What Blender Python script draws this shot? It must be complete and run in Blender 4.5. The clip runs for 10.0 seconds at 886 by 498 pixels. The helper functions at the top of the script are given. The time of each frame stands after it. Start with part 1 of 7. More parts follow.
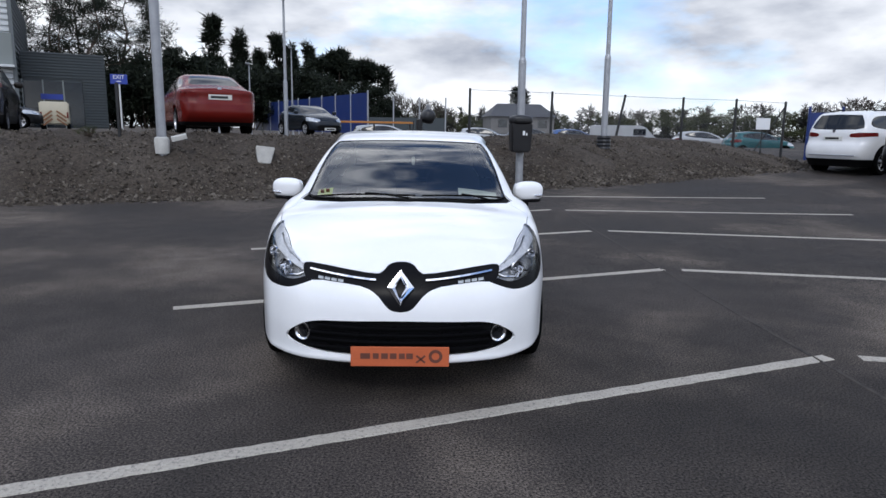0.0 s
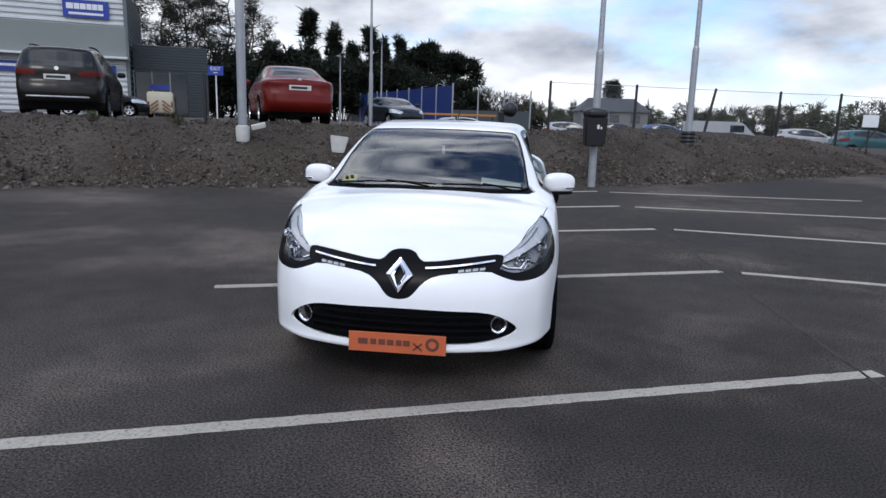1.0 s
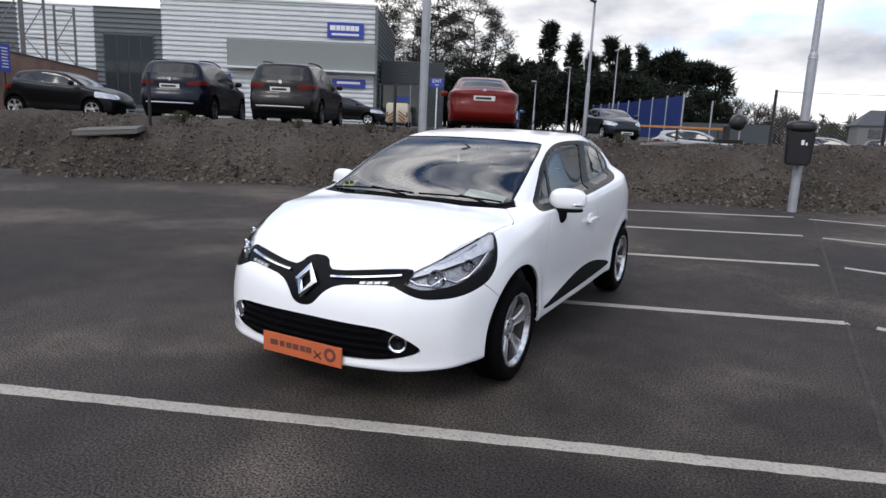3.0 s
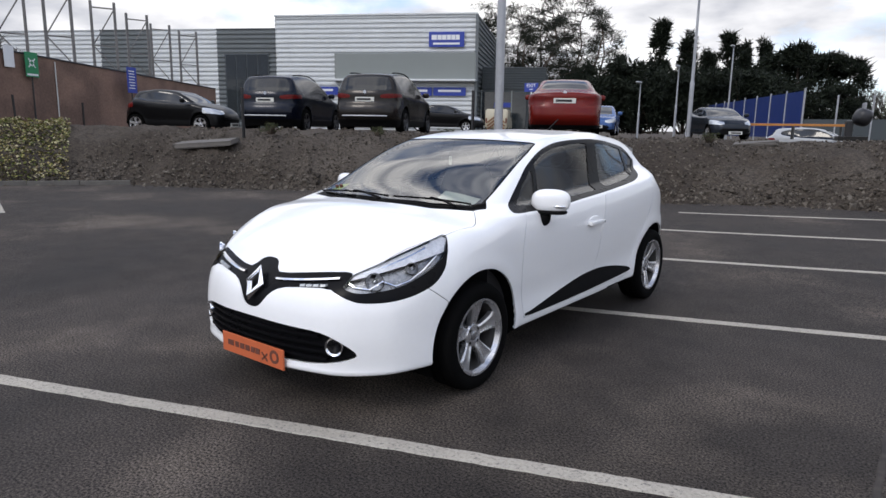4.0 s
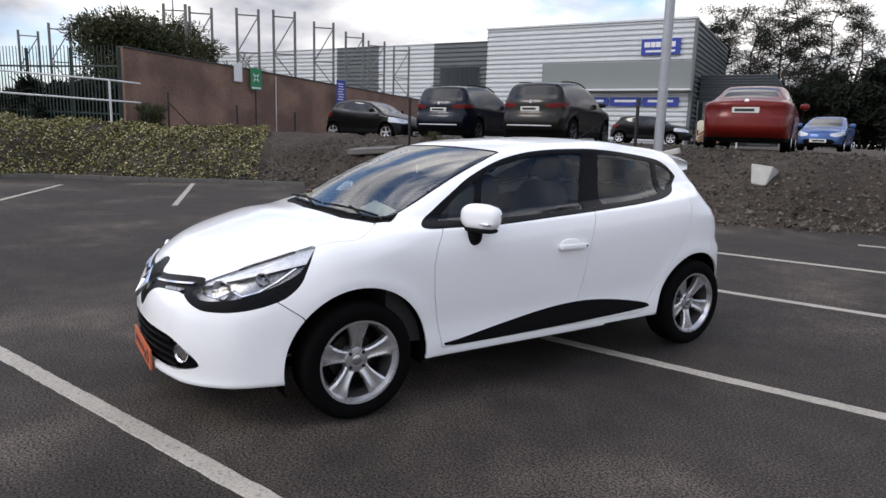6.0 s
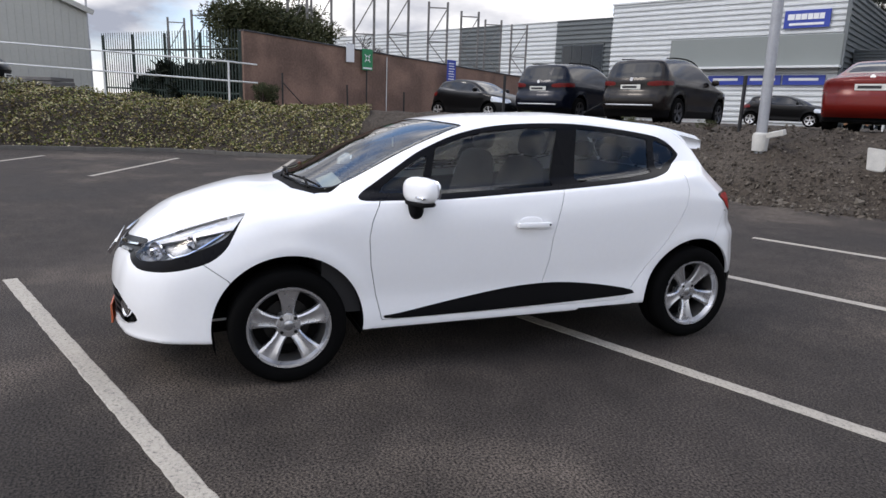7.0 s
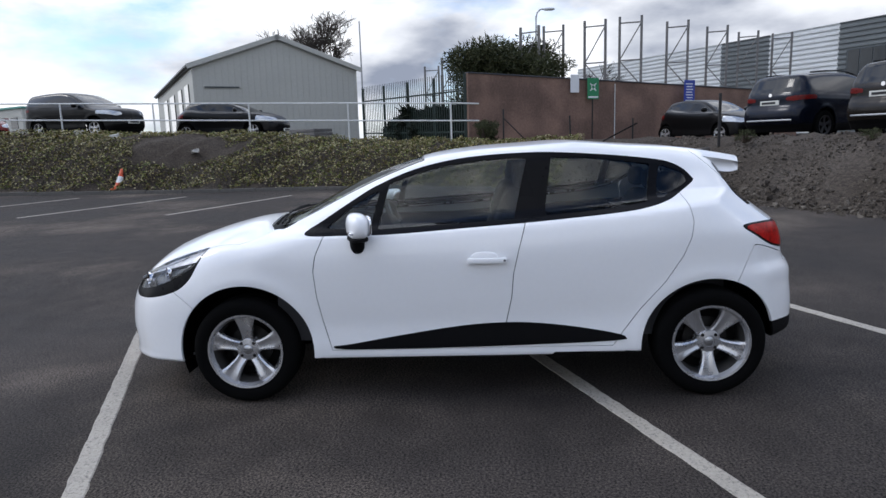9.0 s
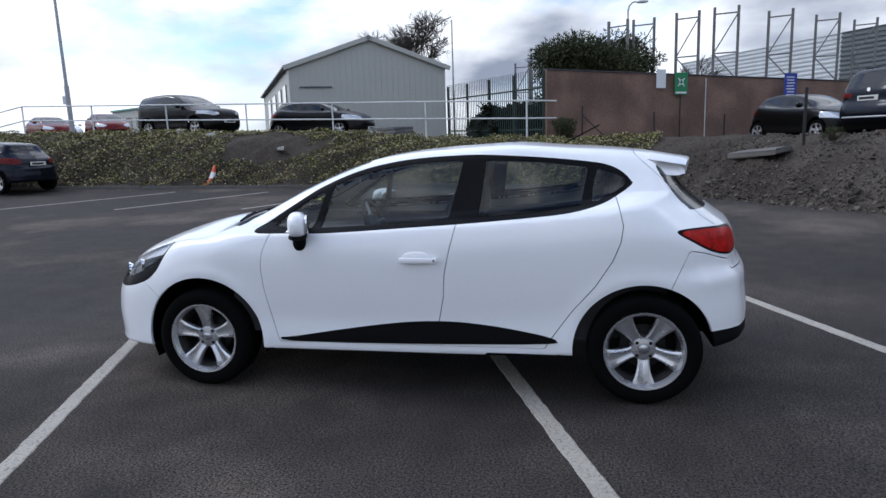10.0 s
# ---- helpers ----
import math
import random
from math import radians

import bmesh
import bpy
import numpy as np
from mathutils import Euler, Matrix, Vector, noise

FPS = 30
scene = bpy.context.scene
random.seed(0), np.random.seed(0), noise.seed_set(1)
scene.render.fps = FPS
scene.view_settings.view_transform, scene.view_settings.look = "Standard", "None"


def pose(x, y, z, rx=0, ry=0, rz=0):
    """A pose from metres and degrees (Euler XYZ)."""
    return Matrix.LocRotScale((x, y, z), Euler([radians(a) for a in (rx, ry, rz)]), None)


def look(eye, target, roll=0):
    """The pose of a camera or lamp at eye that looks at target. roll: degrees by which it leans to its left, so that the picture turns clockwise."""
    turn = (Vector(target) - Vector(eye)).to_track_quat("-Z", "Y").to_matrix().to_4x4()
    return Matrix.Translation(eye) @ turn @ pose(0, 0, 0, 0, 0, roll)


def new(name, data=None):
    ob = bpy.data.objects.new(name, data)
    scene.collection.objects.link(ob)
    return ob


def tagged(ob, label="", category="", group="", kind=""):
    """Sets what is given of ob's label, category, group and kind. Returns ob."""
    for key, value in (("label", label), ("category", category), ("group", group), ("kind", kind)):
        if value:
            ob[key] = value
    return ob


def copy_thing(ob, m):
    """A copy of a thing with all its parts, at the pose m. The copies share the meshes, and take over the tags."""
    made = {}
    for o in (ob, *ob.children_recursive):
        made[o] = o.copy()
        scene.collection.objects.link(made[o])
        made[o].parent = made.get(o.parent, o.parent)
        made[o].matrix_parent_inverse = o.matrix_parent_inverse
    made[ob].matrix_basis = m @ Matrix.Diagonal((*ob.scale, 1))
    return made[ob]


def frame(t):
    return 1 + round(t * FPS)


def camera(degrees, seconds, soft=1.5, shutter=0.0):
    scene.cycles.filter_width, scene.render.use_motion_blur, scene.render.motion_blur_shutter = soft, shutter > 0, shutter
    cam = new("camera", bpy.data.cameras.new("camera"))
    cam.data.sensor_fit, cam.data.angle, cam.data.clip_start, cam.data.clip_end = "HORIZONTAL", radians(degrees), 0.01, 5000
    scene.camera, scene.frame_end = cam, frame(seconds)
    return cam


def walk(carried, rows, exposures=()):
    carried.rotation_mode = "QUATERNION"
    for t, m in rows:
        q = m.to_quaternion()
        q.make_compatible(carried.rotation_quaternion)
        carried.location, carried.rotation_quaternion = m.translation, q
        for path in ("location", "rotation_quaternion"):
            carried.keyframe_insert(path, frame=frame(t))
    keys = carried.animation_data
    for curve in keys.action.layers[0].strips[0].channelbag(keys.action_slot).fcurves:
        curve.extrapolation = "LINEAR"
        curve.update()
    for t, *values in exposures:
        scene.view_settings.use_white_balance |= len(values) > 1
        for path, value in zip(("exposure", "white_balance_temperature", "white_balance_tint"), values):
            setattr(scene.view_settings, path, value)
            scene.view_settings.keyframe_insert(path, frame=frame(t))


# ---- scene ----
cam = camera(68.5, 10.0)
PATH = [
    (0, (0.119, -5.291, 1.435), (0.177, -3.325, 1.077), 1.00),
    (0.5, (0.248, -5.280, 1.424), (0.211, -3.318, 1.039), 0.23),
    (1, (0.564, -5.236, 1.409), (0.356, -3.284, 1.026), 1.80),
    (1.5, (0.878, -5.056, 1.392), (0.662, -3.110, 0.983), 0.71),
    (2, (1.259, -4.923, 1.414), (0.798, -3.025, 0.986), 2.96),
    (2.5, (1.687, -4.813, 1.437), (0.997, -2.987, 0.998), 2.71),
    (3, (2.100, -4.568, 1.445), (1.196, -2.824, 1.068), 2.64),
    (3.2, (2.256, -4.508, 1.436), (1.277, -2.794, 1.114), 1.05),
    (4.3, (2.943, -3.822, 1.435), (1.664, -2.329, 1.067), 1.26),
    (4.5, (3.064, -3.700, 1.431), (1.721, -2.248, 1.138), 1.38),
    (5, (3.286, -3.338, 1.442), (1.826, -2.014, 1.106), 0.43),
    (5.5, (3.392, -2.905, 1.457), (1.853, -1.679, 1.099), 0.16),
    (5.7, (3.503, -2.759, 1.432), (1.911, -1.603, 1.074), 1.00),
    (6.8, (3.964, -1.813, 1.465), (2.184, -0.984, 1.086), 1.64),
    (7, (4.072, -1.632, 1.423), (2.254, -0.911, 1.005), 1.98),
    (7.5, (4.167, -1.195, 1.467), (2.284, -0.670, 1.041), 3.73),
    (8, (4.258, -0.767, 1.435), (2.291, -0.498, 1.187), -0.56),
    (8.5, (4.324, -0.343, 1.443), (2.347, -0.243, 1.155), -1.04),
    (9, (4.327, 0.092, 1.449), (2.356, 0.013, 1.119), -1.76),
    (9.5, (4.352, 0.577, 1.442), (2.382, 0.428, 1.130), -2.32),
    (10, (4.322, 1.027, 1.455), (2.388, 0.639, 1.125), -1.83),
]
walk(cam, [(t, look(eye, target, roll)) for t, eye, target, roll in PATH],
     [(0, -.16, 6250, 10), (.8, -.18, 6200, 10), (2.5, .02, 6650, 11), (4.5, .02, 6700, 11), (6.5, .14, 6850, 12), (7.0, .24, 6830, 12), (7.5, .42, 6800, 12), (8.5, -.03, 6500, 11), (10, -.12, 6050, 10)])

# world: partly cloudy sky, soft sun
SUN_ROT, SUN_ELEV = 185.0, 42.0
world = bpy.data.worlds.new("sky")
scene.world = world
world.use_nodes = True
wn, wl_ = world.node_tree.nodes, world.node_tree.links
wn.clear()
w_out = wn.new("ShaderNodeOutputWorld")
w_bg = wn.new("ShaderNodeBackground")
w_sky = wn.new("ShaderNodeTexSky")
w_sky.sky_type, w_sky.sun_disc = "NISHITA", False
w_sky.sun_elevation, w_sky.sun_rotation = radians(SUN_ELEV), radians(SUN_ROT)
w_geo = wn.new("ShaderNodeTexCoord")
w_map = wn.new("ShaderNodeMapping")
w_map.inputs["Scale"].default_value = (1.0, 1.0, 2.6)
w_map.inputs["Location"].default_value = (0.35, 0.1, 0.2)
w_cl = wn.new("ShaderNodeTexNoise")
w_cl.inputs["Scale"].default_value, w_cl.inputs["Detail"].default_value = 2.3, 9.0
w_cl.inputs["Roughness"].default_value = 0.56
w_cover = wn.new("ShaderNodeValToRGB")
w_cover.color_ramp.elements[0].position, w_cover.color_ramp.elements[1].position = 0.40, 0.54
w_cl2 = wn.new("ShaderNodeTexNoise")
w_cl2.inputs["Scale"].default_value, w_cl2.inputs["Detail"].default_value = 3.4, 8.0
w_tone = wn.new("ShaderNodeValToRGB")
w_tone.color_ramp.elements[0].position, w_tone.color_ramp.elements[1].position = 0.36, 0.60
w_tone.color_ramp.elements[0].color = (2.7, 3.0, 3.75, 1)
w_tone.color_ramp.elements[1].color = (10.0, 10.1, 10.3, 1)
w_mix = wn.new("ShaderNodeMixRGB")
wl_.new(w_geo.outputs["Generated"], w_map.inputs["Vector"])
wl_.new(w_map.outputs["Vector"], w_cl.inputs["Vector"])
wl_.new(w_map.outputs["Vector"], w_cl2.inputs["Vector"])
# clouds crowd together towards the horizon
w_sep = wn.new("ShaderNodeSeparateXYZ")
w_thin = wn.new("ShaderNodeMapRange")
w_thin.inputs["From Min"].default_value, w_thin.inputs["From Max"].default_value = 0.15, 0.75
w_thin.inputs["To Min"].default_value, w_thin.inputs["To Max"].default_value = 0.06, -0.06
w_sum = wn.new("ShaderNodeMath")
wl_.new(w_geo.outputs["Generated"], w_sep.inputs["Vector"])
wl_.new(w_sep.outputs["Z"], w_thin.inputs["Value"])
wl_.new(w_thin.outputs["Result"], w_sum.inputs[0])
wl_.new(w_cl.outputs["Fac"], w_sum.inputs[1])
wl_.new(w_sum.outputs[0], w_cover.inputs["Fac"])
wl_.new(w_cl2.outputs["Fac"], w_tone.inputs["Fac"])
wl_.new(w_cover.outputs["Color"], w_mix.inputs["Fac"])
w_clear = wn.new("ShaderNodeMixRGB")
w_clear.blend_type, w_clear.inputs["Fac"].default_value = "MULTIPLY", 1.0
w_clear.inputs["Color2"].default_value = (1.2, 1.4, 1.7, 1)
wl_.new(w_sky.outputs["Color"], w_clear.inputs["Color1"])
wl_.new(w_clear.outputs["Color"], w_mix.inputs["Color1"])
# clouds grow brighter towards the zenith, as under any overcast sky
w_high = wn.new("ShaderNodeMapRange")
w_high.inputs["From Min"].default_value, w_high.inputs["From Max"].default_value = 0.25, 0.85
w_high.inputs["To Min"].default_value, w_high.inputs["To Max"].default_value = 1.0, 2.5
w_glow = wn.new("ShaderNodeMixRGB")
w_glow.blend_type, w_glow.inputs["Fac"].default_value = "MULTIPLY", 1.0
wl_.new(w_sep.outputs["Z"], w_high.inputs["Value"])
wl_.new(w_tone.outputs["Color"], w_glow.inputs["Color1"])
wl_.new(w_high.outputs["Result"], w_glow.inputs["Color2"])
wl_.new(w_glow.outputs["Color"], w_mix.inputs["Color2"])
wl_.new(w_mix.outputs["Color"], w_bg.inputs["Color"])
w_bg.inputs["Strength"].default_value = 0.13
wl_.new(w_bg.outputs["Background"], w_out.inputs["Surface"])

sun_data = bpy.data.lights.new("sun", "SUN")
sun_data.energy, sun_data.angle, sun_data.color = 0.9, radians(14), (1.0, 0.96, 0.9)
sun = new("sun", sun_data)
sa, se = radians(SUN_ROT), radians(SUN_ELEV)
sun.matrix_world = look((0, 0, 30), (-math.sin(sa) * math.cos(se), -math.cos(sa) * math.cos(se), 30 - math.sin(se)))


# ---------- materials ----------
def mat(name, col, rough=0.6, metal=0.0, var=0.15, scale=8.0, fine=90.0, bump=0.0, coat=0.0, tint=None, rvar=0.1, spec=0.5):
    """A surface with colour and roughness varied at a broad and a fine scale."""
    m = bpy.data.materials.new(name)
    m.use_nodes = True
    n, l = m.node_tree.nodes, m.node_tree.links
    b = n["Principled BSDF"]
    tc = n.new("ShaderNodeTexCoord")
    n1 = n.new("ShaderNodeTexNoise")
    n1.inputs["Scale"].default_value, n1.inputs["Detail"].default_value = scale, 6
    n2 = n.new("ShaderNodeTexNoise")
    n2.inputs["Scale"].default_value, n2.inputs["Detail"].default_value = fine, 3
    l.new(tc.outputs["Object"], n1.inputs["Vector"])
    l.new(tc.outputs["Object"], n2.inputs["Vector"])
    add = n.new("ShaderNodeMath")
    add.operation = "ADD"
    l.new(n1.outputs["Fac"], add.inputs[0])
    l.new(n2.outputs["Fac"], add.inputs[1])
    r = n.new("ShaderNodeMapRange")
    r.inputs["From Min"].default_value, r.inputs["From Max"].default_value = 0.65, 1.35
    l.new(add.outputs[0], r.inputs["Value"])
    mix = n.new("ShaderNodeMixRGB")
    t = tint or col
    mix.inputs["Color1"].default_value = (*[c * (1 - var) for c in col], 1)
    mix.inputs["Color2"].default_value = (*[min(1, c * (1 + var)) for c in t], 1)
    l.new(r.outputs["Result"], mix.inputs["Fac"])
    l.new(mix.outputs["Color"], b.inputs["Base Color"])
    rr = n.new("ShaderNodeMapRange")
    rr.inputs["To Min"].default_value, rr.inputs["To Max"].default_value = max(0.02, rough - rvar), min(1, rough + rvar)
    l.new(n1.outputs["Fac"], rr.inputs["Value"])
    l.new(rr.outputs["Result"], b.inputs["Roughness"])
    b.inputs["Metallic"].default_value = metal
    b.inputs["Coat Weight"].default_value = coat
    b.inputs["Coat Roughness"].default_value = 0.04
    b.inputs["Specular IOR Level"].default_value = spec
    if bump:
        bp = n.new("ShaderNodeBump")
        bp.inputs["Strength"].default_value, bp.inputs["Distance"].default_value = bump, 0.01
        l.new(n2.outputs["Fac"], bp.inputs["Height"])
        l.new(bp.outputs["Normal"], b.inputs["Normal"])
    return m


def glass_mat(name, through_col, ior=1.5, rough=0.0):
    m = bpy.data.materials.new(name)
    m.use_nodes = True
    n, l = m.node_tree.nodes, m.node_tree.links
    n.clear()
    out = n.new("ShaderNodeOutputMaterial")
    mix = n.new("ShaderNodeMixShader")
    fr = n.new("ShaderNodeFresnel")
    fr.inputs["IOR"].default_value = ior
    tr = n.new("ShaderNodeBsdfTransparent")
    tr.inputs["Color"].default_value = (*through_col, 1)
    gl = n.new("ShaderNodeBsdfGlossy")
    gl.inputs["Roughness"].default_value = rough
    l.new(fr.outputs["Fac"], mix.inputs["Fac"])
    l.new(tr.outputs["BSDF"], mix.inputs[1])
    l.new(gl.outputs["BSDF"], mix.inputs[2])
    l.new(mix.outputs["Shader"], out.inputs["Surface"])
    return m


def asphalt_mat():
    m = bpy.data.materials.new("asphalt")
    m.use_nodes = True
    n, l = m.node_tree.nodes, m.node_tree.links
    b = n["Principled BSDF"]
    tc = n.new("ShaderNodeTexCoord")
    big = n.new("ShaderNodeTexNoise")
    big.inputs["Scale"].default_value, big.inputs["Detail"].default_value, big.inputs["Roughness"].default_value = 0.36, 7, 0.56
    mid = n.new("ShaderNodeTexNoise")
    mid.inputs["Scale"].default_value, mid.inputs["Detail"].default_value = 3.2, 6
    grit = n.new("ShaderNodeTexNoise")
    grit.inputs["Scale"].default_value, grit.inputs["Detail"].default_value, grit.inputs["Roughness"].default_value = 190, 3, 0.7
    speck = n.new("ShaderNodeTexNoise")
    speck.inputs["Scale"].default_value, speck.inputs["Detail"].default_value, speck.inputs["Roughness"].default_value = 85, 5, 0.72
    for k in (big, mid, grit, speck):
        l.new(tc.outputs["Object"], k.inputs["Vector"])
    r1 = n.new("ShaderNodeValToRGB")
    e = r1.color_ramp.elements
    e[0].position, e[0].color = 0.36, (0.0175, 0.0147, 0.0130, 1)
    e[1].position, e[1].color = 0.66, (0.076, 0.063, 0.052, 1)
    k = e.new(0.52)
    k.color = (0.0305, 0.0255, 0.0222, 1)
    l.new(big.outputs["Fac"], r1.inputs["Fac"])
    r2 = n.new("ShaderNodeMapRange")
    r2.inputs["From Min"].default_value, r2.inputs["From Max"].default_value = 0.3, 0.7
    r2.inputs["To Min"].default_value, r2.inputs["To Max"].default_value = 0.80, 1.22
    l.new(mid.outputs["Fac"], r2.inputs["Value"])
    m1 = n.new("ShaderNodeMixRGB")
    m1.blend_type, m1.inputs["Fac"].default_value = "MULTIPLY", 1
    l.new(r1.outputs["Color"], m1.inputs["Color1"])
    l.new(r2.outputs["Result"], m1.inputs["Color2"])
    r3 = n.new("ShaderNodeMapRange")
    r3.inputs["From Min"].default_value, r3.inputs["From Max"].default_value = 0.40, 0.63
    r3.inputs["To Min"].default_value, r3.inputs["To Max"].default_value = 0.05, 2.95
    l.new(speck.outputs["Fac"], r3.inputs["Value"])
    m2 = n.new("ShaderNodeMixRGB")
    m2.blend_type, m2.inputs["Fac"].default_value = "MULTIPLY", 1
    l.new(m1.outputs["Color"], m2.inputs["Color1"])
    l.new(r3.outputs["Result"], m2.inputs["Color2"])
    # pale dust patches and one darker stretch multiplied into the colour, with ragged edges
    warp = n.new("ShaderNodeMixRGB")
    warp.blend_type, warp.inputs["Fac"].default_value = "ADD", 0.9
    l.new(tc.outputs["Object"], warp.inputs["Color1"])
    l.new(mid.outputs["Color"], warp.inputs["Color2"])
    last = m2.outputs["Color"]
    for px, py, rx, ry, gain in ((.65, -2.75, 1.9, 1.0, 1.42), (2.45, -1.65, 1.9, 1.5, .74), (2.35, 1.0, 1.1, 1.0, 1.35), (-1.4, -1.2, 1.3, 1.5, 1.45), (-1.2, 2.4, 1.2, 1.6, 1.3), (6.2, 7.2, 4.5, .8, 1.35)):
        mp = n.new("ShaderNodeMapping")
        mp.inputs["Location"].default_value, mp.inputs["Scale"].default_value = (-px / rx, -py / ry, 0), (1 / rx, 1 / ry, 0)
        ln = n.new("ShaderNodeVectorMath")
        ln.operation = "LENGTH"
        fade = n.new("ShaderNodeMapRange")
        fade.interpolation_type = "SMOOTHSTEP"
        fade.inputs["From Min"].default_value, fade.inputs["From Max"].default_value = 0.35, 1.25
        fade.inputs["To Min"].default_value, fade.inputs["To Max"].default_value = gain, 1.0
        mu = n.new("ShaderNodeMixRGB")
        mu.blend_type, mu.inputs["Fac"].default_value = "MULTIPLY", 1
        l.new(warp.outputs["Color"], mp.inputs["Vector"])
        l.new(mp.outputs["Vector"], ln.inputs[0])
        l.new(ln.outputs["Value"], fade.inputs["Value"])
        l.new(last, mu.inputs["Color1"])
        l.new(fade.outputs["Result"], mu.inputs["Color2"])
        last = mu.outputs["Color"]
    l.new(last, b.inputs["Base Color"])
    rr = n.new("ShaderNodeMapRange")
    rr.inputs["From Min"].default_value, rr.inputs["From Max"].default_value = 0.35, 0.65
    rr.inputs["To Min"].default_value, rr.inputs["To Max"].default_value = 0.74, 0.93
    l.new(big.outputs["Fac"], rr.inputs["Value"])
    l.new(rr.outputs["Result"], b.inputs["Roughness"])
    b.inputs["Specular IOR Level"].default_value = 0.22
    bp = n.new("ShaderNodeBump")
    bp.inputs["Strength"].default_value, bp.inputs["Distance"].default_value = 0.6, 0.008
    l.new(grit.outputs["Fac"], bp.inputs["Height"])
    l.new(bp.outputs["Normal"], b.inputs["Normal"])
    return m


def ground_mat():
    """Gravel and bare earth, mossy in places."""
    m = bpy.data.materials.new("gravel_ground")
    m.use_nodes = True
    n, l = m.node_tree.nodes, m.node_tree.links
    b = n["Principled BSDF"]
    tc = n.new("ShaderNodeTexCoord")
    big = n.new("ShaderNodeTexNoise")
    big.inputs["Scale"].default_value, big.inputs["Detail"].default_value = 0.5, 6
    st = n.new("ShaderNodeTexVoronoi")
    st.inputs["Scale"].default_value = 26
    st2 = n.new("ShaderNodeTexVoronoi")
    st2.inputs["Scale"].default_value = 60
    for k in (big, st, st2):
        l.new(tc.outputs["Object"], k.inputs["Vector"])
    r1 = n.new("ShaderNodeValToRGB")
    e = r1.color_ramp.elements
    e[0].position, e[0].color = 0.32, (0.040, 0.032, 0.0255, 1)
    e[1].position, e[1].color = 0.70, (0.078, 0.066, 0.055, 1)
    k = e.new(0.5)
    k.color = (0.055, 0.045, 0.036, 1)
    l.new(big.outputs["Fac"], r1.inputs["Fac"])
    hs = n.new("ShaderNodeMapRange")
    hs.inputs["To Min"].default_value, hs.inputs["To Max"].default_value = 0.7, 1.38
    sep = n.new("ShaderNodeSeparateColor")
    l.new(st.outputs["Color"], sep.inputs["Color"])
    l.new(sep.outputs["Red"], hs.inputs["Value"])
    m1 = n.new("ShaderNodeMixRGB")
    m1.blend_type, m1.inputs["Fac"].default_value = "MULTIPLY", 1
    l.new(r1.outputs["Color"], m1.inputs["Color1"])
    l.new(hs.outputs["Result"], m1.inputs["Color2"])
    l.new(m1.outputs["Color"], b.inputs["Base Color"])
    b.inputs["Roughness"].default_value = 0.92
    b.inputs["Specular IOR Level"].default_value = 0.2
    ad = n.new("ShaderNodeMath")
    ad.operation = "ADD"
    l.new(st.outputs["Distance"], ad.inputs[0])
    l.new(st2.outputs["Distance"], ad.inputs[1])
    bp = n.new("ShaderNodeBump")
    bp.inputs["Strength"].default_value, bp.inputs["Distance"].default_value = 0.55, 0.03
    bp.invert = True
    l.new(ad.outputs[0], bp.inputs["Height"])
    l.new(bp.outputs["Normal"], b.inputs["Normal"])
    return m


def line_mat():
    """Road paint worn through to the tarmac in small flecks."""
    m = mat("road_paint", (0.365, 0.335, 0.285), 0.8, var=0.18, scale=3, fine=60, bump=0.3)
    n, l = m.node_tree.nodes, m.node_tree.links
    b = n["Principled BSDF"]
    old = b.inputs["Base Color"].links[0].from_socket
    tc = n.new("ShaderNodeTexCoord")
    w = n.new("ShaderNodeTexNoise")
    w.inputs["Scale"].default_value, w.inputs["Detail"].default_value, w.inputs["Roughness"].default_value = 55, 6, 0.8
    l.new(tc.outputs["Object"], w.inputs["Vector"])
    r = n.new("ShaderNodeValToRGB")
    r.color_ramp.elements[0].position, r.color_ramp.elements[1].position = 0.34, 0.48
    l.new(w.outputs["Fac"], r.inputs["Fac"])
    mx = n.new("ShaderNodeMixRGB")
    mx.inputs["Color1"].default_value = (0.09, 0.085, 0.08, 1)
    l.new(r.outputs["Color"], mx.inputs["Fac"])
    l.new(old, mx.inputs["Color2"])
    l.new(mx.outputs["Color"], b.inputs["Base Color"])
    return m


M_ASPHALT, M_GROUND, M_LINE = asphalt_mat(), ground_mat(), line_mat()
M_WHITE = mat("white_car_paint", (0.87, 0.875, 0.88), 0.32, var=0.012, scale=2, fine=40, coat=0.8, rvar=0.03)
M_BLACKP = mat("black_plastic", (0.004, 0.004, 0.0045), 0.65, var=0.2, fine=200, bump=0.05, spec=0.10)
M_GLOSSB = mat("gloss_black", (0.005, 0.005, 0.006), 0.28, var=0.1, spec=0.08, rvar=0.03)
M_RUBBER = mat("tyre_rubber", (0.0038, 0.0038, 0.0038), 0.9, var=0.2, fine=120, bump=0.2, spec=0.05)
M_ALLOY = mat("alloy", (0.58, 0.58, 0.59), 0.27, metal=0.8, var=0.06, fine=60)
M_DARKMETAL = mat("brake_metal", (0.022, 0.021, 0.020), 0.5, metal=0.7, var=0.2)
# silver barrel coloured dark to stand for shade behind the spokes
M_BARREL = mat("shaded_barrel", (0.045, 0.043, 0.041), 0.6, metal=0.3, var=0.25, scale=14)
M_CHROME = mat("chrome", (0.78, 0.78, 0.8), 0.08, metal=1.0, var=0.02, rvar=0.02)
M_SATIN = mat("satin_silver", (0.5, 0.51, 0.53), 0.25, metal=0.9, var=0.05)
M_GLASS = glass_mat("car_glass", (0.74, 0.79, 0.78), 1.5)
M_SCREEN = glass_mat("windscreen_glass", (0.66, 0.71, 0.70), 2.15)
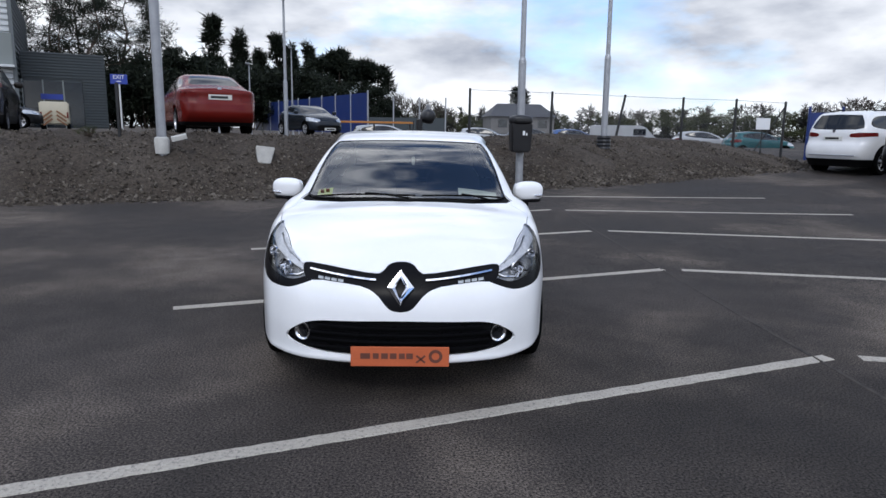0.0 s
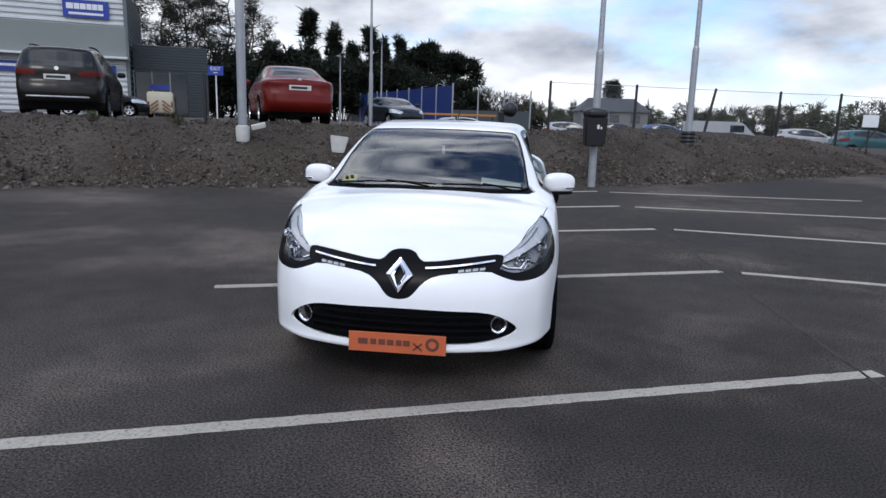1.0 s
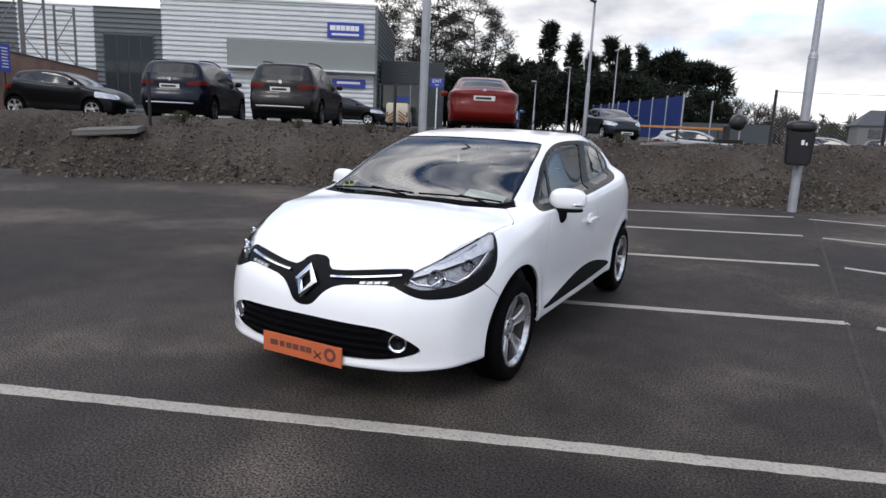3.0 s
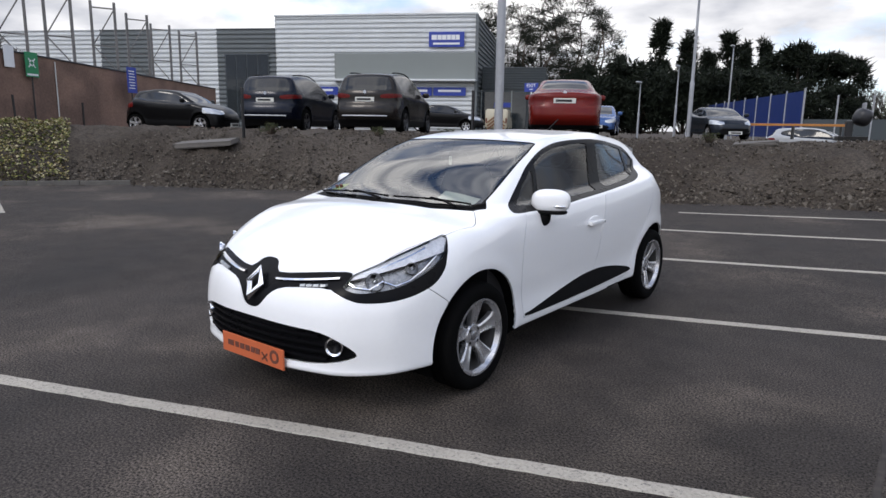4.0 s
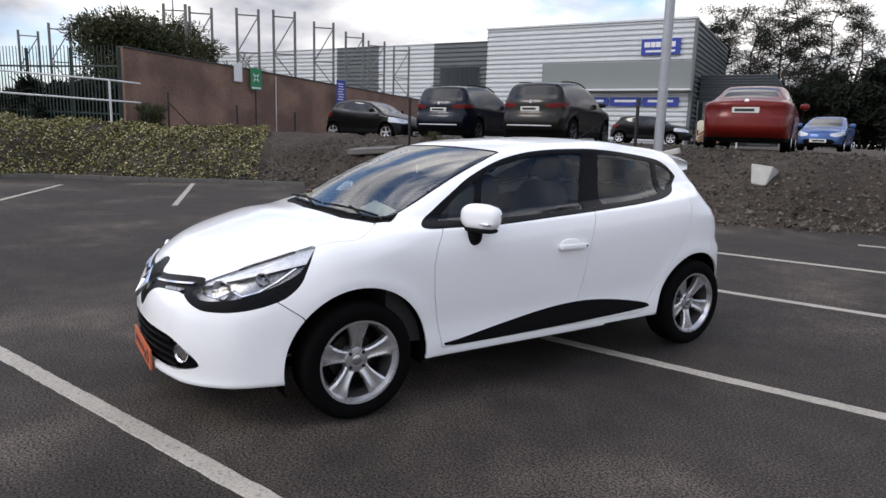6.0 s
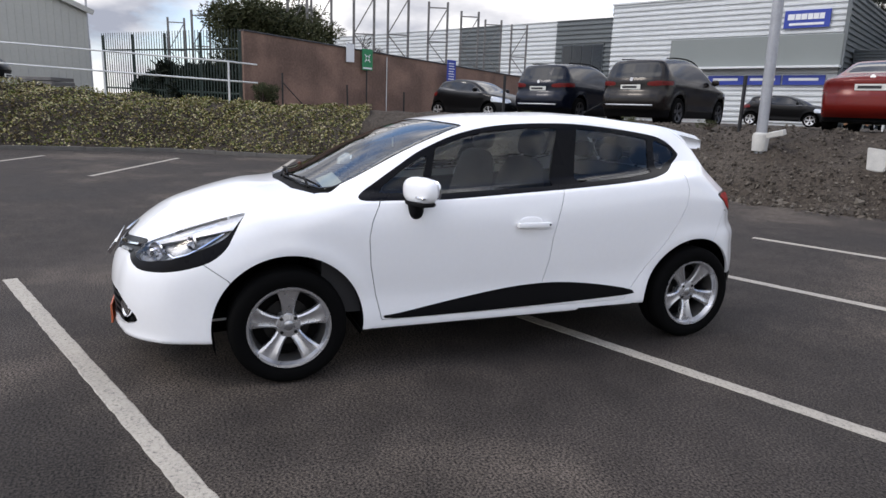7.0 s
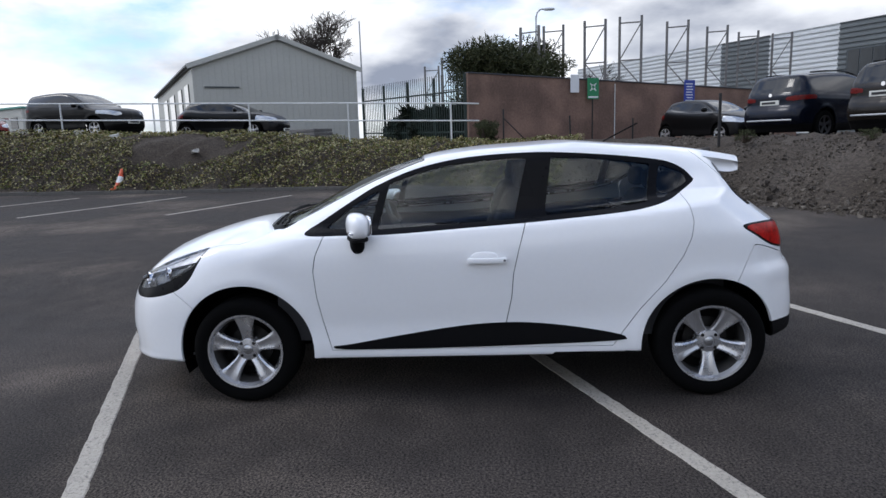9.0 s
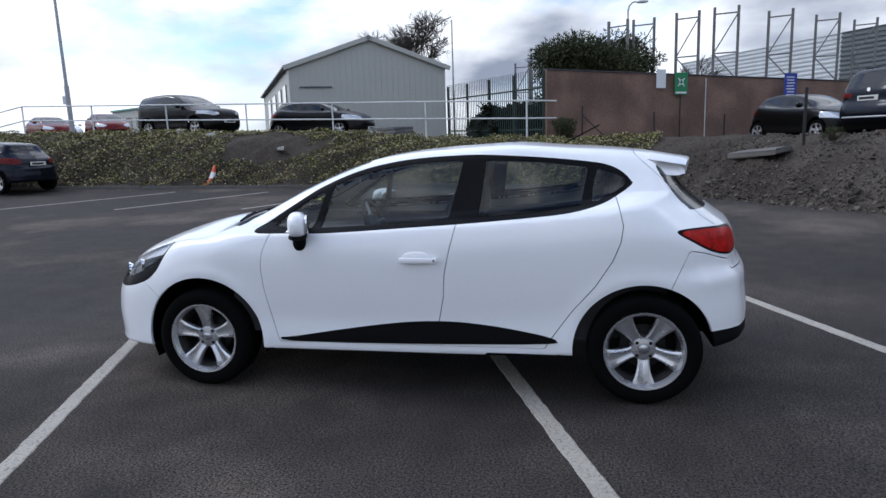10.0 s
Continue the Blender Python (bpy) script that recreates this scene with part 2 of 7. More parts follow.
M_GLASSD = glass_mat("tinted_glass", (0.30, 0.33, 0.33), 1.5)
M_LENS = glass_mat("lamp_lens", (0.92, 0.93, 0.95), 1.4)
M_RED = mat("red_lens", (0.34, 0.006, 0.004), 0.3, var=0.6, scale=26, spec=0.1, rvar=0.03)
M_INT = mat("cabin_trim", (0.018, 0.018, 0.02), 0.7, var=0.2, bump=0.1)
M_SEAT = mat("seat_cloth", (0.028, 0.029, 0.033), 0.9, var=0.25, fine=300, bump=0.2)
M_PAPER = mat("paper", (0.72, 0.76, 0.72), 0.7, var=0.05, scale=15)
M_ORANGE = mat("orange_plate", (0.52, 0.12, 0.045), 0.45, var=0.08, scale=12)
M_INK = mat("dark_print", (0.13, 0.045, 0.03), 0.5)
M_YELLOW = mat("yellow_sticker", (0.50, 0.62, 0.05), 0.5, var=0.06)


# ---------- mesh helpers ----------
def mesh_ob(name, verts, faces, material, parent=None, label="", smooth=True, normals=None):
    me = bpy.data.meshes.new(name)
    me.from_pydata([tuple(v) for v in verts], [], [tuple(f) for f in faces])
    me.update()
    if smooth:
        me.polygons.foreach_set("use_smooth", [True] * len(me.polygons))
    if normals is not None:
        me.normals_split_custom_set_from_vertices([tuple(v) for v in normals])
    if material:
        me.materials.append(material)
    ob = new(name, me)
    if parent:
        ob.parent = parent
    return tagged(ob, label)


def part(name, bm, material, parent=None, label="", smooth=False, sharp=40):
    me = bpy.data.meshes.new(name)
    bm.normal_update()
    for f in bm.faces:
        f.smooth = smooth
    if smooth:
        for e in bm.edges:
            if len(e.link_faces) == 2 and e.calc_face_angle(0) > radians(sharp):
                e.smooth = False
    bm.to_mesh(me)
    bm.free()
    if material:
        me.materials.append(material)
    ob = new(name, me)
    if parent:
        ob.parent = parent
    return tagged(ob, label)


def thing(name, m, label, category, group="", kind=""):
    ob = new(name)
    ob.empty_display_size = 0.2
    ob.matrix_world = m
    return tagged(ob, label, category, group, kind)


def box(bm, c, s, m=None, bevel=0.0):
    """A box of size s about c, put into bm."""
    t = Matrix.Translation(c) @ Matrix.Diagonal((*s, 1))
    r = bmesh.ops.create_cube(bm, size=1.0, matrix=(m or Matrix()) @ t)
    if bevel:
        es = list({e for v in r["verts"] for e in v.link_edges})
        bmesh.ops.bevel(bm, geom=es, offset=bevel, segments=2, affect="EDGES", profile=0.6)
    return bm


def tube(bm, a, b, r1, r2=None, n=10):
    """A closed tapered rod from a to b."""
    a, b = Vector(a), Vector(b)
    q = (b - a).to_track_quat("Z", "Y").to_matrix().to_4x4()
    bmesh.ops.create_cone(bm, cap_ends=True, segments=n, radius1=r1, radius2=r1 if r2 is None else r2, depth=(b - a).length,
                          matrix=Matrix.Translation((a + b) / 2) @ q)
    return bm


def path_tube(bm, pts, r, n=8):
    """A bent rod through the points."""
    pts = [Vector(p) for p in pts]
    rings = []
    for i, p in enumerate(pts):
        d = (pts[min(i + 1, len(pts) - 1)] - pts[max(i - 1, 0)]).normalized()
        q = d.to_track_quat("Z", "Y").to_matrix()
        rings.append([bm.verts.new(p + q @ Vector((r * math.cos(k * 2 * math.pi / n), r * math.sin(k * 2 * math.pi / n), 0))) for k in range(n)])
    for a, b in zip(rings, rings[1:]):
        for k in range(n):
            bm.faces.new((a[k], a[(k + 1) % n], b[(k + 1) % n], b[k]))
    bm.faces.new(rings[0][::-1])
    bm.faces.new(rings[-1])
    return bm


def lathe(bm, prof, n=40, axis="x"):
    """Turns the (radius, height) profile about an axis."""
    rings = []
    for r, h in prof:
        ring = []
        for k in range(n):
            a = 2 * math.pi * k / n
            c, s = r * math.cos(a), r * math.sin(a)
            ring.append(bm.verts.new((h, c, s) if axis == "x" else (c, s, h)))
        rings.append(ring)
    for a, b in zip(rings, rings[1:]):
        for k in range(n):
            bm.faces.new((a[k], a[(k + 1) % n], b[(k + 1) % n], b[k]))
    return bm


def prism(bm, outline, z0, z1, m=None):
    """A flat polygon (x, y) raised from z0 to z1."""
    m = m or Matrix()
    lo = [bm.verts.new(m @ Vector((x, y, z0))) for x, y in outline]
    hi = [bm.verts.new(m @ Vector((x, y, z1))) for x, y in outline]
    bm.faces.new(lo[::-1])
    bm.faces.new(hi)
    for i in range(len(lo)):
        j = (i + 1) % len(lo)
        bm.faces.new((lo[i], lo[j], hi[j], hi[i]))
    return bm

def curve(*pts):
    """A smooth function through (a, b) pairs, level past its ends."""
    xs = np.array([p[0] for p in pts], float)
    ys = np.array([p[1] for p in pts], float)
    d = np.diff(ys) / np.diff(xs)
    m = np.empty_like(ys)
    m[0], m[-1] = d[0], d[-1]
    if len(xs) > 2:
        h = np.diff(xs)
        m[1:-1] = (d[:-1] * h[1:] + d[1:] * h[:-1]) / (h[1:] + h[:-1])

    def f(x):
        x = np.clip(np.asarray(x, float), xs[0], xs[-1])
        i = np.clip(np.searchsorted(xs, x, side="right") - 1, 0, len(xs) - 2)
        h = xs[i + 1] - xs[i]
        u = (x - xs[i]) / h
        return ((1 + 2 * u) * (1 - u) ** 2 * ys[i] + u * (1 - u) ** 2 * h * m[i]
                + u * u * (3 - 2 * u) * ys[i + 1] + u * u * (u - 1) * h * m[i + 1])
    return f


def smax(a, b, k):
    h = np.maximum(k - np.abs(a - b), 0) / k
    return np.maximum(a, b) + h * h * k * 0.25


def car_field(s):
    """The signed field of a car's outer skin, front towards -y, wheels on z = 0."""
    wl, wg, sec, belt, rail = s["wl"], s["wg"], s["sec"], s["belt"], s["rail"]
    h0, crown, f0, fp, r0, rp, zb = s["h0"], s["crown"], s["f0"], s["fp"], s["r0"], s["rp"], s["zb"]
    arches, tuck = s["arches"], s.get("tuck", lambda y: 0.0)

    def field(x, y, z):
        x = np.abs(x)
        zb_ = belt(y)
        low = wl(y) - sec(z / zb_)
        flare = 0
        for ay, az, ar in arches:
            r = np.hypot(y - ay, z - az)
            flare = flare + s["flare"] * np.exp(-((r - ar - 0.02) / 0.055) ** 2)
        low = low + flare
        wb = wl(y) - sec(1.0) - tuck(y)
        u = np.clip((z - zb_) / (rail(y) - zb_), 0, 1.4)
        up = wb + (wg(y) - wb) * u + s["bow"] * u * (1 - u)
        k = np.clip((z - zb_ + 0.02) / (0.04 + .5 * tuck(y)), 0, 1)
        k = k * k * (3 - 2 * k)
        a = (x - (low * (1 - k) + up * k)) * (1 - 0.08 * k)
        e = 0.01
        slope = (h0(y + e) - h0(y - e)) / (2 * e)
        b = (z - h0(y) + crown(y) * (x / 0.8) ** 2) / np.sqrt(1 + slope ** 2)
        c = (f0(z) + fp(x) - y) / np.sqrt(1 + ((fp(x + e) - fp(x - e)) / (2 * e)) ** 2)
        d = (y - r0(z) + rp(x)) / np.sqrt(1 + ((rp(x + e) - rp(x - e)) / (2 * e)) ** 2 + ((r0(z + e) - r0(z - e)) / (2 * e)) ** 2)
        f = smax(a, b, s["k_top"])
        f = smax(f, c, s["k_front"])
        f = smax(f, d, s["k_rear"])
        return smax(f, zb(y) - z, 0.03)
    return field


def hatch_spec():
    return dict(
        wl=curve((-2.05, 0.800), (-1.8, 0.840), (-1.5, 0.867), (-1.2, 0.853), (-0.8, 0.856), (0, 0.856), (0.7, 0.860), (1.2, 0.863), (1.5, 0.854), (1.75, 0.845), (2.05, 0.760)),
        wg=curve((-1.2, 0.620), (-0.6, 0.630), (0, 0.601), (0.6, 0.647), (1, 0.603), (1.4, 0.554), (1.8, 0.482)),
        sec=curve((.1, .06), (.25, .034), (.33, .028), (.45, .030), (.6, .014), (.75, .002), (.84, .0), (.92, .008), (.97, .020), (1.0, .032)),
        belt=curve((-2, .90), (-1.2, .95), (-.6, .955), (0, .975), (.6, 1.01), (1.0, 1.04), (1.4, 1.08), (2, 1.1)),
        rail=curve((-1.2, 1.34), (0, 1.37), (.6, 1.37), (1.2, 1.33), (1.8, 1.27)),
        h0=curve((-2.06, 0.675), (-1.98, 0.737), (-1.88, 0.790), (-1.6, 0.901), (-1.34, 0.969), (-1.08, 0.997), (-0.98, 1.031), (-0.55, 1.234), (-0.15, 1.364), (0.1, 1.400), (0.4, 1.419), (0.7, 1.429), (1, 1.404), (1.35, 1.374), (1.65, 1.322), (2.05, 1.245)),
        crown=curve((-2, 0.117), (-1.5, 0.099), (-1.1, 0.067), (-0.7, 0.087), (-0.2, 0.046), (0.5, 0.035), (1.6, 0.029)),
        f0=curve((0.12, -1.968), (0.18, -2.047), (0.28, -2.051), (0.45, -2.059), (0.62, -2.017), (0.72, -1.944), (0.8, -1.872), (0.95, -1.737)),
        fp=curve((0, 0.000), (0.2, 0.012), (0.4, 0.054), (0.55, 0.108), (0.66, 0.193), (0.75, 0.306), (0.82, 0.463), (0.9, 0.720)),
        r0=curve((0.2, 1.931), (0.3, 2.069), (0.42, 2.088), (0.6, 2.074), (0.68, 2.065), (0.74, 2.026), (0.85, 2.006), (0.93, 1.972), (1, 1.884), (1.1, 1.757), (1.3, 1.612), (1.45, 1.521)),
        rp=curve((0, 0.000), (0.3, 0.050), (0.5, 0.105), (0.65, 0.185), (0.75, 0.300), (0.82, 0.400), (0.9, 0.624)),
        tuck=curve((-2, 0.051), (-0.6, 0.068), (0.3, 0.081), (0.9, 0.095), (1.35, 0.108), (1.65, 0.075), (2, 0.050)),
        zb=curve((-2.05, 0.224), (-1.6, 0.235), (-1, 0.240), (1, 0.257), (1.6, 0.292), (2.05, 0.316)),
        arches=((-1.175, .30, .385), (1.405, .295, .375)), flare=.010, bow=-0.017, k_top=.10, k_front=.09, k_rear=.06)



# ---------- skins: a field turned into a mesh, then cut into panels ----------
def net(field, lo, hi, step):
    """A quad mesh on the zero surface of a field."""
    ax = []
    for a, b in zip(lo, hi):
        k = int(math.ceil((b - a) / step))
        ax.append(np.linspace(a, b, k + 1))
    X, Y, Z = np.meshgrid(*ax, indexing="ij")
    f = field(X, Y, Z)
    s = f < 0
    corner = [(i, j, k) for i in (0, 1) for j in (0, 1) for k in (0, 1)]
    n = np.array(f.shape) - 1
    cs = [s[i:i + n[0], j:j + n[1], k:k + n[2]] for i, j, k in corner]
    tot = sum(c.astype(int) for c in cs)
    act = (tot > 0) & (tot < 8)
    I, J, K = np.nonzero(act)
    vid = -np.ones(act.shape, int)
    vid[I, J, K] = np.arange(len(I))
    acc, cnt = np.zeros((len(I), 3)), np.zeros(len(I))
    pos = {c: np.stack([ax[0][I + c[0]], ax[1][J + c[1]], ax[2][K + c[2]]], 1) for c in corner}
    val = {c: f[I + c[0], J + c[1], K + c[2]] for c in corner}
    for a in corner:
        for d in range(3):
            if a[d]:
                continue
            b = tuple(1 if q == d else a[q] for q in range(3))
            hit = (val[a] < 0) != (val[b] < 0)
            t = np.where(hit, val[a] / np.where(hit, val[a] - val[b], 1), 0)[:, None]
            acc += np.where(hit[:, None], pos[a] + t * (pos[b] - pos[a]), 0)
            cnt += hit
    V = acc / cnt[:, None]
    quads = []
    for d in range(3):
        sl_a, sl_b = [slice(None)] * 3, [slice(None)] * 3
        sl_a[d], sl_b[d] = slice(0, -1), slice(1, None)
        ch = s[tuple(sl_a)] != s[tuple(sl_b)]
        i, j, k = np.nonzero(ch)
        e, g = [q for q in range(3) if q != d]
        idx = np.stack([i, j, k], 1)
        ok = (idx[:, e] > 0) & (idx[:, g] > 0) & (idx[:, e] < n[e]) & (idx[:, g] < n[g])
        idx = idx[ok]
        q4 = []
        for de, dg in ((-1, -1), (0, -1), (0, 0), (-1, 0)):
            o = idx.copy()
            o[:, e] += de
            o[:, g] += dg
            q4.append(vid[o[:, 0], o[:, 1], o[:, 2]])
        q4 = np.stack(q4, 1)
        flip = s[idx[:, 0], idx[:, 1], idx[:, 2]]
        if d == 1:
            flip = ~flip
        q4[~flip] = q4[~flip][:, ::-1]
        quads.append(q4)
    for _ in range(4):
        g, v = slope_of(field, V)
        V = V - np.clip(v / np.maximum((g * g).sum(1), 1e-6), -step * .6, step * .6)[:, None] * g
    g, v = slope_of(field, V)
    N = g / np.linalg.norm(g, axis=1)[:, None]
    return V, N, [tuple(q) for q in np.concatenate(quads).tolist()]


def slope_of(field, V, e=0.002):
    v = field(V[:, 0], V[:, 1], V[:, 2])
    g = np.stack([(field(*(V + d).T) - field(*(V - d).T)) / (2 * e) for d in np.eye(3) * e], 1)
    return g, v


def loop(pts, n=5):
    """A closed outline rounded through its points."""
    p, out = [np.array(q, float) for q in pts], []
    for i in range(len(p)):
        a, b, c, d = p[i - 1], p[i], p[(i + 1) % len(p)], p[(i + 2) % len(p)]
        for k in range(n):
            u = k / n
            out.append(0.5 * (2 * b + (c - a) * u + (2 * a - 5 * b + 4 * c - d) * u * u + (3 * b - a - 3 * c + d) * u ** 3))
    return np.array(out)


def inside(outline, u, v):
    """Signed distance to an outline, less than 0 within."""
    o = np.asarray(outline, float)
    d2, odd = np.full(u.shape, 1e9), np.zeros(u.shape, bool)
    lo, hi = o.min(0) - .06, o.max(0) + .06
    near = (u > lo[0]) & (u < hi[0]) & (v > lo[1]) & (v < hi[1])
    uu, vv = u[near], v[near]
    dd, od = np.full(uu.shape, 1e9), np.zeros(uu.shape, bool)
    for (ax_, ay), (bx, by) in zip(o, np.roll(o, -1, 0)):
        ex, ey = bx - ax_, by - ay
        t = np.clip(((uu - ax_) * ex + (vv - ay) * ey) / max(ex * ex + ey * ey, 1e-12), 0, 1)
        dd = np.minimum(dd, (uu - ax_ - t * ex) ** 2 + (vv - ay - t * ey) ** 2)
        c = (ay > vv) != (by > vv)
        od ^= c & (uu < (bx - ax_) * (vv - ay) / (by - ay if by != ay else 1e-9) + ax_)
    r = np.full(u.shape, .05)
    r[near] = np.sqrt(dd) * np.where(od, -1, 1)
    return r


class Skin:
    def __init__(self, V, N, polys):
        self.V, self.N, self.sets = V, N, {"body": polys}

    def cut(self, src, dist, name=None, at=0.0):
        """Moves what lies within the distance function from one set to another; name None drops it."""
        d = dist(self.V) - at
        neg = d < 0
        ins, outs, newv, newn, made = [], [], [], [], {}
        base = len(self.V)
        for p in self.sets[src]:
            k = [neg[i] for i in p]
            if all(k):
                ins.append(p)
            elif not any(k):
                outs.append(p)
            else:
                a, b = [], []
                for i, j in zip(p, p[1:] + p[:1]):
                    (a if neg[i] else b).append(i)
                    if neg[i] != neg[j]:
                        key = (i, j) if i < j else (j, i)
                        if key not in made:
                            t = d[key[0]] / (d[key[0]] - d[key[1]])
                            newv.append(self.V[key[0]] * (1 - t) + self.V[key[1]] * t)
                            newn.append(self.N[key[0]] * (1 - t) + self.N[key[1]] * t)
                            made[key] = base + len(newv) - 1
                        a.append(made[key])
                        b.append(made[key])
                if len(a) > 2:
                    ins.append(tuple(a))
                if len(b) > 2:
                    outs.append(tuple(b))
        if newv:
            self.V = np.concatenate([self.V, np.array(newv)])
            nn = np.array(newn)
            self.N = np.concatenate([self.N, nn / np.linalg.norm(nn, axis=1)[:, None]])
        self.sets[src] = outs
        if name:
            self.sets.setdefault(name, []).extend(ins)

    def panel(self, src, dist, name, gap=0.0022):
        """Cuts a panel free, with a shut line round it."""
        self.cut(src, dist, name, -gap)
        self.cut(src, dist, None, gap)

    def make(self, name, obname, material, parent, label="", rim=0.012, side=0, shift=0.0):
        """A set becomes a mesh; its open edges turn in by rim. side: only the part at +x or -x."""
        polys = self.sets.get(name, [])
        if side:
            polys = [p for p in polys if side * sum(self.V[i][0] for i in p) > 0]
        if not polys:
            return None
        used = sorted({i for p in polys for i in p})
        new_id = {o: i for i, o in enumerate(used)}
        V = [self.V[i] + self.N[i] * shift for i in used]
        N = [self.N[i] for i in used]
        F = [tuple(new_id[i] for i in p) for p in polys]
        if rim:
            cnt = {}
            for p in F:
                for i, j in zip(p, p[1:] + p[:1]):
                    cnt[(i, j)] = cnt.get((i, j), 0) + 1
            for (i, j) in [e for e in cnt if (e[1], e[0]) not in cnt]:
                q = len(V)
                o = np.cross(V[j] - V[i], N[i])
                o = o / max(np.linalg.norm(o), 1e-9)
                V += [V[i], V[j], V[j] - N[j] * rim, V[i] - N[i] * rim]
                N += [o, o, o, o]
                F.append((q + 1, q, q + 3, q + 2))
        return mesh_ob(obname, V, F, material, parent, label, normals=N)


def flat(outline, u, v, ok=None):
    """A distance function from an outline seen along an axis; u and v name the two coordinates."""
    pick = {"x": lambda V: V[:, 0], "ax": lambda V: np.abs(V[:, 0]), "y": lambda V: V[:, 1], "z": lambda V: V[:, 2],
            "s": lambda V: np.abs(V[:, 0]) + V[:, 1]}

    def f(V):
        d = inside(outline, pick[u](V), pick[v](V))
        return d if ok is None else np.where(ok(V), d, .05)
    return f


def mirror(half):
    """An outline given for x >= 0 from its first to its last point, closed over both sides."""
    return list(half) + [(-x, y) for x, y in reversed(half) if x > 1e-6]



# ---------- the white hatchback ----------
def cast(field, start, way, far=1.6):
    """Where a ray first meets a field's skin."""
    s = np.linspace(0, far, 3200)
    P = np.array(start, float) + s[:, None] * np.array(way, float)
    v = field(P[:, 0], P[:, 1], P[:, 2])
    return Vector(P[int(np.argmax(v < 0))])


def on_corner(field, sd, s, z):
    """Where the upright line at |x| + y = s meets the front corner of a skin at height z."""
    p = cast(field, (1.25, s - 1.25, z), (-.7071, .7071, 0), 1.5)
    return Vector((sd * p.x, p.y, p.z))


def wheel(parent, m, r_tyre=0.303, r_rim=0.212, width=0.195, spokes=5, mats=None, n=44):
    """A road wheel about its own x axis, outside towards +x."""
    alloy = (mats or {}).get("alloy", M_ALLOY)
    w = new("wheel")
    w.empty_display_size = 0.1
    w.parent = parent
    w.matrix_local = m
    h = width / 2
    k = r_rim / 0.216
    bm = lathe(bmesh.new(), [(r_rim - .012, -h + .012), (r_rim + .008, -h), (r_tyre - .035, -h - .002), (r_tyre - .012, -h + .008), (r_tyre - .002, -h + .028),
                             (r_tyre, -.035), (r_tyre - .008, -.033), (r_tyre - .008, -.027), (r_tyre, -.025), (r_tyre, .025), (r_tyre - .008, .027),
                             (r_tyre - .008, .033), (r_tyre, .035), (r_tyre - .002, h - .028), (r_tyre - .012, h - .008), (r_tyre - .035, h + .002),
                             (r_rim + .022, h + .001), (r_rim + .018, h - .002), (r_rim + .006, h - .004), (r_rim - .004, h - .010)], n)
    part("tyre", bm, M_RUBBER, w, "black rubber tyre", True, 60)
    bm = lathe(bmesh.new(), [(.203 * k, h - .020), (r_rim - .004, h - .012), (r_rim + .004, h - .006), (r_rim + .003, h - .001), (r_rim - .009, h - .003), (.198 * k, h - .022), (.194 * k, h - .03)], n)
    rim = part("rim", bm, alloy, w, "silver alloy rim", True, 50)
    bm = lathe(bmesh.new(), [(.203 * k, -h + .02), (.186 * k, -h + .04), (.182 * k, .02), (.195 * k, h - .030)], n)
    part("barrel", bm, M_BARREL, rim, "rim barrel with the shade behind the spokes in its colour", True, 50)
    bm = lathe(bmesh.new(), [(0.0, -.03), (.125 * k, -.03), (.126 * k, -.018), (.0, -.016)], 28)
    part("brake_disc", bm, M_DARKMETAL, w, "dull steel brake disc")
    bm = lathe(bmesh.new(), [(0.0, -.055), (.186 * k, -.055)], 28)
    part("backing_plate", bm, M_BLACKP, w)
    bm = lathe(bmesh.new(), [(.070 * k, -.01), (.068 * k, .040), (.061 * k, .050), (.034 * k, .054), (.032 * k, .050), (.0, .050)], 30)
    part("hub", bm, alloy, rim, "", True, 30)
    bm = lathe(bmesh.new(), [(.028 * k, .049), (.027 * k, .056), (.020 * k, .059), (.0, .060)], 24)
    part("centre_cap", bm, M_SATIN, rim, "", True, 40)
    for q in range(spokes):
        a = 2 * math.pi * q / spokes
        ca, sa_ = math.cos(a), math.sin(a)
        bm = bmesh.new()
        rows = []
        for r, hw, x in ((.045, .033, .044), (.080, .030, .054), (.115, .035, .062), (.150, .044, .069), (.182, .056, .074), (.205, .068, .077)):
            row = []
            for u, dz in ((-1, -.034), (-1, -.006), (-.72, 0), (-.25, -.006), (.25, -.006), (.72, 0), (1, -.006), (1, -.034)):
                t = u * hw * k
                row.append(bm.verts.new((x + dz + (h - .0975), r * k * ca - t * sa_, r * k * sa_ + t * ca)))
            rows.append(row)
        for p0, p1 in zip(rows, rows[1:]):
            for i in range(7):
                bm.faces.new((p0[i], p0[i + 1], p1[i + 1], p1[i]))
        bmesh.ops.recalc_face_normals(bm, faces=bm.faces)
        part("spoke", bm, alloy, rim, "", True, 35)
    for q in range(4):
        a = math.pi / 4 + q * math.pi / 2
        bm = tube(bmesh.new(), (.043, .05 * math.cos(a), .05 * math.sin(a)), (.0535, .05 * math.cos(a), .05 * math.sin(a)), .0105, .0095, 8)
        part("wheel_bolt", bm, M_DARKMETAL, rim)
    return w


def superball(bm, c, r, p=2.6, m=None, seg=36):
    """A rounded block: an ellipsoid with fuller corners."""
    res = bmesh.ops.create_icosphere(bm, subdivisions=4, radius=1.0)
    for v in res["verts"]:
        k = (abs(v.co.x) ** p + abs(v.co.y) ** p + abs(v.co.z) ** p) ** (-1 / p)
        v.co = (m or Matrix()) @ Vector((c[0] + v.co.x * k * r[0], c[1] + v.co.y * k * r[1], c[2] + v.co.z * k * r[2]))
    return bm


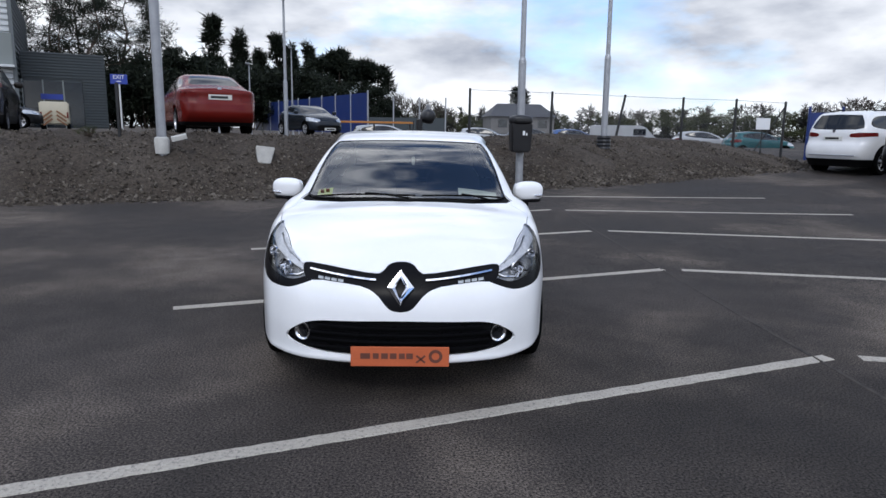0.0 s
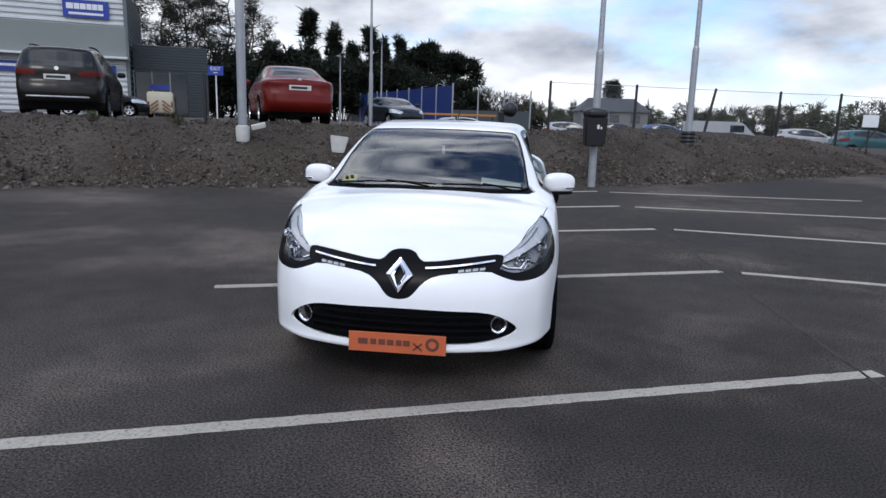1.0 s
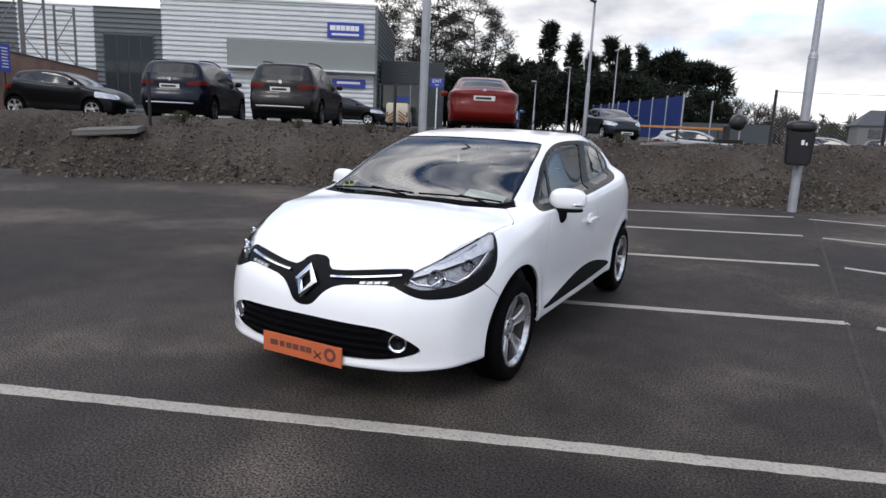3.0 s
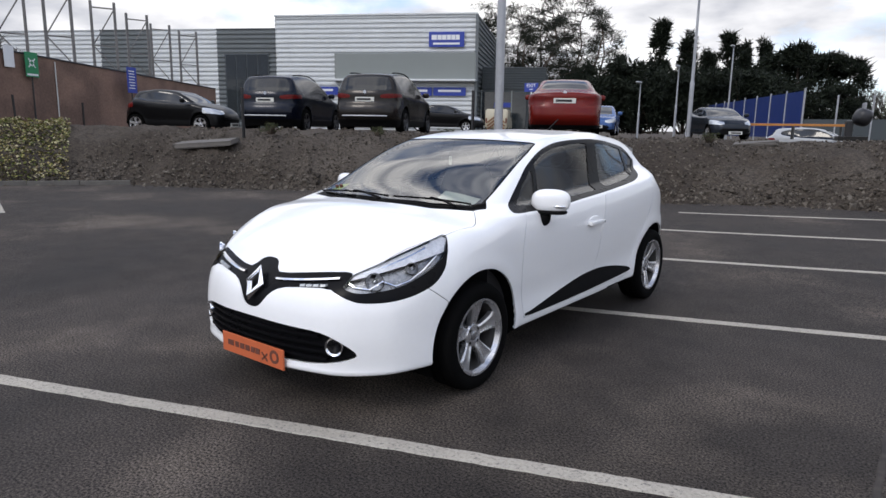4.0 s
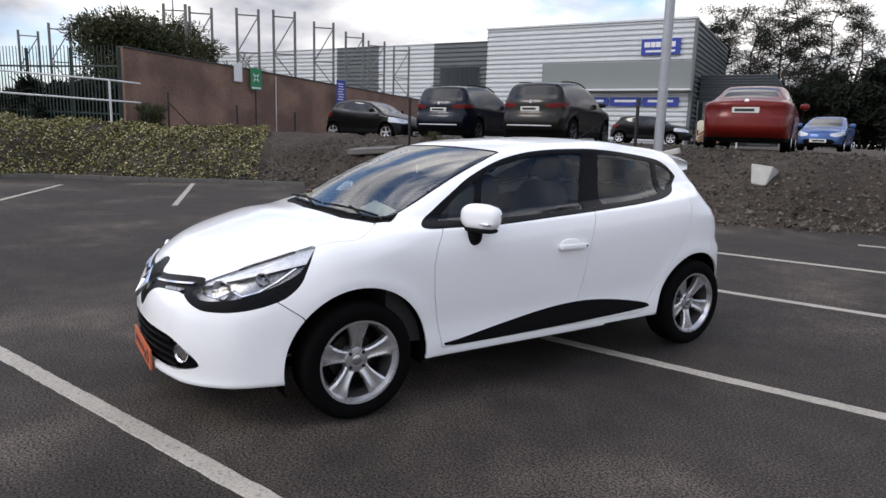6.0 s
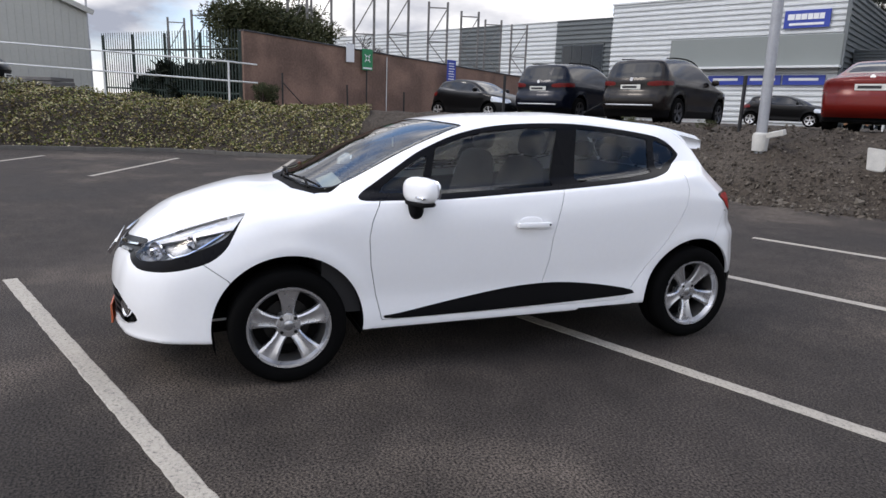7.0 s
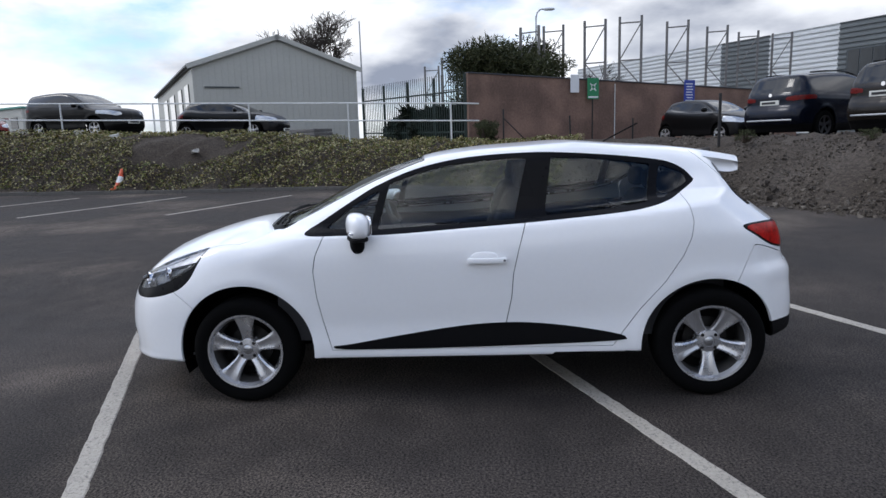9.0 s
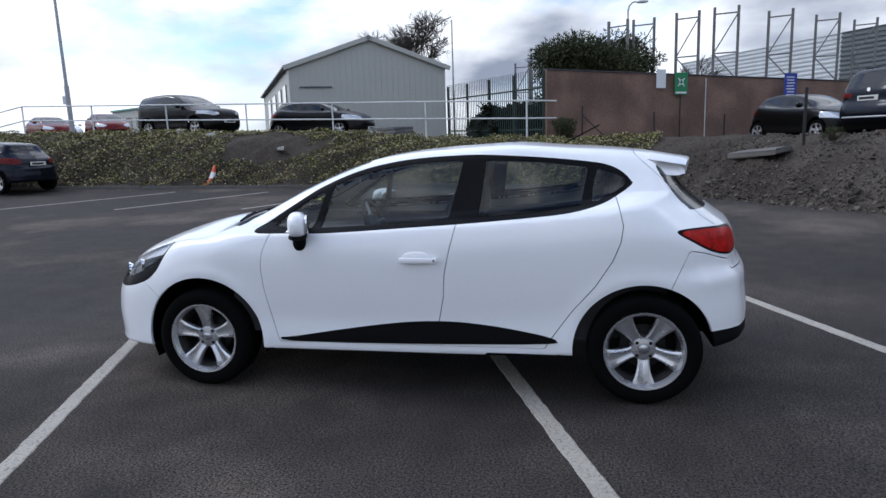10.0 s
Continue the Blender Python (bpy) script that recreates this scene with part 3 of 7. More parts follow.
def seat(parent, x, y, back=0.62, cloth=None):
    cloth = cloth or M_SEAT
    part("seat_cushion", superball(bmesh.new(), (x, y - .20, .52), (.25, .28, .10), 3.2), cloth, parent, "", True)
    tilt = pose(x, y + .06, .55, -14, 0, 0)
    part("seat_back", superball(bmesh.new(), (0, .0, back / 2), (.24, .085, back / 2), 3.4, tilt), cloth, parent, "", True)
    bm = superball(bmesh.new(), (0, .01, back + .09), (.125, .05, .085), 3.0, tilt)
    part("head_restraint", bm, cloth, parent, "", True)


def hatchback():
    spec = hatch_spec()
    field = car_field(spec)
    car = thing("hatchback_car", Matrix(), "clean white five-door hatchback parked across the bay lines", "car")
    sk = Skin(*net(field, (-.96, -2.13, .10), (.96, 2.13, 1.50), .0165))
    low = lambda lim: (lambda V: np.abs(V[:, 0]) > lim)
    for ay, az, ar in spec["arches"]:
        sk.cut("body", lambda V, ay=ay, az=az, ar=ar: np.where(np.abs(V[:, 0]) > .42, np.hypot(V[:, 1] - ay, V[:, 2] - az) - ar, .05), None)
    # glass
    screen = mirror([(0, -1.085), (.40, -1.045), (.60, -.985), (.662, -.92), (.630, -.60), (.590, -.30), (.555, -.150), (.30, -.170), (0, -.178)])
    sk.cut("body", flat(screen, "x", "y", lambda V: V[:, 2] > .90), "windscreen_surround")
    sk.cut("windscreen_surround", flat(screen, "x", "y"), "windscreen", -.012)
    cowl = mirror([(0, -1.150), (.42, -1.105), (.66, -1.02), (.71, -.95), (.66, -.88), (.60, -.94), (.39, -1.01), (0, -1.05)])
    sk.cut("body", flat(cowl, "x", "y", lambda V: V[:, 2] > .90), "cowl")
    side_glass = loop([(-.815, .955), (-.60, .948), (-.39, .948), (-.19, .957), (.07, .973), (.39, .993), (.64, 1.012), (.85, 1.030), (1.03, 1.052), (1.18, 1.09),
                       (1.285, 1.140), (1.352, 1.188), (1.354, 1.193), (1.305, 1.250), (1.22, 1.294), (1.09, 1.318), (.85, 1.345), (.56, 1.366), (.37, 1.366), (.17, 1.356),
                       (-.02, 1.333), (-.22, 1.286), (-.42, 1.206), (-.55, 1.132), (-.72, 1.025)], 4)
    sk.cut("body", flat(side_glass, "y", "z", low(.42)), "window_trim")
    for nm, o in (("quarter_front", [(-.70, .985), (-.455, .975), (-.40, 1.17), (-.42, 1.175), (-.55, 1.10)]),
                  ("glass_front", [(-.41, .975), (.06, .998), (.345, 1.012), (.425, 1.335), (.37, 1.34), (.17, 1.331), (-.02, 1.308), (-.22, 1.262), (-.345, 1.215)]),
                  ("glass_rear", [(.515, 1.028), (.70, 1.042), (.90, 1.060), (1.075, 1.086), (1.115, 1.285), (.85, 1.322), (.56, 1.340)]),
                  ("quarter_rear", [(1.135, 1.105), (1.20, 1.125), (1.29, 1.17), (1.315, 1.195), (1.295, 1.235), (1.22, 1.262), (1.165, 1.270)])):
        sk.cut("window_trim", flat(loop(o, 2) if nm == "quarter_rear" else o, "y", "z", low(.42)), nm)
    # face
    grille = loop(mirror([(0, .748), (.040, .745), (.075, .729), (.116, .694), (.28, .709), (.49, .730), (.53, .712), (.50, .650), (.41, .652), (.21, .634), (.135, .603), (.100, .570), (.058, .522), (0, .510)]), 2)
    sk.cut("body", flat(grille, "x", "z", lambda V: V[:, 1] < -1.6), "grille")
    lens = [(-1.415, .694), (-1.35, .716), (-1.24, .748), (-1.13, .778), (-.98, .820), (-.84, .855), (-.70, .888), (-.630, .902), (-.638, .842), (-.672, .782),
            (-.78, .728), (-.95, .676), (-1.10, .652), (-1.25, .641), (-1.34, .650), (-1.40, .672)]
    dark = [(-1.47, .684), (-1.40, .693), (-1.24, .738), (-1.13, .768), (-.98, .810), (-.84, .845), (-.70, .878), (-.634, .888), (-.624, .842), (-.634, .785),
            (-.66, .722), (-.736, .664), (-.84, .632), (-.948, .612), (-1.10, .598), (-1.283, .600), (-1.425, .636), (-1.465, .657)]
    fr = lambda V: (V[:, 1] < -1.2) & (np.abs(V[:, 0]) > .3)
    sk.cut("body", flat(loop(dark, 3), "s", "z", fr), "lamp_surround")
    sk.cut("lamp_surround", flat(loop(lens, 3), "s", "z", fr), "headlamp")
    sk.sets["bowl"] = list(sk.sets["headlamp"])
    sk.cut("bowl", lambda V: V[:, 2] - .680 - .178 * (np.abs(V[:, 0]) + V[:, 1] + 1.4), "cavity")
    intake = loop(mirror([(0, .464), (.27, .457), (.46, .444), (.56, .402), (.620, .340), (.545, .302), (.41, .279), (.26, .274), (0, .272)]), 3)
    sk.cut("body", flat(intake, "x", "z", lambda V: V[:, 1] < -1.5), "intake")
    # side
    trim = loop([(-.685, .322), (-.58, .334), (-.29, .382), (.05, .430), (.29, .444), (.48, .436), (.70, .408), (.925, .362), (.90, .330), (.37, .312), (.04, .306), (-.30, .303), (-.62, .305)], 3)
    sk.cut("body", flat(trim, "y", "z", low(.5)), "side_moulding")
    tail = [(1.560, .949), (1.68, .957), (1.80, .952), (1.90, .934), (1.945, .885), (1.942, .825), (1.90, .797), (1.83, .803), (1.74, .835), (1.64, .893)]
    tail_lens = [(1.585, .941), (1.68, .947), (1.80, .942), (1.89, .924), (1.930, .880), (1.928, .832), (1.895, .809), (1.835, .814), (1.75, .843), (1.65, .900)]
    sk.cut("body", flat(loop(tail, 3), "y", "z", low(.38)), "tail_surround")
    sk.cut("tail_surround", flat(loop(tail_lens, 3), "y", "z", low(.38)), "tail_lamp")
    rg = loop(mirror([(0, 1.30), (.45, 1.295), (.555, 1.26), (.607, 1.15), (.627, 1.06), (.58, 1.04), (0, 1.03)]), 3)
    sk.cut("body", flat(rg, "x", "z", lambda V: V[:, 1] > 1.4), "rear_window")
    # panels
    hood = mirror([(0, -2.1), (.50, -2.1), (.56, -1.9), (.60, -1.76), (.66, -1.58), (.74, -1.385), (.778, -1.18), (.764, -1.135), (.693, -1.042), (.665, -1.015), (.42, -1.10), (0, -1.145)])
    sk.panel("body", flat(hood, "x", "y", lambda V: V[:, 2] > .655), "bonnet")
    sk.panel("body", flat([(-2.3, .05), (-1.30, .05), (-1.466, .565), (-1.60, .662), (-1.75, .70), (-2.3, .73)], "y", "z"), "front_bumper")
    d_m = [(.41, 1.03), (.36, .845), (.332, .72), (.322, .59), (.29, .44), (.275, .300)]
    sk.panel("body", flat([(-.67, 1.03), (-.705, .945), (-.750, .845), (-.766, .760), (-.756, .61), (-.725, .45), (-.692, .318), (-.687, .300)] + d_m[::-1], "y", "z", low(.5)), "front_door")
    sk.panel("body", flat(d_m + [(.88, .300), (.92, .365), (1.03, .52), (1.15, .66), (1.24, .80), (1.28, .90), (1.292, .985), (1.262, 1.12), (1.24, 1.16)], "y", "z", low(.5)), "rear_door")
    gate = [(1.37, 1.6), (1.37, 1.345), (1.47, 1.25), (1.60, 1.12), (1.71, 1.01), (1.79, .955), (1.86, .80), (1.875, .72), (2.3, .70), (2.3, 1.6)]
    sk.panel("body", flat(gate, "y", "z"), "tailgate")
    sk.panel("body", flat([(1.40, .05), (1.54, .65), (1.632, .845), (1.70, .83), (1.85, .775), (2.3, .735), (2.3, .05)], "y", "z"), "rear_bumper")
    sk.cut("rear_bumper", lambda V: V[:, 2] - .405 + .03 * (V[:, 1] - 1.75), "rear_valance")
    sk.cut("body", lambda V: np.where(sk.N[:len(V), 2] < -.55, V[:, 2] - .34, .05), "underbody")
    sk.cut("front_bumper", lambda V: V[:, 2] - .226 - .03 * np.clip(np.abs(V[:, 0]) - .35, 0, 1), "underbody")

    sk.make("body", "body_shell", M_WHITE, car, "white painted body shell and roof", .018)
    for nm in ("bonnet", "front_bumper", "tailgate", "rear_bumper"):
        sk.make(nm, nm, M_WHITE, car, "", .014)
    sk.make("rear_valance", "rear_valance", M_BLACKP, car, "black plastic lower valance")
    sk.make("underbody", "underbody", M_BLACKP, car, "black underside")
    for sd in (1, -1):
        for nm in ("front_door", "rear_door"):
            d = sk.make(nm, nm, M_WHITE, car, "", .014, sd)
            if nm == "front_door":
                p0 = cast(field, (sd * 1.3, .19, .80), (-sd, 0, 0))
                bm = box(bmesh.new(), (p0.x + sd * .026, .19, .802), (.020, .215, .030), bevel=.009)
                part("door_handle", bm, M_WHITE, d, "white pull handle", True)
                bm = superball(bmesh.new(), (p0.x + sd * .002, .175, .812), (.006, .075, .036), 2.4)
                part("handle_recess", bm, M_WHITE, d, "", True)
                for yy in (.10, .28):
                    part("handle_mount", box(bmesh.new(), (p0.x + sd * .010, yy, .802), (.026, .026, .024), bevel=.005), M_WHITE, d)
                bm = tube(bmesh.new(), (p0.x + sd * .036, .283, .803), (p0.x + sd * .0375, .283, .803), .007, n=10)
                part("lock", bm, M_SATIN, d)
        sk.make("window_trim", "window_trim", M_GLOSSB, car, "gloss black window surround", .02, sd)
        for nm, ob, mt in (("quarter_front", "quarter_window", M_GLASS), ("glass_front", "door_window", M_GLASS), ("glass_rear", "door_window", M_GLASS), ("quarter_rear", "quarter_window", M_GLASSD)):
            sk.make(nm, ob, mt, car, "", 0, sd, -.004).visible_shadow = False
        sk.make("side_moulding", "side_moulding", M_BLACKP, car, "black plastic moulding along the door bottoms", .01, sd, .004)
        sk.make("tail_surround", "tail_surround", M_GLOSSB, car, "dark edge of the tail lamp", .02, sd, .0)
        sk.make("tail_lamp", "tail_lamp", M_RED, car, "red tail lamp", .02, sd, .002)
        sk.make("lamp_surround", "lamp_surround", M_GLOSSB, car, "black headlamp surround", .008, sd)
        lamp = sk.make("headlamp", "headlamp", M_LENS, car, "clear headlamp with chrome reflectors", 0, sd, .001)
        sk.make("bowl", "lamp_housing", mat_lamp, lamp, "", -.014, sd, -.015)
        sk.make("cavity", "lamp_cavity", mat_cavity, lamp, "dark hollow below the chrome brow", -.026, sd, -.028)
        for sc, z, r in ((-1.16, .690, .044), (-.90, .745, .030)):
            p = on_corner(field, sd, sc, z) + Vector((-sd * .030, .040, 0))
            q = pose(p.x, p.y, p.z, 0, 0, sd * 38)
            bm = lathe(bmesh.new(), [(.012, .0), (r * .6, -.012), (r * .9, -.035), (r, -.052), (r * 1.08, -.052), (r * 1.06, -.04)], 28, "z")
            for v in bm.verts:
                v.co = q @ Vector((v.co.x, v.co.z - .0, v.co.y))
            part("reflector", bm, M_CHROME, lamp, "chrome bowl", True)
            bm = superball(bmesh.new(), (0, -.02, 0), (.014, .022, .014), 2, q)
            part("bulb", bm, M_SATIN, lamp, "", True)
        # bright blades inside the lamp
        for pts in (((-1.37, .690), (-1.30, .662), (-1.20, .655), (-1.11, .690), (-1.02, .668), (-.92, .690), (-.82, .735), (-.72, .795)),
                    ((-1.34, .716), (-1.20, .752), (-1.05, .792), (-.90, .834), (-.74, .872)), ((-1.24, .722), (-1.08, .755), (-.94, .790), (-.80, .830))):
            bm = bmesh.new()
            line = []
            for sc, z in pts:
                line.append(on_corner(field, sd, sc, z) + Vector((-sd * .014, .020, -.002)))
            path_tube(bm, line, .0065, 6)
            part("lamp_blade", bm, M_CHROME, lamp, "", True)
        # chrome bar and day light on the grille
        for nm, a, b, za, zb2, hh, mt in [("chrome_bar", .130, .485, .668, .704, .0042, M_CHROME)] + [("day_light", .300 + .036 * i, .328 + .036 * i, .655 + .0030 * i, .658 + .0030 * i, .0055, mat_drl) for i in range(4)]:
            V, F = [], []
            for i in range(13):
                u = i / 12
                x, z = a + (b - a) * u, za + (zb2 - za) * u ** 1.3
                p = cast(field, (sd * x, -2.3, z), (0, 1, 0))
                for dy, dz in ((.004, -hh), (-.016, -hh), (-.010, hh), (.004, hh)):
                    V.append((p.x, p.y + dy, z + dz))
                if i:
                    k = 4 * i
                    for j in range(4):
                        F.append((k - 4 + j, k - 4 + (j + 1) % 4, k + (j + 1) % 4, k + j))
            F += [(0, 1, 2, 3), tuple(range(4 * 12, 4 * 12 + 4))]
            mesh_ob(nm, V, F, mt, car, smooth=False)
        # fog lamp
        p = cast(field, (sd * .518, -2.3, .380), (0, 1, 0))
        q = pose(p.x, p.y + .012, p.z, 0, 0, sd * 24)
        fog = None
        for nm, prof, mt in (("fog_lamp", [(.036, .0), (.042, -.006), (.047, -.008), (.049, -.003), (.049, .03)], M_CHROME), ("fog_reflector", [(.0, .02), (.022, .012), (.037, -.002)], M_GLOSSB), ("fog_lens", [(.0, -.006), (.025, -.005), (.037, -.002)], M_LENS)):
            bm = lathe(bmesh.new(), prof, 28, "z")
            for v in bm.verts:
                v.co = q @ Vector((v.co.x, v.co.z, v.co.y))
            ob = part(nm, bm, mt, fog or car, "", True)
            fog = fog or ob
        # door mirror
        mm = pose(sd * .880, -.505, 1.006, 0, 0, sd * 20)
        mo = part("door_mirror", superball(bmesh.new(), (0, 0, .0), (.118, .054, .072), 2.7, mm), M_WHITE, car, "white mirror shell with black foot", True)
        part("mirror_foot", superball(bmesh.new(), (sd * -.045, .005, -.090), (.048, .040, .066), 2.6, mm), M_BLACKP, mo, "", True)
        part("mirror_base", superball(bmesh.new(), (0, -.0, -.066), (.102, .052, .016), 2.8, mm), M_BLACKP, mo, "", True)
        part("mirror_glass", superball(bmesh.new(), (0, .055, .004), (.098, .012, .056), 3.2, mm), M_CHROME, mo, "", True)
        part("indicator", superball(bmesh.new(), (sd * .06, -.046, -.028), (.038, .014, .009), 2.4, mm), M_CHROME, mo, "", True)
        # wheel houses and wheels
        for ay, az, ar in spec["arches"]:
            bm = bmesh.new()
            rings = []
            for x in (.40, .835):
                ring = []
                for a in np.linspace(-.22 if ay < 0 else .32, math.pi + (.36 if ay < 0 else .12), 30):
                    yy, zz = ay + (ar + .002) * math.cos(a), az + (ar + .002) * math.sin(a)
                    hit = cast(field, (1.2, yy, max(.24, zz)), (-1, 0, 0)).x
                    xx = x if x < .5 else min(x, (hit if hit < 1.1 else .80) - .012)
                    ring.append(bm.verts.new((sd * xx, yy, zz)))
                rings.append(ring)
            for i in range(29):
                bm.faces.new((rings[0][i], rings[0][i + 1], rings[1][i + 1], rings[1][i]))
            bm.faces.new(rings[0])
            part("wheel_housing", bm, M_RUBBER, car, "black wheel-arch liner")
        for y, turn in ((-1.18, 90), (1.41, -90)):
            wheel(car, pose(sd * .752, y, .305, turn, 0, 0 if sd > 0 else 180))
    sk.make("windscreen_surround", "windscreen_surround", M_GLOSSB, car, "black glass border", .004)
    ws = sk.make("windscreen", "windscreen", M_SCREEN, car, "laminated windscreen", 0, 0, -.003)
    ws.visible_shadow = False
    sk.make("cowl", "cowl", M_BLACKP, car, "black scuttle panel", .03, 0, -.012)
    sk.make("rear_window", "rear_window", M_GLASSD, car, "dark tinted tailgate glass", .01, 0, -.004).visible_shadow = False
    gr = sk.make("grille", "grille", M_GLOSSB, car, "black grille band", .03, 0, -.004)
    it = sk.make("intake", "air_intake", M_BLACKP, car, "black lower air intake", .03, 0, -.03)
    for z in (.310, .348, .386, .424):
        V, F = [], []
        lim = .48 if z < .40 else .44
        for i in range(21):
            x = -lim + 2 * lim * i / 20
            p = cast(field, (x, -2.3, z), (0, 1, 0))
            for dy, dz in ((.03, -.008), (.004, -.006), (.004, .006), (.03, .008)):
                V.append((x, p.y + dy, z + dz))
            if i:
                k = 4 * i
                for j in range(4):
                    F.append((k - 4 + j, k - 4 + (j + 1) % 4, k + (j + 1) % 4, k + j))
        mesh_ob("intake_slat", V, F, M_GLOSSB, it, smooth=False)
    # diamond badge
    bm = bmesh.new()
    out = [(0, .718), (.070, .634), (0, .548), (-.070, .634)]
    inn = [(0, .682), (.028, .634), (0, .586), (-.028, .634)]
    lean = lambda z: -2.022 + .50 * (z - .634)
    vo = [bm.verts.new((x, lean(z), z)) for x, z in out]
    vm = [bm.verts.new((x * .62, lean(z) - .012, .634 + (z - .634) * .72)) for x, z in out]
    vi = [bm.verts.new((x, lean(z) + .002, z)) for x, z in inn]
    for i in range(4):
        j = (i + 1) % 4
        bm.faces.new((vo[i], vo[j], vm[j], vm[i]))
        bm.faces.new((vm[i], vm[j], vi[j], vi[i]))
    bmesh.ops.recalc_face_normals(bm, faces=bm.faces)
    part("badge", bm, M_CHROME, car, "chrome diamond badge")
    # trade plate
    pl = part("number_plate", box(bmesh.new(), (0, -2.052, .273), (.512, .010, .106), bevel=.003), M_ORANGE, car, "orange plastic plate with dark lettering bars")
    for i, (x, w) in enumerate(((-.18, .05), (-.125, .03), (-.08, .035), (-.035, .035), (.01, .03), (.05, .035))):
        part("print_bar", box(bmesh.new(), (x, -2.058, .277), (w, .003, .030)), M_INK, pl)
    for a in (-40, 40):
        part("print_bar", box(bmesh.new(), (0, 0, 0), (.060, .003, .010), pose(.108, -2.058, .261, 0, a, 0)), M_INK, pl)
    bm = lathe(bmesh.new(), [(.020, .0), (.020, .003), (.036, .003), (.036, .0)], 24, "z")
    for v in bm.verts:
        v.co = Vector((.185 + v.co.x, -2.056 - v.co.z, .277 + v.co.y))
    part("print_ring", bm, M_INK, pl)
    # roof spoiler
    V, F = [], []
    ys = np.linspace(1.40, 1.725, 9)
    xs = np.linspace(-.52, .52, 15)
    for x in xs:
        drop = .05 * (x / .8) ** 2
        for y in ys:
            e = max(0, abs(x) - .42) / .10
            top = float(spec["h0"](y)) - drop + .004 - .028 * e ** 2
            V.append((x, min(y, 1.725 - .20 * (x / .8) ** 2), top))
    nv = len(V)
    for x, y, z in V[:]:
        V.append((x, y - .0, z - .020 - min(.050, .45 * max(0, 1.70 - y))))
    for i in range(14):
        for j in range(8):
            a = i * 9 + j
            F.append((a, a + 9, a + 10, a + 1))
            F.append((nv + a, nv + a + 1, nv + a + 10, nv + a + 9))
        a = i * 9 + 8
        F.append((a, a + 9, nv + a + 9, nv + a))
    for i in (0, 14):
        for j in range(8):
            a = i * 9 + j
            F.append((a, a + 1, nv + a + 1, nv + a))
    sp = mesh_ob("roof_spoiler", V, F, M_WHITE, car, "white roof spoiler")
    # wipers
    for x0, y0, x1, y1, xa, ya in ((-.60, -1.0, .06, -1.062, .02, -1.10), (.10, -1.058, .62, -.975, .55, -1.03)):
        line = []
        for i in range(9):
            x, y = x0 + (x1 - x0) * i / 8, y0 + (y1 - y0) * i / 8
            p = cast(field, (x, y, 1.5), (0, 0, -1))
            line.append(p + Vector((0, -.006, .014)))
        wb = part("wiper", path_tube(bmesh.new(), line, .006, 6), M_BLACKP, car, "black wiper blade", True)
        p = cast(field, (xa, ya, 1.5), (0, 0, -1))
        part("wiper_arm", path_tube(bmesh.new(), [p + Vector((0, 0, .01)), (p + line[4]) / 2 + Vector((0, 0, .016)), line[4] + Vector((0, 0, .008))], .007, 6), M_BLACKP, wb, "", True)
    # sheet of paper and sticker behind the windscreen
    for nm, mt, x0, x1, ya, yb, lab in (("windscreen_paper", M_PAPER, .345, .605, -.960, -.865, "white printed sheet behind the glass"), ("windscreen_sticker", M_YELLOW, -.60, -.50, -.945, -.855, "yellow square sticker with dark marks")):
        V, F = [], []
        for i in range(7):
            for j in range(4):
                x, y = x0 + (x1 - x0) * i / 6, ya + (yb - ya) * j / 3
                p = cast(field, (x, y, 1.5), (0, 0, -1))
                V.append((p.x, p.y + .006, p.z - .012))
                if i and j:
                    k = 4 * i + j
                    F.append((k - 5, k - 1, k, k - 4))
        ob = mesh_ob(nm, V, F, mt, car, lab)
        for i, (fx, fy, w) in enumerate(() if nm == "windscreen_paper" else ((.2, .45, .25), (.55, .5, .25))):
            x, y = x0 + (x1 - x0) * (fx + w / 2), ya + (yb - ya) * fy
            p = cast(field, (x, y, 1.5), (0, 0, -1))
            s_ = (w * (x1 - x0), .004, .012) if nm == "windscreen_paper" else (.022, .012, .030)
            part("print_bar", box(bmesh.new(), (0, 0, 0), s_, pose(p.x, p.y + .002, p.z - .006, 25, 0, 0)), M_INK, ob)
    # cabin
    bm = bmesh.new()
    tub = [(-.76, -1.0), (.76, -1.0), (.775, 0), (.76, 1.1), (.62, 1.55), (-.62, 1.55), (-.76, 1.1), (-.775, 0)]
    lo, hi = [], []
    for x, y in tub:
        lo.append(bm.verts.new((x, y, .34)))
        hi.append(bm.verts.new((x, y, .90 + max(0, y) * .06)))
    bm.faces.new(lo)
    for i in range(8):
        bm.faces.new((lo[i], lo[(i + 1) % 8], hi[(i + 1) % 8], hi[i]))
    part("cabin_tub", bm, M_INT, car, "dark grey door cards and carpet")
    part("dashboard", superball(bmesh.new(), (0, -.80, .80), (.74, .24, .155), 4.0), M_INT, car, "dark grey dashboard", True)
    part("parcel_shelf", box(bmesh.new(), (0, 1.35, .96), (1.16, .44, .02), bevel=.006), M_INT, car)
    for x in (-.36, .36):
        seat(car, x, .18)
    part("rear_bench", superball(bmesh.new(), (0, .86, .50), (.62, .28, .11), 4), M_SEAT, car, "", True)
    part("rear_backrest", superball(bmesh.new(), (0, 0, .29), (.60, .08, .30), 4, pose(0, 1.14, .52, -18, 0, 0)), M_SEAT, car, "", True)
    for x in (-.36, 0, .36):
        part("head_restraint", superball(bmesh.new(), (x, 1.29, 1.16), (.11, .045, .065), 3), M_SEAT, car, "", True)
    bm = bmesh.new()
    q = pose(-.36, -.42, .865, -65, 0, 0)
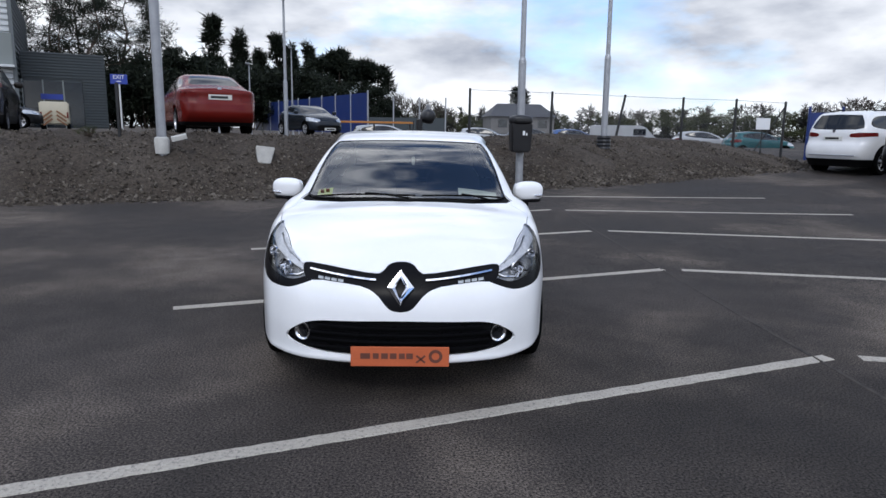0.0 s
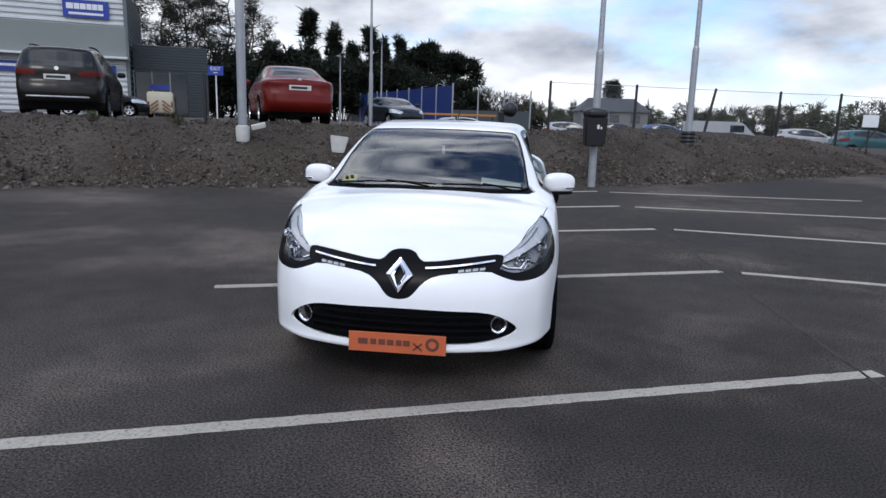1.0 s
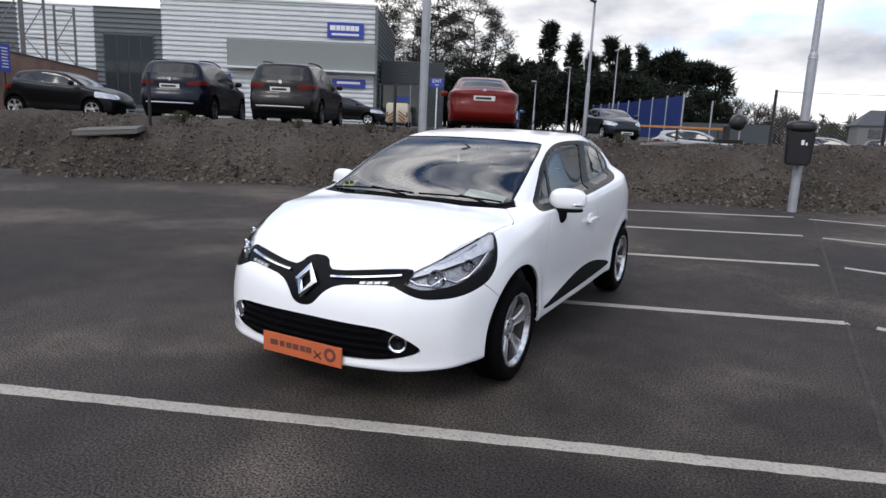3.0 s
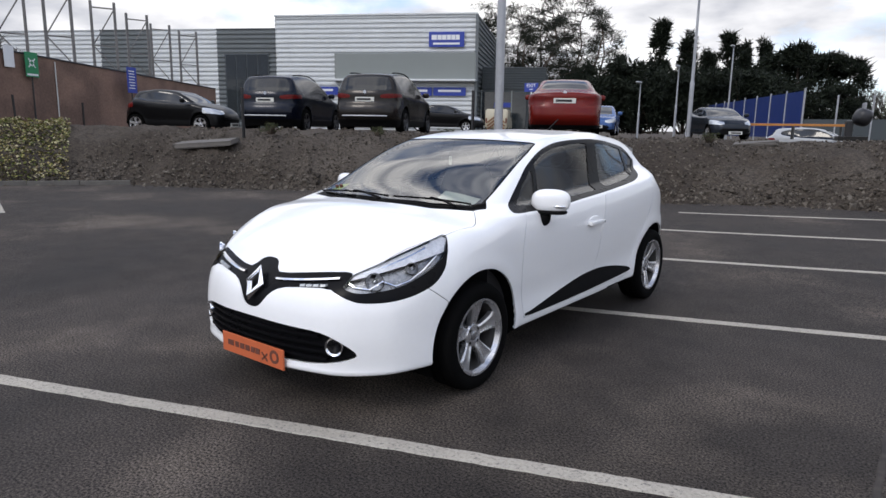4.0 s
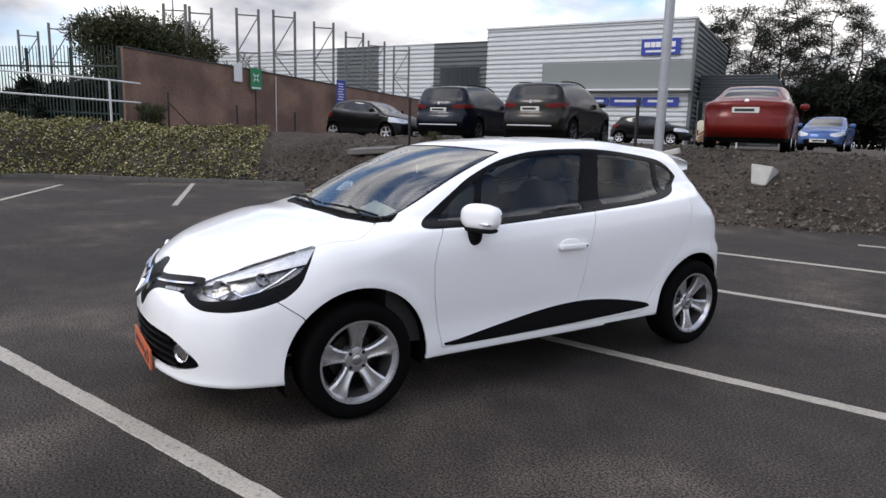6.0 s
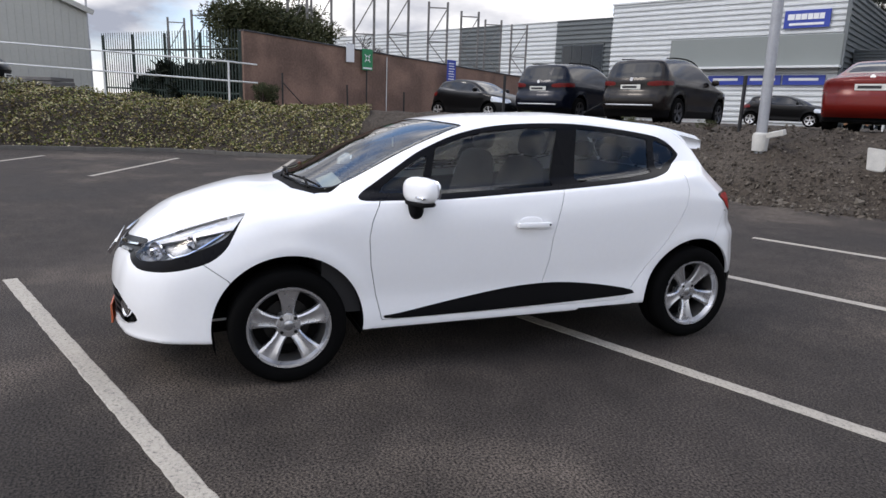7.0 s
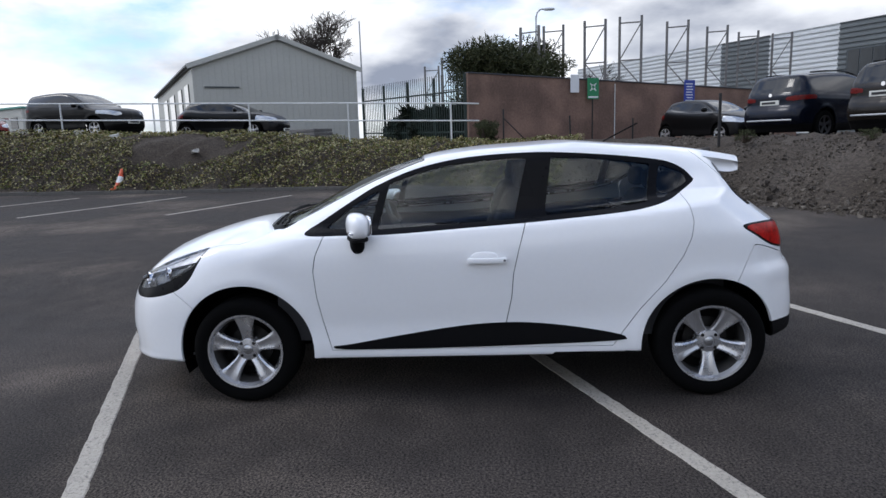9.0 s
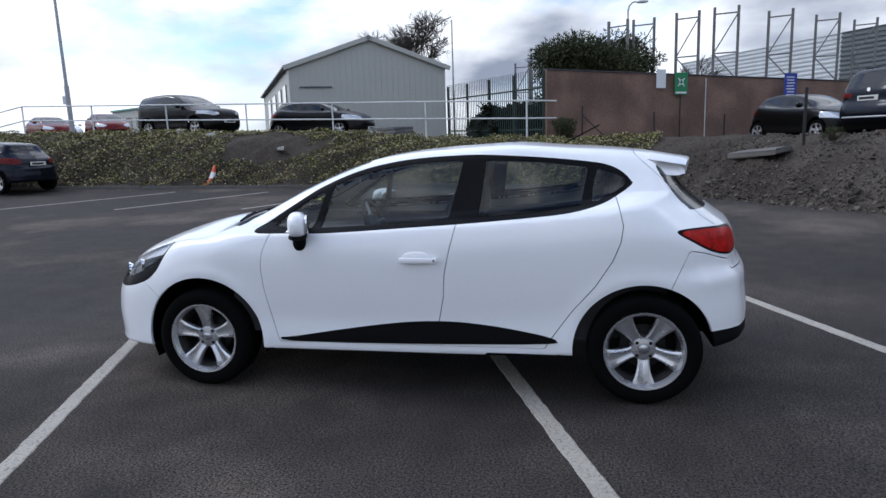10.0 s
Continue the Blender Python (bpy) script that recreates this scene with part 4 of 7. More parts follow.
    path_tube(bm, [q @ Vector((.182 * math.cos(a), .182 * math.sin(a), 0)) for a in np.linspace(0, 2 * math.pi, 33)], .015, 8)
    st = part("steering_wheel", bm, M_INT, car, "three-spoke steering wheel", True)
    for a in (math.pi, 0, -math.pi / 2):
        part("wheel_spoke", tube(bmesh.new(), q @ Vector((0, 0, -.03)), q @ Vector((.175 * math.cos(a), .175 * math.sin(a), 0)), .022, .014, 8), M_SATIN, st, "", True)
    part("airbag_cover", superball(bmesh.new(), (0, 0, -.02), (.075, .07, .03), 2.6, q), M_INT, st, "", True)
    part("rear_view_mirror", superball(bmesh.new(), (0, -.30, 1.235), (.115, .018, .035), 3), M_INT, car, "", True)
    part("mirror_tag", box(bmesh.new(), (.03, -.40, 1.21), (.022, .004, .060), bevel=.001), M_PAPER, car, "white tag below the inside mirror")
    # aerial
    part("aerial", path_tube(bmesh.new(), [(0, .98, 1.41), (0, 1.06, 1.45), (0, 1.20, 1.52)], .005, 6), M_BLACKP, car, "short black roof aerial", True)
    return car


mat_lamp = mat("lamp_bowl", (0.86, 0.87, 0.88), 0.34, metal=0.4, var=0.25, scale=30)
mat_cavity = mat("lamp_cavity", (0.30, 0.305, 0.31), 0.3, metal=0.5, var=0.5, scale=24)
mat_drl = mat("day_light_lens", (0.42, 0.44, 0.45), 0.2, metal=0.2, var=0.3, scale=60)
hatchback()



# ---------- lie of the land ----------
TOE = [(8, 60), (13, 36), (13.5, 22), (12.5, 15.4), (11.4, 14.1), (9.1, 13.0), (6.8, 11.85), (4.9, 10.8), (2.6, 9.85), (0.9, 9.75), (-.3, 9.45), (-2.0, 8.45),
       (-3.1, 7.85), (-5.8, 7.0), (-8.3, 5.85), (-9.8, 4.75), (-12.2, 3.45), (-13.3, 1.7), (-14.0, 0.1), (-15.0, -1.9), (-14.9, -5.1), (-14.5, -8.2),
       (-14.3, -13.5), (-14.0, -16.2), (-13.9, -20), (-15, -60)]
RISE = curve((-1, 0), (0, 0), (.3, .14), (.8, .47), (1.3, .74), (2.0, .97), (2.5, 1.06), (3.0, 1.07), (4.0, 1.0), (60, 1.0))
TOP = curve((-60, 2.3), (-20, 2.05), (-12, 1.88), (-8, 1.75), (-3, 1.42), (0, 1.30), (3, 1.26), (100, 1.26))
EASE = curve((-1.5, 1.0), (1.5, .95), (4, .68), (6, .58), (9, .55), (20, .55))


def lot(x, y):
    """The car park is dished: it climbs gently to two of its corners."""
    a = np.clip(.6 * x + .8 * y - 1.5, 0, 22)
    b = np.clip(-.75 * x - .66 * y - 3, 0, 26)
    return .0016 * a ** 2 + .00085 * b ** 2


def toe_distance(x, y):
    """Metres behind the foot of the bank; less than 0 on the car park."""
    x, y = np.asarray(x, float), np.asarray(y, float)
    d = np.full(x.shape, 1e9)
    for (ax_, ay), (bx, by) in zip(TOE, TOE[1:]):
        ex, ey = bx - ax_, by - ay
        t = np.clip(((x - ax_) * ex + (y - ay) * ey) / (ex * ex + ey * ey), 0, 1)
        d = np.minimum(d, np.hypot(x - ax_ - t * ex, y - ay - t * ey))
    o = np.array(TOE + [(-300, -60), (-300, 300), (10, 300)], float)
    odd = np.zeros(x.shape, bool)
    for (ax_, ay), (bx, by) in zip(o, np.roll(o, -1, 0)):
        c = (ay > y) != (by > y)
        odd ^= c & (x < (bx - ax_) * (y - ay) / (by - ay if by != ay else 1e-9) + ax_)
    return np.where(odd, d, -d)


def rough(x, y, s, seed=0.0):
    """Cheap smooth unevenness between -1 and 1."""
    return (np.sin(x * s + 1.7 * np.sin(y * s * .73 + seed)) * np.cos(y * s * 1.13 + 1.3 * np.sin(x * s * .61 + seed * 2)) * .6
            + .4 * np.sin(x * s * 2.3 + y * s * 1.9 + seed))


def land(x, y):
    d = toe_distance(x, y)
    d = d + np.where(d > -.6, .12 * rough(x, y, 1.9) + .07 * rough(x, y, 5.1, 2), 0)
    base = lot(x, y)
    de = np.where(d > 0, d * EASE(x), d)
    fall = np.clip((.8 * y + .6 * x - 22) / 7, 0, 1)
    crest = TOP(y) + .16 * np.clip((x - 1) / 3, 0, 1) * np.clip((15 - x) / 2.5, 0, 1) * np.clip((24 - y) / 8, 0, 1)
    z = base + (crest - .8 * fall * fall * (3 - 2 * fall) - np.minimum(base, .45)) * RISE(de) - (base - np.minimum(base, .45)) * RISE(de)
    bank = np.clip(d / .3, 0, 1) * np.clip((5.5 - d) / 1.5, 0, 1)
    z = z + bank * (.055 * rough(x, y, 2.6, 1) + .035 * rough(x, y, 6.3, 3) + .018 * rough(x, y, 15, 4))
    return np.where(d < 0, base - .03, z)


def axis(near_lo, near_hi, step, far):
    a = np.arange(near_lo, near_hi + 1e-6, step)
    out, g, p = [], step, near_hi
    while p < far:
        g *= 1.35
        p += g
        out.append(p)
    out2, g, p = [], step, near_lo
    while p > -far:
        g *= 1.35
        p -= g
        out2.append(p)
    return np.array(out2[::-1] + list(a) + out)


gx, gy = axis(-19.5, 15, .11, 700), axis(-23, 18, .11, 700)
GX, GY = np.meshgrid(gx, gy, indexing="ij")
GZ = land(GX, GY)
nx, ny = GX.shape
idx = np.arange(nx * ny).reshape(nx, ny)
quads = np.stack([idx[:-1, :-1], idx[1:, :-1], idx[1:, 1:], idx[:-1, 1:]], -1).reshape(-1, 4)
ground = mesh_ob("ground", np.stack([GX, GY, GZ], -1).reshape(-1, 3).tolist(), quads.tolist(), M_GROUND)
tagged(ground, "brown-grey gravel bank rising to an upper yard", "ground", kind="structure")

# tarmac: one sheet with a turned-down edge, its rim under the foot of the bank
tx, ty = axis(-17, 15, .4, 200), axis(-22, 17, .4, 200)
TX, TY = np.meshgrid(tx, ty, indexing="ij")
keep = toe_distance(TX, TY) < .55
tz = lot(TX, TY)
tid = np.arange(TX.size).reshape(TX.shape)
ok = keep[:-1, :-1] & keep[1:, :-1] & keep[1:, 1:] & keep[:-1, 1:]
tq = np.stack([tid[:-1, :-1][ok], tid[1:, :-1][ok], tid[1:, 1:][ok], tid[:-1, 1:][ok]], -1)
tar = mesh_ob("car_park", np.stack([TX, TY, tz], -1).reshape(-1, 3).tolist(), tq.tolist(), M_ASPHALT)
bmt = bmesh.new()
bmt.from_mesh(tar.data)
bmesh.ops.delete(bmt, geom=[v for v in bmt.verts if not v.link_faces], context="VERTS")
rim = [e for e in bmt.edges if len(e.link_faces) == 1]
r = bmesh.ops.extrude_edge_only(bmt, edges=rim)
bmesh.ops.translate(bmt, verts=[g for g in r["geom"] if isinstance(g, bmesh.types.BMVert)], vec=(0, 0, -.06))
bmt.to_mesh(tar.data)
bmt.free()
tagged(tar, "dark worn tarmac with pale scuffs and dust", "tarmac", kind="structure")


def stripe(a, b, w=.10):
    a, b = Vector((*a, 0)), Vector((*b, 0))
    L = (b - a).length
    d = (b - a).normalized()
    s = Vector((-d.y, d.x, 0))
    bm = bmesh.new()
    n = max(4, int(L / .06))
    rows = []
    for i in range(n + 1):
        p = a + d * (L * i / n)
        l1, l2 = w / 2 + random.uniform(-.004, .004), w / 2 + random.uniform(-.004, .004)
        e = .006 if 0 < i < n else .0
        p = p + Vector((0, 0, float(lot(p.x, p.y))))
        rows.append([bm.verts.new(p + s * l1 + Vector((0, 0, .0005))), bm.verts.new(p + s * (l1 - .006) + Vector((0, 0, .0045))),
                     bm.verts.new(p - s * (l2 - .006) + Vector((0, 0, .0045))), bm.verts.new(p - s * l2 + Vector((0, 0, .0005)))])
    for p, q in zip(rows, rows[1:]):
        for k in range(3):
            bm.faces.new((p[k], q[k], q[k + 1], p[k + 1]))
    bmesh.ops.recalc_face_normals(bm, faces=bm.faces)
    for f in bm.faces:
        if f.normal.z < 0:
            f.normal_flip()
    ob = part("bay_line", bm, M_LINE)
    return tagged(ob, "worn white painted parking bay line", "road marking", "parking bay lines", "structure")


for a, b in (((-1.78, -2.975), (2.80, -1.25)), ((3.01, -1.26), (7.2, -2.08)), ((-1.88, -.205), (2.69, 1.50)), ((2.89, 1.48), (7.2, .69)),
             ((-1.95, 2.42), (2.56, 4.11)), ((2.83, 4.14), (7.2, 3.30)), ((-1.9, 4.87), (2.42, 6.50)), ((2.69, 6.46), (7.65, 5.90)), ((-.9, 7.55), (2.30, 8.75)), ((2.55, 8.64), (7.3, 8.25)),
             ((-8.75, -.28), (-13.2, .98)), ((-9.23, -3.29), (-13.12, -1.84)), ((-9.2, -6.32), (-13.25, -4.70)), ((-9.1, -9.5), (-13.3, -7.65)), ((-9.1, -12.65), (-13.3, -10.65))):
    stripe(a, b)
# the joint between two strips of tarmac
jt = stripe((2.74, -6), (2.62, 9.3), .032)
jt.name, jt.data.materials[0] = "tarmac_joint", mat("bitumen", (.034, .028, .024), .95, var=.7, scale=2.2, fine=14)
jt["label"], jt["category"], jt["group"] = "brownish sealed joint between two strips of tarmac", "tarmac joint", "tarmac joints"



# ---------- poles, signs, walls, fences ----------
M_GALV = mat("galvanised_steel", (0.36, 0.37, 0.39), 0.5, metal=0.5, var=0.15, scale=6, fine=50)
M_PAINTW = mat("white_painted_steel", (0.62, 0.63, 0.62), 0.5, var=0.12, scale=5)
M_BLACKST = mat("black_steel", (0.015, 0.015, 0.016), 0.5, var=0.3)
M_CONC = mat("pale_concrete", (0.50, 0.49, 0.46), 0.9, var=0.18, scale=7, bump=0.4)
M_EDGE = mat("dirty_edging", (0.115, 0.108, 0.098), 0.9, var=0.25, scale=6, bump=0.4)
M_BINP = mat("bin_plastic", (0.010, 0.010, 0.012), 0.4, var=0.2)
M_BLUESIGN = mat("blue_sign", (0.02, 0.045, 0.30), 0.4, var=0.1)
M_GREENSIGN = mat("green_sign", (0.008, 0.20, 0.075), 0.4, var=0.1)
M_SIGNW = mat("white_print", (0.72, 0.73, 0.74), 0.5, var=0.04)
M_CLADW = mat("white_cladding", (0.60, 0.62, 0.625), 0.5, metal=0.05, var=0.06, scale=.8, fine=6)
M_CLADG = mat("grey_cladding", (0.13, 0.145, 0.15), 0.45, metal=0.2, var=0.1, scale=.8)
M_CLADD = mat("dark_cladding", (0.055, 0.066, 0.072), 0.45, metal=0.2, var=0.1, scale=.8)
M_FASCIA = mat("fascia_panel", (0.20, 0.22, 0.212), 0.55, var=0.05, scale=.6)
M_BGLASS = mat("building_glass", (0.015, 0.02, 0.024), 0.08, var=0.3, scale=1.2, coat=0.5, rvar=0.03)
M_SHED = mat("shed_cladding", (0.45, 0.45, 0.41), 0.6, var=0.06, scale=.7, fine=9)
M_SHEDROOF = mat("shed_roof", (0.30, 0.31, 0.31), 0.6, var=0.1, scale=1)
M_PALISADE = mat("green_palisade", (0.006, 0.020, 0.015), 0.5, var=0.25)
M_RACK = mat("rack_steel", (0.16, 0.155, 0.15), 0.55, metal=0.4, var=0.3, scale=4)
M_HOARD = mat("blue_hoarding", (0.012, 0.03, 0.14), 0.45, var=0.12, scale=1.5)
M_CONE = mat("cone_orange", (0.62, 0.09, 0.03), 0.5, var=0.15)
M_ROOFT = mat("slate_roof", (0.045, 0.046, 0.052), 0.7, var=0.15)


def render_wall_mat():
    m = mat("brown_render", (0.172, 0.108, 0.084), 0.9, var=0.22, scale=.9, fine=14, bump=0.5, tint=(0.195, 0.128, 0.102))
    n, l = m.node_tree.nodes, m.node_tree.links
    b = n["Principled BSDF"]
    old = b.inputs["Base Color"].links[0].from_socket
    tc = n.new("ShaderNodeTexCoord")
    mp = n.new("ShaderNodeMapping")
    mp.inputs["Scale"].default_value = (.6, .6, .5)
    st = n.new("ShaderNodeTexNoise")
    st.inputs["Scale"].default_value, st.inputs["Detail"].default_value = 1.6, 6
    rr = n.new("ShaderNodeValToRGB")
    rr.color_ramp.elements[0].position, rr.color_ramp.elements[0].color = .40, (.74, .72, .70, 1)
    rr.color_ramp.elements[1].position, rr.color_ramp.elements[1].color = .62, (1.15, 1.1, 1.05, 1)
    mu = n.new("ShaderNodeMixRGB")
    mu.blend_type, mu.inputs["Fac"].default_value = "MULTIPLY", 1
    l.new(tc.outputs["Object"], mp.inputs["Vector"])
    l.new(mp.outputs["Vector"], st.inputs["Vector"])
    l.new(st.outputs["Fac"], rr.inputs["Fac"])
    l.new(old, mu.inputs["Color1"])
    l.new(rr.outputs["Color"], mu.inputs["Color2"])
    l.new(mu.outputs["Color"], b.inputs["Base Color"])
    return m


M_RENDER = render_wall_mat()


def height(x, y):
    return float(land(np.array([x]), np.array([y]))[0])


def lamp_post(x, y, z, h, r, label, lean=0.0, collar=2.4, arm=True, category="lamp post"):
    p = thing("lamp_post", pose(x, y, z, lean, lean * .4, 0), label, category, "lamp posts")
    bm = tube(bmesh.new(), (0, 0, -.3), (0, 0, collar), r, r, 14)
    part("lower_shaft", bm, M_GALV, p, "", True)
    part("upper_shaft", tube(bmesh.new(), (0, 0, collar), (0, 0, h), r * .72, r * .5, 14), M_GALV, p, "", True)
    part("collar", tube(bmesh.new(), (0, 0, collar - .05), (0, 0, collar + .06), r * 1.06, r * .78, 14), M_GALV, p, "", True)
    if arm:
        part("lantern", superball(bmesh.new(), (.0, -.28, h + .02), (.11, .34, .06), 3), M_GALV, p, "grey lantern head", True)
    return p


# the three near posts
p1 = lamp_post(-5.30, 8.42, 1.02, 8.0, .095, "grey steel lamp post in a white concrete foot on the bank", .6, 3.2)
bm = lathe(bmesh.new(), [(.0, -.15), (.135, -.15), (.15, .12), (.135, .17), (.10, .19)], 20, "z")
part("concrete_foot", bm, M_CONC, p1, "white painted concrete collar", True)
bm = box(bmesh.new(), (0, 0, 0), (.30, .16, .10), pose(-4.93, 8.38, 1.20, 8, -14, 20), .015)
tagged(part("concrete_block", bm, M_CONC), "broken white concrete block beside the lamp post", "block")
p2 = lamp_post(2.27, 9.60, float(lot(2.27, 9.6)), 8.2, .085, "grey steel lamp post standing at the foot of the bank", -.7, 2.9)
bn = thing("litter_bin", pose(2.23, 9.42, float(lot(2.2, 9.5)) + .90, 0, 0, 4) @ Matrix.Diagonal((1.4, 1.4, 1.5, 1)), "black plastic litter bin strapped to the lamp post", "litter bin")
bm = bmesh.new()
lo = [bm.verts.new((x, y, 0)) for x, y in ((-.15, -.13), (.15, -.13), (.15, .10), (-.15, .10))]
hi = [bm.verts.new((x * 1.16, y * 1.16, .43)) for x, y in ((-.15, -.13), (.15, -.13), (.15, .10), (-.15, .10))]
bm.faces.new(lo[::-1]), bm.faces.new(hi)
for i in range(4):
    bm.faces.new((lo[i], lo[(i + 1) % 4], hi[(i + 1) % 4], hi[i]))
bmesh.ops.bevel(bm, geom=list(bm.edges), offset=.022, segments=2, affect="EDGES")
part("bin_body", bm, M_BINP, bn, "", True)
part("bin_hood", superball(bmesh.new(), (0, -.01, .47), (.185, .155, .075), 3.2), M_BINP, bn, "", True)
part("bin_slot", box(bmesh.new(), (0, -.162, .47), (.22, .012, .05), bevel=.01), M_BLACKST, bn)
part("bin_emblem", box(bmesh.new(), (.03, -.150, .28), (.035, .006, .06), bevel=.002), M_SIGNW, bn, "small white emblem")
part("bin_emblem", box(bmesh.new(), (.075, -.150, .265), (.022, .006, .035), bevel=.002), M_SIGNW, bn, "small white emblem")
p3 = lamp_post(5.15, 13.2, height(5.15, 13.2) - .12, 8.2, .085, "grey steel lamp post in a black ribbed sleeve on the bank", -.8, 2.6)
bm = lathe(bmesh.new(), [(.0, -.4)] + [(.185 + (.012 if i % 2 else 0), -.35 + i * .05) for i in range(17)] + [(.10, .45)], 20, "z")
part("ribbed_sleeve", bm, M_BINP, p3, "black ribbed plastic sleeve")

# upturned white tub half buried in the gravel
tubx, tuby = -3.36, 8.97
tb = thing("concrete_block", pose(tubx, tuby, height(tubx, tuby) - .05, -12, 6, 15), "white tapered concrete sign base stuck in the gravel", "concrete base")
bm = bmesh.new()
lo = [bm.verts.new((x * .13, y * .13, 0)) for x, y in ((-1, -1), (1, -1), (1, 1), (-1, 1))]
hi = [bm.verts.new((x * .20, y * .20, .36)) for x, y in ((-1, -1), (1, -1), (1, 1), (-1, 1))]
bm.faces.new(lo[::-1]), bm.faces.new(hi)
for i in range(4):
    bm.faces.new((lo[i], lo[(i + 1) % 4], hi[(i + 1) % 4], hi[i]))
bmesh.ops.bevel(bm, geom=list(bm.edges), offset=.015, segments=2, affect="EDGES")
part("block", bm, M_CONC, tb)

# lamp posts of the far yard
lamp_post(-6.0, 24.0, 1.2, 5.6, .09, "tall grey yard light beyond the red car", 0, 2.2)
lamp_post(-11.0, 37.2, 1.2, 4.1, .07, "short pale street light with a bent head", 0, 1.8)
lamp_post(-11.7, 33.0, 1.2, 2.9, .06, "short pale street light with a bent head", 0, 1.2)
lamp_post(-9.7, 44.0, 1.2, 5.9, .08, "pale street light before the pines", 0, 2.2)
lamp_post(-37.2, -6.3, 1.5, 7.3, .08, "thin grey pole behind the shed", 0, 3, False)
lp = lamp_post(-28.6, 3.6, 1.3, 5.9, .07, "grey street light with a curved neck behind the wall", 0, 3, False)
part("neck", path_tube(bmesh.new(), [(0, 0, 5.8), (0, .05, 6.05), (.02, .2, 6.2), (.02, .4, 6.22)], .035, 8), M_GALV, lp, "", True)
part("lantern", superball(bmesh.new(), (.02, .62, 6.2), (.10, .28, .07), 2.5), M_PAINTW, lp, "", True)
cp = lamp_post(-20.85, -20.3, 2.05, 7.2, .10, "grey camera pole with a junction box by the railing", .6, 2.2, False)
part("junction_box", box(bmesh.new(), (-.05, -.12, 1.62), (.26, .2, .34), bevel=.02), M_PAINTW, cp, "cream junction box")
part("camera_arm", path_tube(bmesh.new(), [(0, 0, 6.3), (.2, .1, 6.25), (.38, .2, 6.2)], .04, 6), M_GALV, cp, "", True)

# ---------- brown rendered wall ----------
WA, WD = Vector((-18.3, .2)), Vector((-.46, .887)).normalized()
WANG = math.degrees(math.atan2(WD.y, WD.x))
wm = pose(WA.x, WA.y, 1.15, 0, 0, WANG)
wall = thing("boundary_wall", wm, "long rendered wall stained brown, with a dark coping", "wall", kind="structure")
bm = bmesh.new()
nseg = 33
L = 16.6
rows = []
for i in range(nseg + 1):
    s = L * i / nseg
    zt = 2.50 - .035 * s + .012 * math.sin(s * 2.1)
    rows.append([bm.verts.new((s, 0, -.5)), bm.verts.new((s, 0, zt)), bm.verts.new((s, .24, zt)), bm.verts.new((s, .24, -.5))])
for a, b in zip(rows, rows[1:]):
    for k in range(4):
        bm.faces.new((a[k], b[k], b[(k + 1) % 4], a[(k + 1) % 4]))
bm.faces.new(rows[0][::-1]), bm.faces.new(rows[-1])
bmesh.ops.recalc_face_normals(bm, faces=bm.faces)
part("wall_panel", bm, M_RENDER, wall)
for i in range(8):
    s0, s1 = L * i / 8 + .006, L * (i + 1) / 8 - .006
    zt = 2.50 - .035 * (s0 + s1) / 2
    part("coping_stone", box(bmesh.new(), (0, 0, 0), (s1 - s0, .31, .045), pose((s0 + s1) / 2, .12, zt + .02, 0, 2, 0), .01), M_ROOFT, wall, "dark mossy coping")


def on_wall(s, out, z):
    return wm @ Vector((s, -out if SIDE > 0 else .24 + out, z))


# the side of the wall that faces the car park
SIDE = 1 if (wm @ Vector((5, -1, 0)) - Vector((4, 0, 1))).length < (wm @ Vector((5, 1, 0)) - Vector((4, 0, 1))).length else -1
FACE = WANG + (0 if SIDE > 0 else 180)


def sign(name, s, out, zc, w, h, material, label, category, post=0.0):
    c = on_wall(s, out, zc - 1.15)
    g = thing(name, pose(c.x, c.y, c.z, 0, 0, FACE), label, category)
    part("sign_plate", box(bmesh.new(), (0, 0, 0), (w, .012, h), bevel=.004), material, g)
    if post:
        part("post", tube(bmesh.new(), (0, .03, -h / 2 - post), (0, .03, h / 2 - .02), .025), M_BLACKST, g, "black steel post")
    return g


g = sign("assembly_sign", 5.12, .16, 3.16, .52, .76, M_GREENSIGN, "green assembly point sign with white arrows on a black post", "sign", 1.5)
part("sign_border", box(bmesh.new(), (0, -.009, -.31), (.44, .004, .06)), M_SIGNW, g)
for a in (45, 135, 225, 315):
    q = pose(0, -.010, .05, 0, a, 0)
    part("arrow", box(bmesh.new(), (.13, 0, 0), (.12, .004, .035), q), M_SIGNW, g)
    part("arrow", box(bmesh.new(), (.075, 0, 0), (.035, .004, .10), q), M_SIGNW, g)
sign("notice_board", 4.36, .07, 3.34, .38, .64, M_SIGNW, "blank white notice fixed to the brown wall", "notice")
g = sign("blue_notice", 9.55, .5, 3.0, .56, .95, M_BLUESIGN, "blue notice with white lines of print on a black post", "sign", 1.3)
for i in range(7):
    part("print_bar", box(bmesh.new(), (-.02 + .015 * (i % 3), -.008, .33 - .105 * i), (.36 - .05 * (i % 2), .003, .035)), M_SIGNW, g)
c = on_wall(6.25, .03, 1.1)
g = thing("wall_conduit", pose(c.x, c.y, 1.15), "thin white conduit down the brown wall", "conduit")
part("pipe", tube(bmesh.new(), (0, 0, 0), (0, 0, 2.2), .018), M_PAINTW, g)
